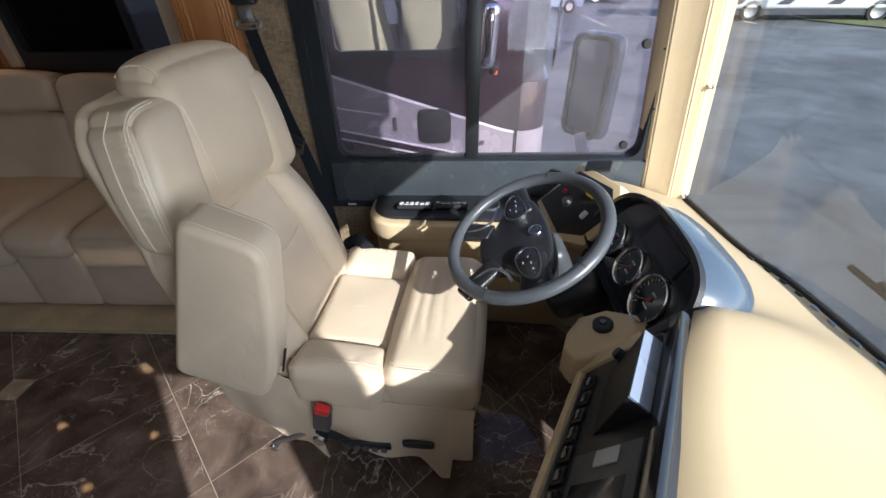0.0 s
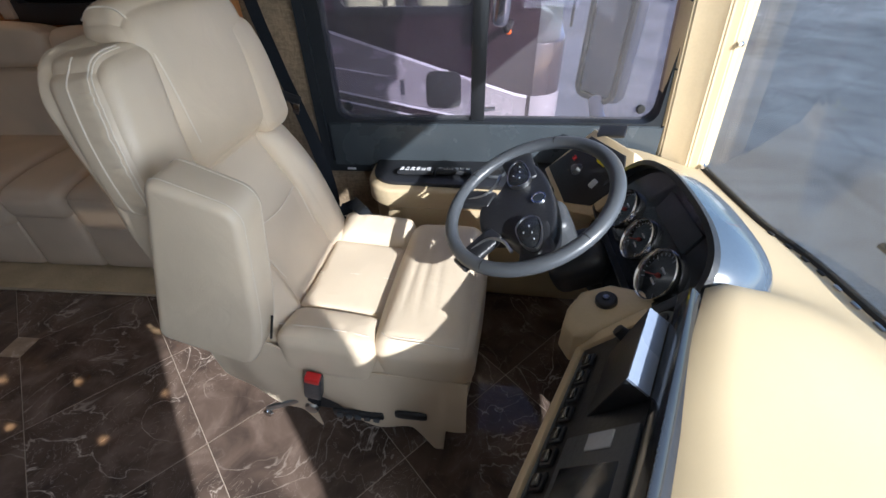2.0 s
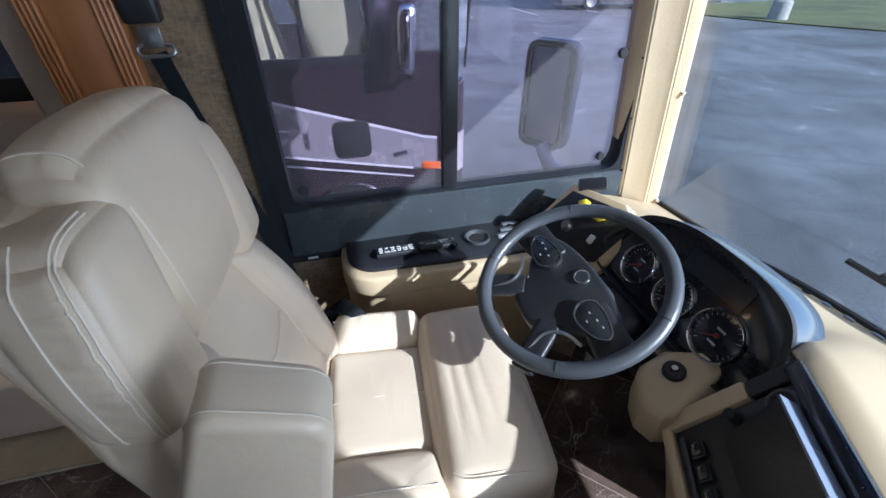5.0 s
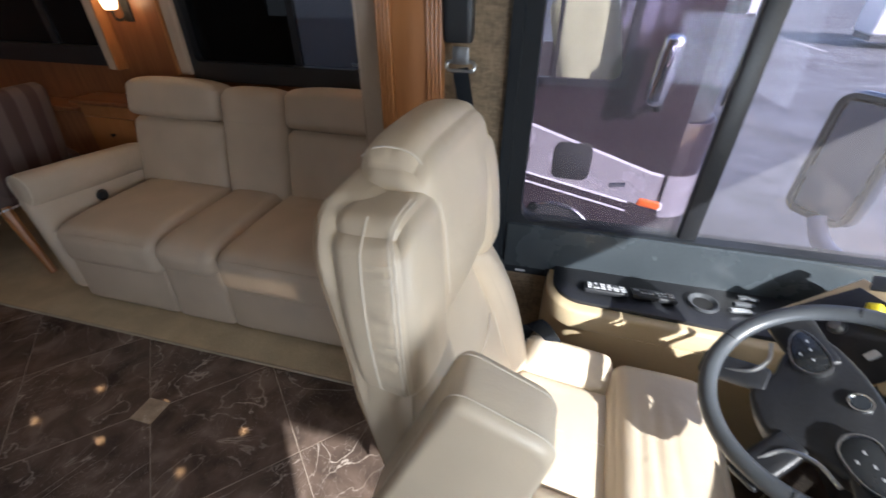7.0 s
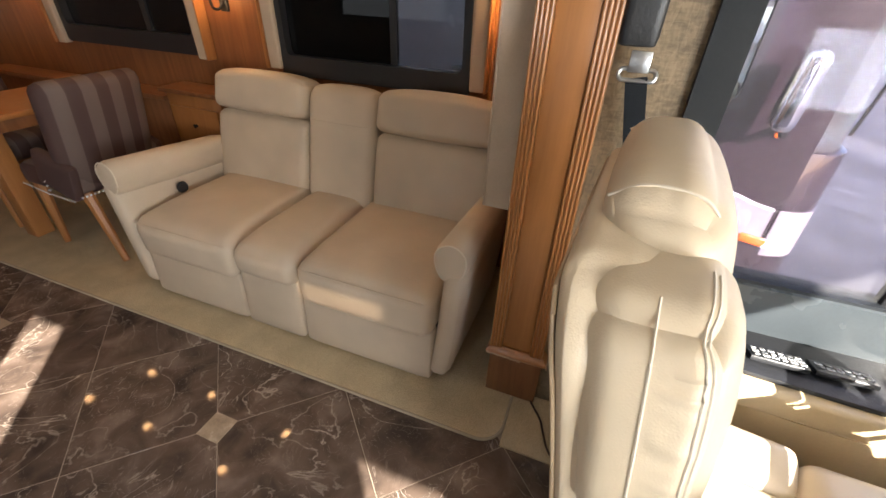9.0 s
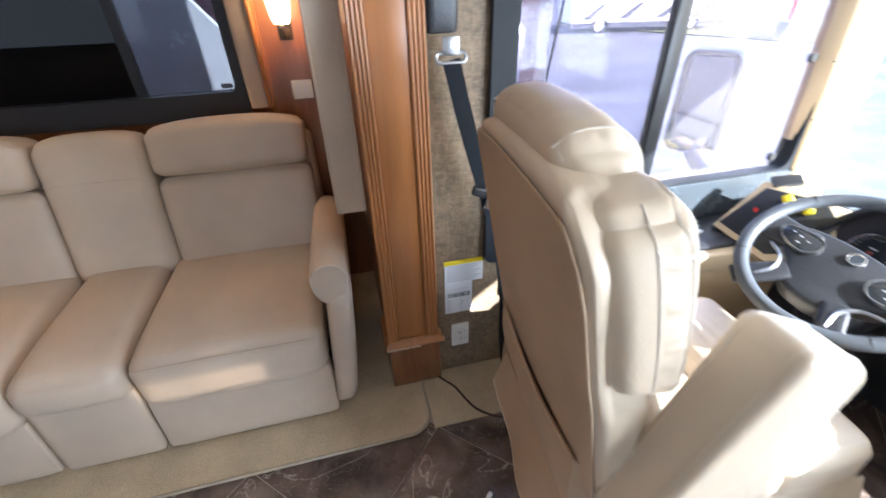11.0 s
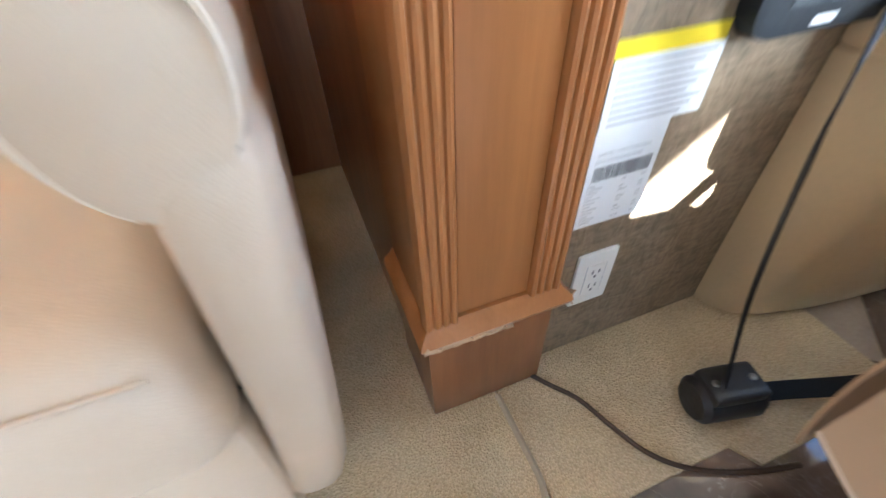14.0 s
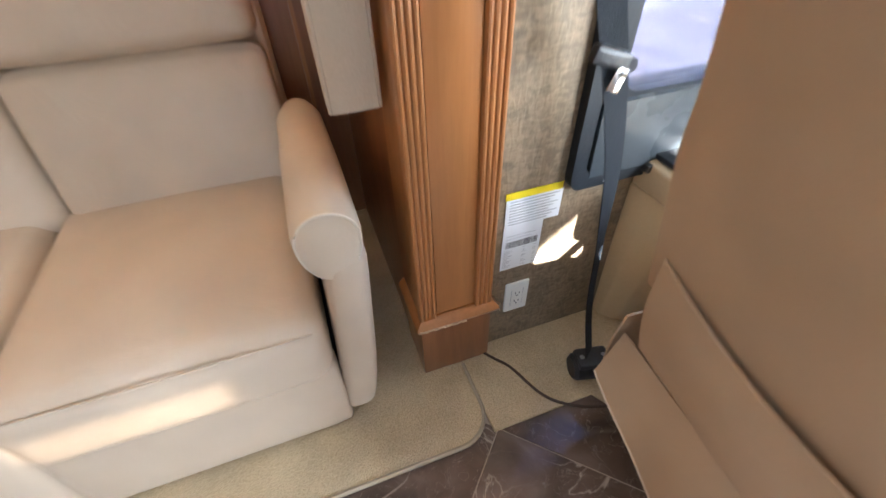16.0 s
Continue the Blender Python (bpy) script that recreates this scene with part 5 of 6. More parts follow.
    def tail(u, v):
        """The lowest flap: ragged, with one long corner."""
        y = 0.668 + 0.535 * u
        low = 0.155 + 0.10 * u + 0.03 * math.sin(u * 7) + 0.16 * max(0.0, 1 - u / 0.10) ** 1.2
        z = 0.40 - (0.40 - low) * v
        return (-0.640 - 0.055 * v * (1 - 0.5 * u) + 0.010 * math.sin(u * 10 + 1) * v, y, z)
    part("rear_skirt", k(sheet(tail, 40, 10, 0.004)), SEAT_DARKER, s, "ragged flap in darker vinyl with a long corner")
    part("hem", k(tube([tail(j / 40, 1) for j in range(41)], 0.0026, 5)), SEAT, s)
    def side_low(u, v):
        """Vinyl between the back cover and the buckle, torn short at the bottom."""
        x = -0.655 + 0.255 * u
        return (x, 0.648 - 0.010 * math.sin(v * 3) + 0.006 * math.sin(u * 11) * v, 0.62 - 0.16 * u - (0.27 + 0.05 * u + 0.015 * math.sin(u * 13)) * v)
    part("side_cover", k(sheet(side_low, 24, 12, 0.005)), SEAT, s)
    def side(u, v):
        """Skirt on the aisle side, with one corner hanging to a point."""
        x = -0.415 + 0.46 * u
        drop = 0.075 * min(1.0, u * 3.5) + 0.085 * u + 0.06 * max(0.0, 1 - abs(u - 0.80) / 0.14) + 0.006 * math.sin(u * 17)
        if u > 0.86:
            drop = 0.075 + 0.02 * (1 - u)
        return (x, 0.650 - 0.016 * math.sin(v * 3) + 0.010 * math.sin(u * 12) * v - 0.012 * v * u, 0.43 - (0.125 + drop) * v)
    part("side_skirt", k(sheet(side, 48, 10, 0.004)), SEAT, s, "vinyl skirt with a ragged lower edge")
    def wall_side(u, v):
        return (-0.645 + 0.66 * u, 1.212 + 0.012 * math.sin(v * 3) + 0.008 * math.sin(u * 15) * v, 0.45 - (0.25 + 0.025 * math.sin(u * 11)) * v)
    part("side_skirt", k(sheet(wall_side, 20, 8, 0.005)), SEAT_DARKER, s)
    part("front_skirt", k(sheet(lambda u, v: (0.046 - 0.02 * v + 0.006 * math.sin(u * 14), 0.665 + 0.53 * u, 0.42 - (0.16 + 0.015 * math.sin(u * 5)) * v), 14, 6, 0.005)), SEAT, s)
    ct = part("seat_control", k(cushion(0.150, 0.012, 0.030, 0.006, n=4, m=pose(-0.262, 0.620, 0.262, 0, -3, 0))), BLACK, s, "black seat adjuster strip")
    for j in range(5):
        part("switch", k(cushion(0.018, 0.010, 0.015, 0.003, n=2, m=pose(-0.315 + j * 0.027, 0.612, 0.256))), DARKGREY, ct)
    part("seat_control", k(cushion(0.092, 0.012, 0.028, 0.008, n=4, m=pose(-0.108, 0.622, 0.286, 0, -3, 0))), BLACK, s)
    # raised armrest towards the aisle, broader at its foot
    back = Matrix.Translation(at) @ Matrix.Rotation(radians(4.5), 4, "Z") @ Matrix.Translation(-at)
    arm = fillet([(-0.528, 1.036), (-0.382, 0.968), (-0.398, 0.880), (-0.440, 0.640), (-0.492, 0.520), (-0.690, 0.622)], [0.030, 0.040, 0.08, 0.10, 0.045, 0.030], 6)
    ab = prism(arm, 0.572, 0.676, "y", r=0.017, seg=4)
    ar = part("armrest", k(move(ab, back)), SEAT, s, "padded armrest folded halfway up")
    for y in (0.5895, 0.6585):
        part("seam", k(move(tube([(x, y, z) for x, z in fillet([(-0.5285, 1.0365), (-0.3815, 0.9685), (-0.398, 0.880), (-0.440, 0.640), (-0.492, 0.5195), (-0.6905, 0.622)], [0.030, 0.040, 0.08, 0.10, 0.045, 0.030], 6)], 0.0011, 5, closed=True), back)), STITCH, ar)
    part("zip", k(move(tube([(-0.4365, 0.632, 0.645), (-0.462, 0.632, 0.565)], 0.0032, 6), back)), RUBBER, ar)
    part("pivot", k(lathe([(0, 0.012), (0.03, 0.010), (0.036, 0)], 20, frame_of((-0.62, 0.655, 0.62), (0, 1, 0), (1, 0, 0)))), BLACK, s)
    # buckle
    bu = part("belt_buckle", k(move(cushion(0.050, 0.028, 0.115, 0.008, n=5), frame_of((-0.372, 0.622, 0.372), (0.18, -0.06, 0.75), (1, 0, 0)))), DARKGREY, s, "grey seat belt buckle")
    part("release_button", k(move(cushion(0.040, 0.024, 0.026, 0.004, n=4), frame_of((-0.360, 0.614, 0.422), (0.18, -0.06, 0.75), (1, 0, 0)))), RED, bu, "red release button")
    part("strap", k(tube([(-0.384, 0.630, 0.332), (-0.408, 0.638, 0.245)], 0.022, 8, 0.3, (1, 0, 0))), WEBBING, bu)
    part("anchor", k(lathe([(0, 0.006), (0.018, 0.005), (0.022, -0.004)], 16, frame_of((-0.410, 0.628, 0.24), (0, -1, 0), (1, 0, 0)))), STEEL, bu)
    part("lap_belt", k(ribbon(spline([(-0.50, 1.235, 0.42), (-0.445, 1.215, 0.575), (-0.385, 1.185, 0.572), (-0.355, 1.225, 0.46)], 6), (0.6, 0.0, 0.4), 0.045)), WEBBING, s)
    return s


driver_seat()


# ---- seat belt ----
bt = thing("seat_belt", "black seat belt hanging from a wall guide to a floor reel", "seat belt", (-0.60, 1.40, 0.009))
k = lambda bm: move(bm, Matrix.Translation((0.60, -1.40, -0.009)))
part("housing", k(cushion(0.085, 0.052, 0.24, 0.012, n=6, m=pose(-0.738, 1.516, 1.425, 4, 0, 4))), BLACK, bt)
loop = rounded(-0.040, 0.040, -0.012, 0.012, 0.011, 4)
part("guide_loop", k(move(tube([(a, b, 0) for a, b in loop], 0.005, 8, closed=True), frame_of((-0.722, 1.480, 1.250), (0, -1, 0.3), (1, 0, 0)))), STEEL, bt)
part("tongue", k(box(-0.745, -0.700, 1.476, 1.482, 1.255, 1.300, 0.002)), STEEL, bt)
part("strap", k(ribbon(spline([(-0.722, 1.478, 1.245), (-0.690, 1.462, 1.10), (-0.650, 1.448, 0.95), (-0.612, 1.438, 0.82), (-0.575, 1.43, 0.66), (-0.555, 1.425, 0.48), (-0.560, 1.39, 0.28), (-0.545, 1.352, 0.105)], 7), lambda t: Vector((1, -0.15, 0.25)).lerp(Vector((0.75, 0.42, -0.5)), min(1, max(0, t * 2.6 - 0.9))), 0.047)), WEBBING, bt)
part("stopper", k(move(cushion(0.070, 0.022, 0.030, 0.006, n=4), pose(-0.637, 1.440, 0.875, 0, 18, -6))), BLACK, bt)
part("latch_plate", k(move(box(-0.012, 0.012, -0.002, 0.002, -0.024, 0.014, 0.001), pose(-0.620, 1.428, 0.845, 0, 18, -6))), CHROME, bt)
part("second_strap", k(ribbon(spline([(-0.49, 1.335, 0.040), (-0.43, 1.315, 0.045), (-0.36, 1.27, 0.09), (-0.32, 1.20, 0.22)], 7), (0.2, 0.9, 0.3), 0.03)), WEBBING, bt)
rl = part("reel", k(lathe([(0, -0.055), (0.030, -0.055), (0.038, -0.046), (0.040, 0.042), (0.034, 0.053), (0, 0.055)], 28, pose(-0.535, 1.345, 0.054, 0, 90, -12))), BLACK, bt)
part("cover", k(move(cushion(0.092, 0.060, 0.024, 0.007, n=5), pose(-0.535, 1.345, 0.088, 0, 0, -12))), BLACK, rl)
for dx in (-0.03, 0.03):
    part("screw", k(lathe([(0, 0.003), (0.005, 0.002), (0.007, -0.002)], 12, pose(-0.535 + dx, 1.345 - dx * 0.2, 0.101))), STEEL, rl)


# ---- labels, socket, cable ----
lb = thing("warning_label", "white paper label with a yellow strip on the wall", "label", (-0.665, WALL_Y, 0.50))
M = lambda x, z: frame_of((x, WALL_Y - 0.0012, z), (0, -1, 0), (1, 0, 0))
k = lambda bm, x, z: move(bm, Matrix.Translation((0.665, -WALL_Y, -0.50)) @ M(x, z))
part("sheet", k(box(-0.0735, 0.0735, -0.041, 0.041, 0, 0.0012), -0.6665, 0.508), PAPER, lb)
part("strip", k(box(-0.0735, 0.0735, -0.0095, 0.0095, 0.0006, 0.0016), -0.6695, 0.558), YELLOW, lb)
for j in range(9):
    part("text_line", k(box(-0.064, 0.064 - 0.012 * (j % 3), -0.0015, 0.0015, 0.0012, 0.0014), -0.6665, 0.541 - 0.0083 * j), INK, lb)
lb = thing("inspection_label", "white printed label with a bar code on the wall", "label", (-0.6875, WALL_Y, 0.40))
k = lambda bm, x, z: move(bm, Matrix.Translation((0.6875, -WALL_Y, -0.40)) @ M(x, z))
part("sheet", k(box(-0.0535, 0.0535, -0.0725, 0.0725, 0, 0.0010), -0.6875, 0.394), PAPER, lb)
rng = random.Random(8)
x = -0.0445
while x < 0.0445:
    w = rng.choice((0.0008, 0.0014, 0.0022))
    part("bar", k(box(x, x + w, -0.0105, 0.0105, 0.0010, 0.0013), -0.6865, 0.408), BLACKINK, lb)
    x += w + rng.choice((0.001, 0.0016))
LM = Matrix.Translation((0.6875, -WALL_Y, -0.40))
writing("DATE OF MANUFACTURE:", 0.0060, INK, LM @ M(-0.697, 0.4265) @ Matrix.Translation((0, 0, 0.0012)), lb, thick=0.0001)
writing("GAFFNEY, SOUTH CAROLINA", 0.0060, INK, LM @ M(-0.691, 0.4365) @ Matrix.Translation((0, 0, 0.0012)), lb, thick=0.0001)
for j in range(12):
    z = 0.391 - 0.0056 * j
    for a, b in ((0.0, 0.012 + 0.006 * ((j * 5) % 3)), (0.052, 0.008 + 0.005 * (j % 2)), (0.084, 0.007)):
        if (j + int(a * 100)) % 3 or a == 0.0:
            part("text_line", k(box(-0.0475 + a, -0.0475 + a + b, -0.0008, 0.0008, 0.0010, 0.0012), -0.6875, z), INK, lb)
so = thing("wall_outlet", "white double wall socket on the brown wall", "outlet", (-0.6825, WALL_Y, 0.203))
k = lambda bm, x=0.0, z=0.0: move(bm, frame_of((x, -0.001, z), (0, -1, 0), (1, 0, 0)))
part("plate", k(cushion(0.072, 0.116, 0.008, 0.003, n=4, m=Matrix.Translation((0, 0, 0.003)))), WHITEPLASTIC, so)
part("insert", k(box(-0.017, 0.017, -0.033, 0.033, 0.0065, 0.0085, 0.0008)), WHITEPLASTIC, so)
part("groove", k(box(-0.0182, -0.0174, -0.033, 0.033, 0.006, 0.0078)), INK, so)
part("groove", k(box(0.0174, 0.0182, -0.033, 0.033, 0.006, 0.0078)), INK, so)
for z in (-0.016, 0.016):
    for a, h in ((-0.006, 0.0042), (0.006, 0.0035)):
        part("slot", k(box(a - 0.0012, a + 0.0012, z + 0.002 - h, z + 0.002 + h, 0.0080, 0.0088)), BLACKINK, so)
    part("slot", k(lathe([(0, 0.0088), (0.0026, 0.0088), (0.0026, 0.008)], 12, Matrix.Translation((0, z - 0.0085, 0)))), BLACKINK, so)
cb = tagged(part("power_cable", tube(spline([(-0.79, 1.515, 0.014), (-0.765, 1.480, 0.014), (-0.735, 1.44, 0.014), (-0.712, 1.38, 0.014), (-0.690, 1.33, 0.014), (-0.655, 1.292, 0.012), (-0.60, 1.262, 0.006), (-0.54, 1.24, 0.006), (-0.48, 1.225, 0.006)], 7), 0.0042, 8), mat("brown_cable", (0.06, 0.035, 0.022), 0.45)), "thin dark brown cable lying on carpet and tiles", "cable")
sr = thing("paper_scrap", "small white scrap lying on the stone floor", "scrap", (-0.742, 1.0, 0.0))
part("scrap", cushion(0.026, 0.014, 0.010, 0.003, n=3, m=pose(0, 0, 0.005, 0, 0, 40)), WHITEPLASTIC, sr)


# ---- sofa ----
def sofa():
    at = Vector((-1.95, 1.80, 0.012))
    s = thing("sofa", "beige vinyl reclining sofa with three sections and rolled arms", "sofa", at)
    k = lambda bm: move(bm, Matrix.Translation(-at))
    def seat_cushion(name, x0, x1, rise=0.0):
        def sh(p, u):
            nose = max(0, -u.y) ** 3
            return (p.x, p.y, p.z - 0.018 * nose - 0.01 * (1 + u.y))
        part(name, k(cushion(x1 - x0 - 0.004, 0.66, 0.200 - rise, 0.055, (0, 0.010, 0.022), 18, pose((x0 + x1) / 2, 1.752, 0.372 + rise / 2, 1.6, 0, 0), sh)), SOFA, s)
        # hanging front panel and foot rest
        part("front_panel", k(cushion(x1 - x0 - 0.006, 0.075, 0.255 + rise, 0.022, (0, 0.006, 0), 8, pose((x0 + x1) / 2, 1.478, 0.150 + rise / 2, -3, 0, 0))), SOFA, s)
    seat_cushion("seat_cushion", -2.700, -2.128)
    seat_cushion("centre_cushion", -2.124, -1.802, 0.055)
    seat_cushion("seat_cushion", -1.798, -1.190)
    for x, w in ((-2.414, 0.28), (-1.494, 0.295)):
        part("seam", k(tube([(x - w * 0.95, 1.432, 0.428), (x, 1.424, 0.434), (x + w * 0.95, 1.432, 0.428)], 0.0024, 6)), SOFA, s)
    TL = pose(0, 2.055, 0.40, -13, 0, 0)
    for name, x0, x1, hgt in (("back_cushion", -2.735, -2.150, 0.600), ("centre_back", -2.146, -1.766, 0.580), ("back_cushion", -1.762, -1.172, 0.600)):
        m = TL @ Matrix.Translation(((x0 + x1) / 2, 0.02, 0))
        w = x1 - x0 - 0.003
        crown = lambda p, u: (p.x, p.y, p.z - 0.03 * abs(u.x) ** 3 * max(0, u.z))
        if name == "back_cushion":
            def droop(p, u):
                return (p.x, p.y + 0.016 * max(0, u.z) ** 4 * max(0, -u.y), p.z - 0.010 * u.x ** 4 * max(0, u.z))
            def lip(p, u):
                return (p.x, p.y - 0.012 * max(0, -u.y) * (1 - u.z) / 2, p.z - 0.03 * abs(u.x) ** 3 * max(0, u.z) - 0.004 * max(0, -u.z) * (1 - u.x * u.x))
            part(name, k(cushion(w, 0.165, 0.405, 0.035, (0, 0.020, 0), 18, m @ Matrix.Translation((0, 0, 0.1975)), droop)), SOFA, s)
            part("head_pad", k(cushion(w * 0.995, 0.185, hgt - 0.396, 0.040, (0, 0.014, 0.004), 18, m @ Matrix.Translation((0, 0.0, 0.401 + (hgt - 0.396) / 2)), lip)), SOFA, s)
        else:
            part(name, k(cushion(w, 0.170, 0.585, 0.045, (0, 0.018, 0.004), 16, m @ Matrix.Translation((0, 0.0, 0.292)), crown)), SOFA, s)
            part("seam", k(tube([m @ Vector((x, -0.0865 - 0.016 * (1 - (2 * x / w) ** 2), 0.408)) for x in (-w * 0.47, -w * 0.25, 0, w * 0.25, w * 0.47)], 0.0022, 6)), SOFA, s)
    part("back_frame", k(box(-2.74, -1.16, 2.19, 2.345, 0.05, 0.88, 0.03)), SOFA, s)
    part("base", k(box(-2.70, -1.19, 1.55, 2.25, 0.02, 0.27, 0.01)), BLACK, s)
    for x, sg in ((-1.135, 1), (-2.765, -1)):
        lean = lambda p, u: (p.x - sg * 0.044 * (1 - u.z) / 2 - sg * 0.010 * max(0, -u.z) ** 3, p.y, p.z)
        arm = part("arm", k(cushion(0.085, 0.66, 0.53, 0.036, (0.006, 0, 0), 12, Matrix.Translation((x + sg * 0.022, 1.765, 0.330)), lean)), SOFA, s)
        prof = [(0.0, 0.0), (0.030, 0.0), (0.055, 0.008), (0.062, 0.03), (0.064, 0.3), (0.062, 0.6), (0.05, 0.67), (0.0, 0.68)]
        roll = lathe(prof, 26, frame_of((x, 1.440, 0.640), (0, 1, -0.09), (1, 0, 0)))
        for v in roll.verts:
            zc = 0.640 - 0.09 * (v.co.y - 1.440)
            if v.co.z < zc:
                v.co.z = zc + (v.co.z - zc) * 1.65
        part("arm_roll", k(roll), SOFA, arm)
        part("piping", k(tube([(x + 0.056 * math.cos(a), 1.4475, 0.640 + 0.056 * math.sin(a) * (1.65 if math.sin(a) < 0 else 1)) for a in [j * math.pi / 16 for j in range(-6, 23)]], 0.0028, 6)), STITCH, arm)
        part("arm_front", k(cushion(0.070, 0.05, 0.53, 0.024, n=12, m=pose(x + sg * 0.024, 1.466, 0.330, 0, 0, 0), shape=lean)), SOFA, arm)
    part("recline_knob", k(lathe([(0, 0.016), (0.022, 0.014), (0.027, 0.004), (0.030, 0)], 20, frame_of((-2.706, 1.735, 0.475), (1, -0.1, 0.1), (0, 1, 0)))), BLACK, s, "black recline knob")
    for x in (-2.6, -1.3):
        for y in (1.6, 2.2):
            part("foot", k(box(x - 0.03, x + 0.03, y - 0.03, y + 0.03, 0.012, 0.03)), BLACK, s)
    return s


sofa()

# ---- sofa wall: window, trims, sconces, switch ----
def slide_window(name, a, b, z0, z1):
    w = thing(name, "dark tinted window in a black frame", "window", ((a + b) / 2, 2.36, z0))
    w["kind"] = "structure"
    k = lambda bm: move(bm, Matrix.Translation((-(a + b) / 2, -2.36, -z0)))
    part("window_frame", k(frame_ring(rounded(a - 0.005, b + 0.005, z0 - 0.005, z1 + 0.005, 0.02), rounded(a + 0.035, b - 0.030, z0 + 0.095, z1 - 0.05, 0.03), 2.325, 2.40)), BLACK, w)
    part("pane", k(box(a + 0.02, a + (b - a) * 0.64, 2.372, 2.376, z0 + 0.02, z1 - 0.02)), DARKGLASS, w)
    if name != "window_5":
        part("pane", k(box(a + (b - a) * 0.64, b - 0.02, 2.378, 2.382, z0 + 0.02, z1 - 0.02)), DARKGLASS, w)
        part("mullion", k(box(a + (b - a) * 0.64 - 0.02, a + (b - a) * 0.64 + 0.02, 2.362, 2.395, z0 + 0.08, z1 - 0.04)), BLACK, w)
    return w


sl = slide_window("window_5", *SWIN)
part("mullion", box(0.110, 0.145, 0.0, 0.03, 0.09, 0.78), BLACK, sl)
part("blind", box(-0.50, 0.112, 0.020, 0.024, 0.06, 0.79), RUBBER, sl, "black pull-down blind")
part("sliding_pane", box(0.145, 0.495, 0.004, 0.008, 0.09, 0.78), pane("smoked_glass", (0.46, 0.49, 0.53), 0.02, 0.5), sl, "lightly smoked sliding pane").visible_shadow = False
part("sticker", box(0.43, 0.475, 0.008, 0.0095, 0.105, 0.123), WHITEPLASTIC, sl)
slide_window("window_6", *DWIN)
for x in (-1.345, -2.475, -2.985, -4.20):
    v = thing("window_side_trim", "padded cream window side panel with a wooden edge", "window trim", (x, 2.34, 0.98), "window side panels")
    part("panel", cushion(0.075, 0.055, 1.06, 0.012, n=5, m=Matrix.Translation((0, -0.012, 0.53))), PADDED, v)
    part("edge", box(0.038 if x > -2 or -2.9 > x > -3 else -0.050, 0.050 if x > -2 or -2.9 > x > -3 else -0.038, -0.05, 0.018, 0.0, 1.06, 0.003), WOOD, v)


def sconce(x):
    w = thing("wall_sconce", "lit wall lamp with a small cream shade on a dark bracket", "wall lamp", (x, 2.36, 1.25), "wall sconces")
    part("back_plate", cushion(0.055, 0.014, 0.16, 0.006, n=5, m=Matrix.Translation((0, -0.006, 0.06))), RUBBER, w)
    part("arm", tube(spline([(0, -0.01, 0.03), (0.0, -0.045, -0.005), (0.0, -0.085, 0.0), (0.0, -0.095, 0.04)], 6), 0.007, 8), RUBBER, w)
    part("shade", lathe([(0.026, 0.045), (0.034, 0.06), (0.046, 0.14), (0.050, 0.17), (0.047, 0.17), (0.032, 0.062)], 24, Matrix.Translation((0, -0.095, 0))), LAMP, w, "glowing cream glass shade")
    d = bpy.data.lights.new("sconce_light", "POINT")
    d.energy, d.color, d.shadow_soft_size = 0.28, (1.0, 0.62, 0.30), 0.04
    new("sconce_light", d).location = (x, 2.265, 1.49)
    return w


for x in (-1.185, -2.79, -4.45):
    sconce(x)
st = thing("light_switch", "cream double light switch on the wood wall", "switch", (-1.162, 2.36, 1.035))
part("plate", cushion(0.085, 0.010, 0.078, 0.004, n=4, m=Matrix.Translation((0, -0.004, 0))), WHITEPLASTIC, st)
for dx in (-0.016, 0.016):
    part("rocker", cushion(0.017, 0.008, 0.034, 0.002, n=3, m=pose(dx, -0.010, 0, 6, 0, 0)), PAPER, st)
tr = tagged(part("trim", merge(box(-1.082, -1.070, 2.335, 2.36, 0.5, CEIL_Z), box(-1.30, -1.285, 2.345, 2.36, 0.9, CEIL_Z)), WOOD), "narrow cherry wood wall strip", kind="structure")

PUCKS = [(-3.69, 2.02), (-2.77, 1.96), (-3.04, 1.50), (-3.95, 1.55), (-4.71, 1.55), (-4.45, 1.99), (-3.82, 0.85), (-2.0, 0.4), (-1.9, -0.3), (-3.0, -0.3)]
for x, y in PUCKS:
    p = thing("ceiling_light", "small round recessed ceiling light, lit warm", "ceiling light", (x, y, CEIL_Z), "recessed ceiling lights")
    part("ring", lathe([(0.030, -0.001), (0.032, -0.008), (0.042, -0.006), (0.044, 0)], 20), STEEL, p)
    part("lens", lathe([(0, -0.003), (0.020, -0.004), (0.020, 0)], 18), PUCK, p)
    d = bpy.data.lights.new("ceiling_light_glow", "SPOT")
    d.energy, d.color, d.spot_size, d.spot_blend, d.shadow_soft_size = 0.3, (1.0, 0.55, 0.25), radians(150), 0.8, 0.03
    new("ceiling_light_glow", d).location = (x, y, CEIL_Z - 0.012)


# ---- dining corner ----
def nailheads(points, step=0.019):
    """A row of small domed nails along a line."""
    out = []
    p = [Vector(q) for q in points]
    for a, b in zip(p, p[1:]):
        n = max(1, int((b - a).length / step))
        out += [lathe([(0, 0.0035), (0.004, 0.0028), (0.0062, 0.0)], 8, Matrix.Translation(a.lerp(b, j / n)) @ Matrix.Rotation(math.pi / 2, 4, Vector((b - a).normalized()))) for j in range(n)]
    return merge(*out)


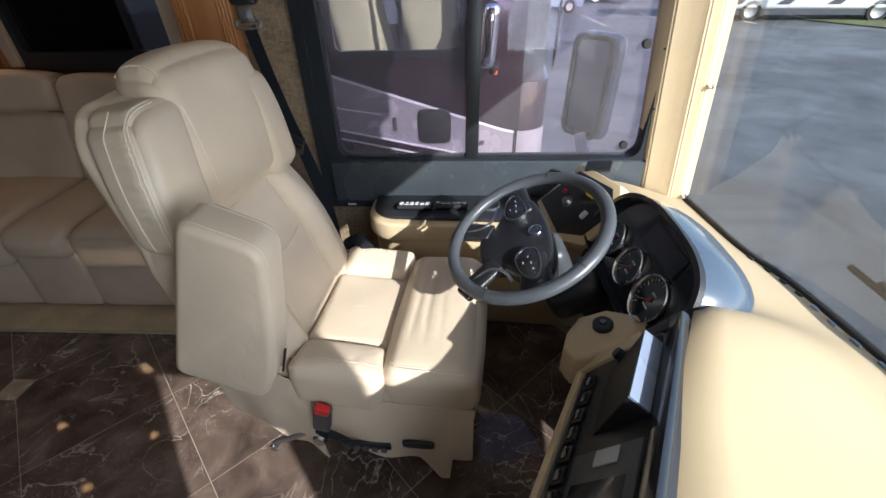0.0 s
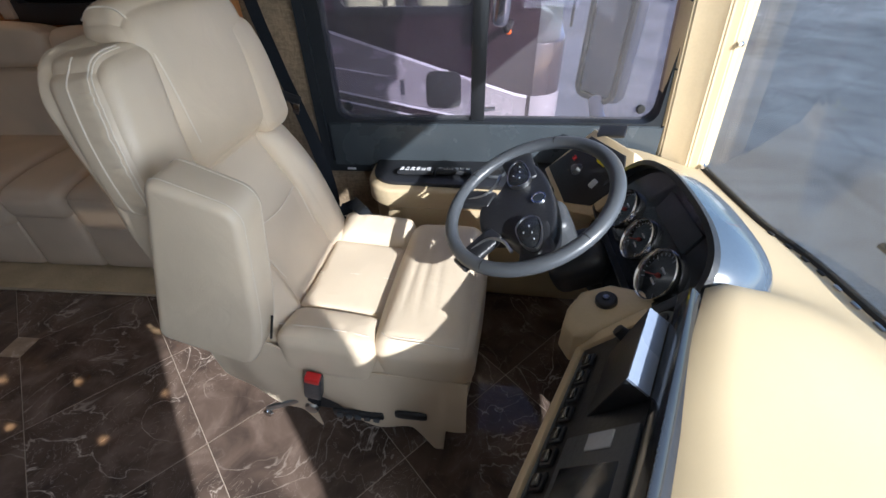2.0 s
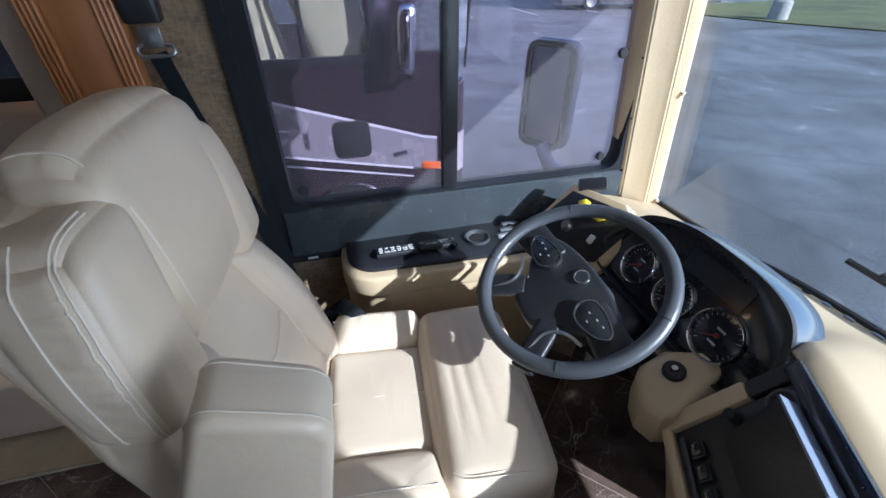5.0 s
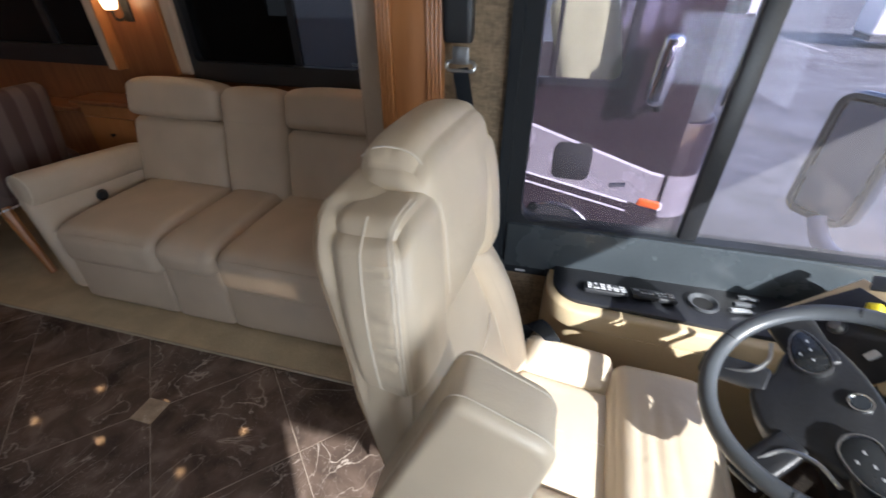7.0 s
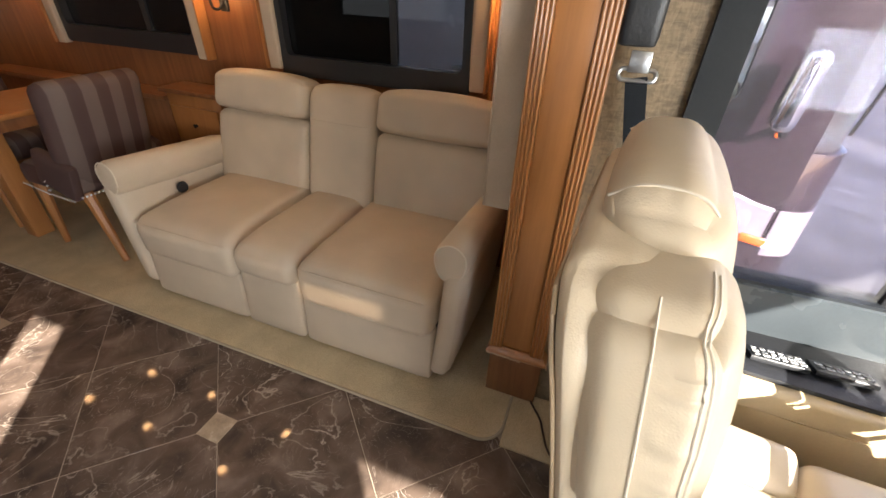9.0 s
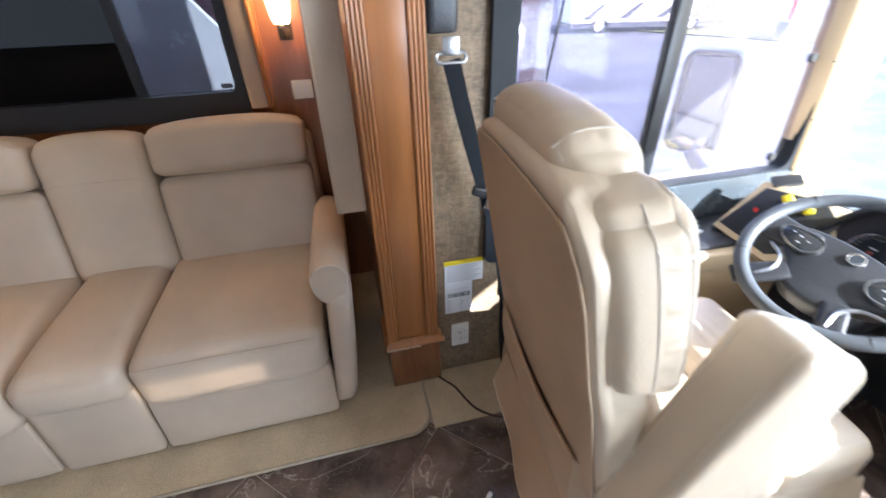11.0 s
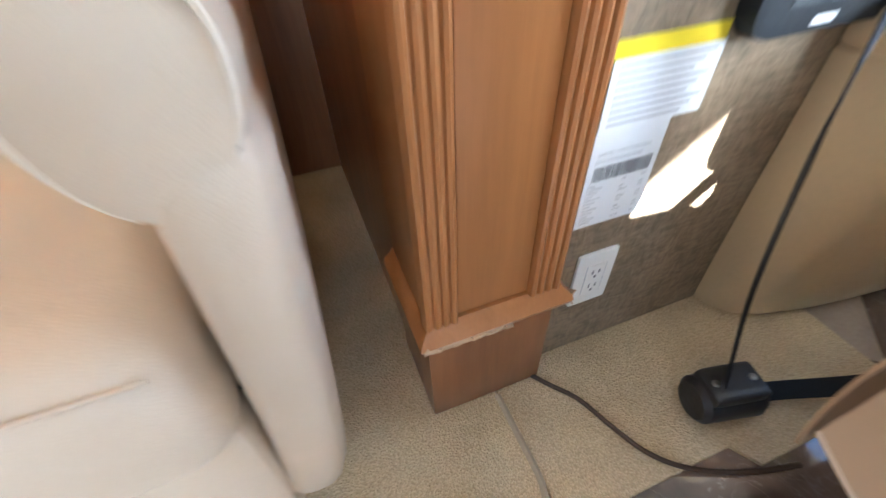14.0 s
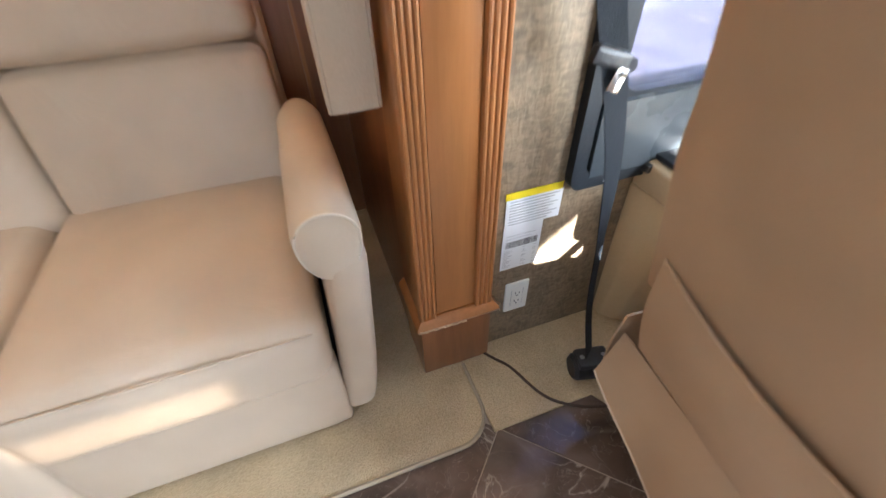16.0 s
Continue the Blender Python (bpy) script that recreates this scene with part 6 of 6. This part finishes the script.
def dining_chair():
    ch = thing("dining_chair", "striped upholstered dining chair with wooden legs and nailhead trim", "chair", (-3.42, 1.76, 0.012), "chairs round the dining table")
    part("seat", cushion(0.46, 0.48, 0.13, 0.045, (0, 0, 0.015), 8, Matrix.Translation((0, 0, 0.45))), STRIPED, ch)
    part("backrest", cushion(0.10, 0.50, 0.54, 0.045, (0.01, 0, 0), 9, pose(0.25, 0, 0.68, 0, 12, 0), lambda p, u: (p.x + 0.05 * u.y * u.y * -1, p.y, p.z + 0.02 * (1 - u.y * u.y) * max(0, u.z))), STRIPED, ch)
    for sg in (-1, 1):
        part("side_wing", cushion(0.26, 0.055, 0.20, 0.02, n=5, m=pose(0.12, sg * 0.235, 0.50, 0, 18, 0)), STRIPED, ch)
        part("nailhead_trim", nailheads([(-0.22, sg * 0.244, 0.395), (0.04, sg * 0.266, 0.388), (0.04, sg * 0.266, 0.46), (0.06, sg * 0.266, 0.388), (0.24, sg * 0.266, 0.380)]), MARK, ch)
        for x in (-0.19, 0.20):
            part("leg", tube([(x, sg * 0.19, 0.40), (x + (0.10 if x > 0 else -0.01), sg * 0.20, 0.0)], lambda t: 0.030 - 0.012 * t, 8), WOOD, ch)
    part("nailhead_trim", nailheads([(0.282, -0.255, 0.412), (0.292, 0.0, 0.410), (0.282, 0.255, 0.412)]), MARK, ch)
    return ch


dc = dining_chair()
copy_thing(dc, pose(-4.25, 1.76, 0.012, 0, 0, 180))
tb = thing("dining_table", "cherry wood dining table on a pedestal", "table", (-3.86, 1.86, 0.012))
part("tabletop", cushion(0.56, 0.95, 0.035, 0.012, n=5, m=Matrix.Translation((0, 0, 0.745))), WOOD, tb)
part("apron", box(-0.22, 0.22, -0.40, 0.40, 0.66, 0.727, 0.004), WOOD_DARK, tb)
for y in (-0.3, 0.3):
    part("leg", box(-0.05, 0.05, y - 0.05, y + 0.05, 0.0, 0.66, 0.008), WOOD, tb)
cd = thing("credenza", "cherry wood cabinet with drawers under a dark top", "cabinet", (-3.02, 2.20, 0.012))
part("body", box(-0.205, 0.205, -0.01, 0.145, 0.0, 0.79, 0.004), WOOD, cd)
part("top", cushion(0.46, 0.20, 0.030, 0.010, n=5, m=Matrix.Translation((0, 0.055, 0.806))), WOOD_DARK, cd)
for z in (0.14, 0.38, 0.62):
    d = part("drawer", cushion(0.36, 0.022, 0.20, 0.006, n=4, m=Matrix.Translation((0, -0.020, z))), WOOD, cd)
    part("knob", lathe([(0, 0.018), (0.012, 0.016), (0.006, 0.004), (0.008, 0)], 14, frame_of((0, -0.031, z), (0, -1, 0), (1, 0, 0))), RUBBER, d)
ct = thing("counter_shelf", "dark stone shelf below the dining window", "shelf", (-4.15, 2.27, 0.012))
part("top", cushion(1.80, 0.17, 0.035, 0.010, n=5, m=Matrix.Translation((0, 0, 0.745))), WOOD_DARK, ct)
part("body", box(-0.88, 0.88, -0.05, 0.075, 0, 0.727, 0.004), WOOD_DARK, ct)


# ---- outside ----
GZ = -1.05
structure("ground", box(-400, 400, -400, 400, GZ - 0.3, GZ), ASPHALT, "grey asphalt lot reaching the horizon")
structure("verge", prism([(15.0, 22.0), (60, 24.0), (60, 12.0), (30, 9.0), (19.5, 12.0), (17.5, 15.5)], GZ - 0.05, GZ + 0.05), GRASSM, "dry grass verge beside the lot")
for j in range(7):
    structure("parking_line", box(3.0 + j * 3.2, 3.12 + j * 3.2, 21.0, 26.0, GZ, GZ + 0.004), LINEPAINT, "worn white parking line")


def coach(name, label, at, ang, dark, light):
    r = thing(name, label, "motorhome", at)
    r.rotation_euler = (0, 0, radians(ang))
    return r


# dark motorhome alongside: its side runs along x, its nose at x = 0.67
RY = 3.40
rv = coach("motorhome", "dark maroon motorhome with silver swoosh parked alongside", (-4.0, RY + 1.2, GZ), 0, RV_DARK, RV_SILVER)
k = lambda bm: move(bm, Matrix.Translation((4.0, -RY - 1.2, -GZ)))
def side_wall(x0, x1, z0, z1, holes):
    return wall_with_holes(x0, x1, z0, z1, RY, RY + 0.05, holes, "y")
RVW = (-1.02, -0.03, 0.845, 1.75)
part("side", k(side_wall(-10.0, 0.44, -0.55, 2.35, [RVW])), RV_DARK, rv)
nose = [(0.44, RY)] + arc(0.44, RY + 0.24, 0.24, 270, 350, 8) + [(0.78, RY + 1.2), (0.68, RY + 2.2), (0.44, RY + 2.4)]
part("nose", k(prism(nose, -0.60, 0.62, r=0.01)), RV_DARK, rv)
cw = arc(0.40, RY + 0.26, 0.24, 275, 350, 8) + [(0.72, RY + 1.2), (0.6, RY + 2.2), (0.45, RY + 2.36)]
part("windscreen", k(sheet(lambda u, v: (*Vector(cw[min(int(u * (len(cw) - 1)), len(cw) - 2)]).lerp(Vector(cw[min(int(u * (len(cw) - 1)), len(cw) - 2) + 1]), u * (len(cw) - 1) - min(int(u * (len(cw) - 1)), len(cw) - 2)), 0.622 + 1.278 * v), 40, 2)), pane("coach_windscreen", (0.55, 0.68, 0.62), 0.08, 0.8), rv, "greenish coach windscreen").visible_shadow = False
part("nose_cap", k(prism(nose, 1.9, 2.35, r=0.02)), RV_DARK, rv)
part("roof", k(box(-10.0, 0.5, RY + 0.05, RY + 2.4, 2.30, 2.36)), RV_WHITE, rv)
part("far_side", k(wall_with_holes(-10.0, 0.44, -0.55, 2.35, RY + 2.35, RY + 2.4, [(-1.2, 0.1, 0.80, 1.75), (-3.4, -2.2, 0.9, 1.7)], "y")), RV_DARK, rv)
part("floor_pan", k(box(-10.0, 0.44, RY + 0.06, RY + 2.34, -0.2, -0.1)), RV_DARK, rv)
def swoop(x):
    return 0.36 - 0.32 * (x + 0.04) + 0.9 * max(0.0, -1.15 - x) ** 1.3 if x < 0.3 else 0.251 - 0.32 * (x - 0.3) + 1.35 * (x - 0.3) ** 2
band = [(x / 10, swoop(x / 10)) for x in range(-34, 5)]
def low1(x):
    return 0.045 - 0.205 * (x + 0.04)
part("silver_band", k(prism([(x, z - 0.012) for x, z in band] + [(x, low1(x) + 0.006) for x, z in reversed(band)], RY - 0.006, RY, "y")), RV_SILVER, rv, "silver lower body band")
part("nose_band", k(frame_ring(arc(0.44, RY + 0.24, 0.250, 268, 350, 8), arc(0.44, RY + 0.24, 0.241, 268, 350, 8), -0.10, 0.235, "z")), RV_SILVER, rv)
part("pinstripe", k(prism([(x, z + 0.008) for x, z in band] + [(x, z - 0.010) for x, z in reversed(band)], RY - 0.010, RY - 0.001, "y")), RV_WHITE, rv, "white pinstripe")
for off, d in ((0.0, 0.008), (-0.075, 0.006)):
    xs = [x / 10 for x in range(-34, 3)]
    part("pinstripe", k(prism([(x, low1(x) + off + d) for x in xs] + [(x, low1(x) + off - d) for x in reversed(xs)], RY - 0.010, RY - 0.001, "y")), RV_WHITE, rv)
xs = [-1.6 + 0.1 * j for j in range(10)]
part("pinstripe", k(prism([(x, 0.275 - 0.155 * x + 0.006) for x in xs] + [(x, 0.275 - 0.155 * x - 0.006) for x in reversed(xs)], RY - 0.011, RY - 0.002, "y")), RV_WHITE, rv)
part("fuel_hatch", k(prism(rounded(-0.40, -0.12, 0.135, 0.425, 0.06), RY - 0.014, RY, "y", r=0.006)), RUBBER, rv, "black square hatch")
part("lettering", k(box(-0.61, -0.575, RY - 0.010, RY - 0.002, 0.24, 0.36)), BLACKINK, rv)
wn_ = part("window", k(frame_ring(rounded(-1.05, 0.0, 0.815, 1.78, 0.05), rounded(-1.0, -0.05, 0.865, 1.73, 0.05), RY - 0.012, RY + 0.03)), BLACK, rv)
part("pane", k(box(-1.02, -0.03, RY + 0.01, RY + 0.014, 0.84, 1.75)), pane("coach_glass", (0.85, 0.88, 0.84), 0.03), wn_).visible_shadow = False
part("bar", k(box(-0.50, -0.47, RY - 0.008, RY + 0.02, 0.86, 1.73)), RUBBER, wn_)
part("cab_seat", k(cushion(0.45, 0.55, 0.75, 0.10, n=7, m=pose(-0.28, RY + 0.42, 1.02, 0, -15, 0))), RV_INSIDE, rv, "pale covered cab seat")
part("cab_seat", k(cushion(0.40, 0.55, 0.9, 0.10, n=7, m=pose(-0.90, RY + 0.55, 1.0, 0, -10, 0))), RV_INSIDE, rv)
part("headlamp", k(cushion(0.20, 0.05, 0.08, 0.02, n=5, m=pose(0.50, RY + 0.045, -0.02, 0, 6, 28))), RV_WHITE, rv, "clear headlamp")
part("indicator", k(cushion(0.17, 0.03, 0.065, 0.015, n=5, m=pose(0.355, RY - 0.004, 0.0, 0, 8, 0))), AMBER, rv, "orange indicator lens")
part("marker", k(cushion(0.035, 0.02, 0.03, 0.006, n=3, m=pose(0.225, RY - 0.01, 0.70))), AMBER, rv, "orange side marker")
part("badge", k(cushion(0.12, 0.012, 0.04, 0.005, n=3, m=pose(0.10, RY - 0.006, 0.13, 0, -8, 0))), CHROME, rv)
part("mirror", k(cushion(0.12, 0.16, 0.42, 0.05, n=8, m=pose(0.16, RY - 0.20, 0.98, 0, 4, 0))), CHROME, rv, "chrome wing mirror")
part("mirror_arm", k(tube([(0.24, RY + 0.03, 0.76), (0.20, RY - 0.15, 0.74), (0.17, RY - 0.20, 0.84)], 0.025, 8)), RUBBER, rv)
part("wiper", k(tube([(0.74, RY + 0.4, 0.66), (0.70, RY + 0.15, 1.3)], 0.012, 6)), RUBBER, rv)
WA = frame_of((-0.34, RY - 0.002, -0.445), (0, -1, 0), (1, 0, 0))
# Flat dark disc on the side stands in for shade inside the arch.
part("arch_shade_disc", k(lathe([(0, 0.003), (0.345, 0.003), (0.345, -0.03)], 40, WA)), RUBBER, rv, "dark disc standing for the shaded wheel opening")
part("arch_trim", k(lathe([(0.338, 0.002), (0.343, 0.014), (0.356, 0.018), (0.368, 0.012), (0.372, 0.0)], 44, WA)), CHROME, rv, "bright wheel arch trim")
wh = part("wheel", k(lathe([(0, -0.02), (0.15, -0.03), (0.24, 0.01), (0.33, 0.03), (0.345, 0.0), (0.36, -0.10)], 32, frame_of((-0.34, RY + 0.04, -0.47), (0, -1, 0), (1, 0, 0)))), CHROME, rv)
part("tyre", k(lathe([(0.345, 0.0), (0.39, 0.035), (0.50, 0.03), (0.57, -0.03), (0.57, -0.22), (0.34, -0.24)], 36, frame_of((-0.34, RY + 0.04, -0.47), (0, -1, 0), (1, 0, 0)))), RUBBER, wh)

# wing mirror of this coach
mi = thing("wing_mirror", "large rounded wing mirror with a pale grey rim outside the window", "mirror", (0.54, 1.80, 0.72))
MM = frame_of((0.530, 1.90, 0.935), (-0.80, -0.55, 0.03), (0.55, -0.80, 0))
k = lambda bm: move(bm, Matrix.Translation((-0.54, -1.80, -0.72)))
part("housing", k(cushion(0.225, 0.44, 0.10, 0.048, n=9, m=MM @ Matrix.Translation((0, 0, -0.045)))), mat("mirror_shell", (0.14, 0.17, 0.22), 0.22, vary=0.05, bump=0.0, coat=0.4), mi)
part("rim", k(move(frame_ring(rounded(-0.108, 0.108, -0.215, 0.215, 0.05), rounded(-0.092, 0.092, -0.198, 0.198, 0.045), -0.01, 0.012, "z"), MM)), BLACK, mi)
part("glass", k(move(prism(rounded(-0.093, 0.093, -0.06, 0.199, 0.04), -0.004, 0.001), MM)), MIRROR, mi, "mirror glass")
part("lower_glass", k(move(prism(rounded(-0.093, 0.093, -0.199, -0.068, 0.04), -0.004, 0.001), MM)), MIRROR, mi)
part("arm", k(tube(spline([(0.53, 1.88, 0.73), (0.545, 1.80, 0.665), (0.62, 1.70, 0.63), (0.72, 1.615, 0.62)], 6), 0.030, 10)), mat("mirror_arm_paint", (0.42, 0.48, 0.60), 0.2, vary=0.05, bump=0.0), mi)
tagged(part("outer_wall", box(-0.95, 1.0, 1.61, 1.64, -0.6, 0.50), RV_SILVER), "silver outer skin below the window", kind="structure")
wp = thing("windscreen_wiper", "black wiper arm resting below the windscreen", "wiper", (1.04, 0.55, 0.66))
part("arm", tube(spline([(0.0, -0.35, 0.0), (0.02, 0.0, 0.03), (0.01, 0.28, 0.045)], 6), 0.012, 8), RUBBER, wp)
part("blade", tube([(-0.005, -0.2, 0.035), (0.0, 0.36, 0.04)], 0.010, 6), RUBBER, wp)


def far_coach(x, y, ang, label):
    r = thing("motorhome", label, "motorhome", (x, y, GZ))
    r.rotation_euler = (0, 0, radians(ang))
    part("body", box(-4.2, 4.2, -1.2, 1.2, 0.45, 3.2, 0.15, 3), RV_WHITE, r)
    for a, b, z0, z1 in ((-3.4, -2.2, 1.7, 2.4), (-0.8, 0.6, 1.7, 2.4), (1.8, 2.9, 1.7, 2.4)):
        part("window", box(a, b, -1.215, -1.19, z0, z1, 0.005), GLOSSBLACK, r)
    for j in range(4):
        part("decal", prism([(-3.6 + j * 1.9, 0.65), (-2.6 + j * 1.9, 1.35), (-2.3 + j * 1.9, 1.35), (-3.1 + j * 1.9, 0.65)], -1.212, -1.2, "y"), DARKGREY, r)
    part("skirt", box(-4.1, 4.1, -1.15, 1.15, 0.25, 0.47), DARKGREY, r)
    part("tail_lamp", box(4.19, 4.215, -1.0, -0.75, 1.0, 1.25), RED, r)
    for a in (-2.6, 2.2):
        for sg in (-1, 1):
            w = part("wheel", lathe([(0.26, -0.1), (0.40, -0.1), (0.40, 0.1), (0.26, 0.1)], 24, frame_of((a, sg * 1.1, 0.40), (0, sg, 0), (1, 0, 0))), RUBBER, r)
            part("rim", lathe([(0, 0.06), (0.2, 0.07), (0.26, 0.09), (0.26, 0)], 20, frame_of((a, sg * 1.1, 0.40), (0, sg, 0), (1, 0, 0))), STEEL, w)
    return r


far_coach(15.6, 22.6, -12, "white motorhome with dark decals parked across the lot")
far_coach(6.5, 34.0, 5, "white motorhome parked far across the lot")


def car(x, y, ang, paint):
    r = thing("car", "grey-blue saloon car parked on the lot", "car", (x, y, GZ))
    r.rotation_euler = (0, 0, radians(ang))
    prof = [(-2.2, 0.35), (-2.25, 0.75), (-2.0, 0.95), (-1.3, 1.0), (-0.7, 1.42), (0.6, 1.45), (1.3, 1.0), (2.1, 0.85), (2.25, 0.6), (2.2, 0.3)]
    part("body", prism(prof, -0.88, 0.88, "y", r=0.08, seg=3), paint, r)
    part("side_glass", prism([(-1.1, 1.02), (-0.65, 1.36), (0.55, 1.38), (1.05, 1.02)], -0.895, 0.895, "y"), GLOSSBLACK, r)
    for a in (-1.4, 1.4):
        for sg in (-1, 1):
            w = part("wheel", lathe([(0.20, -0.1), (0.33, -0.1), (0.33, 0.08), (0.20, 0.1)], 24, frame_of((a, sg * 0.83, 0.33), (0, sg, 0), (1, 0, 0))), RUBBER, r)
            part("rim", lathe([(0, 0.10), (0.08, 0.09), (0.19, 0.10), (0.21, 0.08), (0.21, 0)], 20, frame_of((a, sg * 0.83, 0.33), (0, sg, 0), (1, 0, 0))), STEEL, w)
    return r


car(4.2, 27.4, 12, mat("car_paint", (0.16, 0.19, 0.25), 0.25, vary=0.04, bump=0.0, coat=0.4))
po = thing("lamp_post", "red lamp post on a concrete base at the lot's edge", "lamp post", (18.2, 16.2, GZ))
part("base", lathe([(0, 0), (0.38, 0), (0.36, 0.7), (0.30, 0.75), (0, 0.75)], 20), mat("concrete", (0.35, 0.34, 0.32), 0.85, vary=0.15), po)
part("pole", tube([(0, 0, 0.75), (0, 0, 7.5)], 0.09, 10), RED, po)

# ---- floor tiles, last ----
TA = 0.3345
ox, oy = -1.176, 0.957
half = TA - 0.0022
me = bpy.data.meshes.new("stone_tile")
bm = prism([(half, 0), (0, half), (-half, 0), (0, -half)], -0.012, 0.0, r=0.0012, seg=1)
bm.to_mesh(me)
bm.free()
me.materials.append(TILE)
fl = bpy.data.objects["floor"]
def cut(poly, axis, limit, keep):
    """The part of a convex outline where axis is below (keep -1) or above (keep 1) a limit."""
    out = []
    for p, q in zip(poly, poly[1:] + poly[:1]):
        a, b = (p[axis] - limit) * keep, (q[axis] - limit) * keep
        if a >= 0:
            out.append(p)
        if a * b < 0:
            f = a / (a - b)
            out.append((p[0] + (q[0] - p[0]) * f, p[1] + (q[1] - p[1]) * f))
    return out


for i in range(-14, 8):
    for j in range(-7, 3):
        if (i + j) % 2 == 0:
            continue
        x, y = ox + TA * i, oy + TA * j
        if x < REAR_X - 0.2 or x > 1.0 or y < PASS_Y - 0.1 or y > 1.45:
            continue
        mesh = me
        poly = [(half, 0), (0, half), (-half, 0), (0, -half)]
        for axis, limit, keep in ((0, REAR_X + 0.002 - x, 1), (0, 0.925 - x, -1), (1, PASS_Y + 0.002 - y, 1), (1, 1.54 - y, -1)):
            poly = cut(poly, axis, limit, keep)
        if len(poly) < 3:
            continue
        if len(poly) > 4 or max(abs(a) for p in poly for a in p) < half - 1e-6 or min(p[0] for p in poly) > -half + 1e-6 or max(p[0] for p in poly) < half - 1e-6 or min(p[1] for p in poly) > -half + 1e-6 or max(p[1] for p in poly) < half - 1e-6:
            mesh = bpy.data.meshes.new("stone_tile_cut")
            bm = prism(poly, -0.012, 0.0)
            bmesh.ops.recalc_face_normals(bm, faces=bm.faces)
            bm.to_mesh(mesh)
            bm.free()
            mesh.materials.append(TILE)
        t = new("tile", mesh)
        t.location, t.parent = (x, y, 0.0), fl
for i, j in ((-2, 0), (-6, 0), (2, 0), (-4, -2), (0, -4), (-10, 0), (-8, -4)):
    part("inset_tile", move(prism([(-0.05, -0.05), (0.05, -0.05), (0.05, 0.05), (-0.05, 0.05)], -0.008, 0.0012, r=0.0006, seg=1), Matrix.Translation((ox + TA * i, oy + TA * j, 0))), INSET, fl)
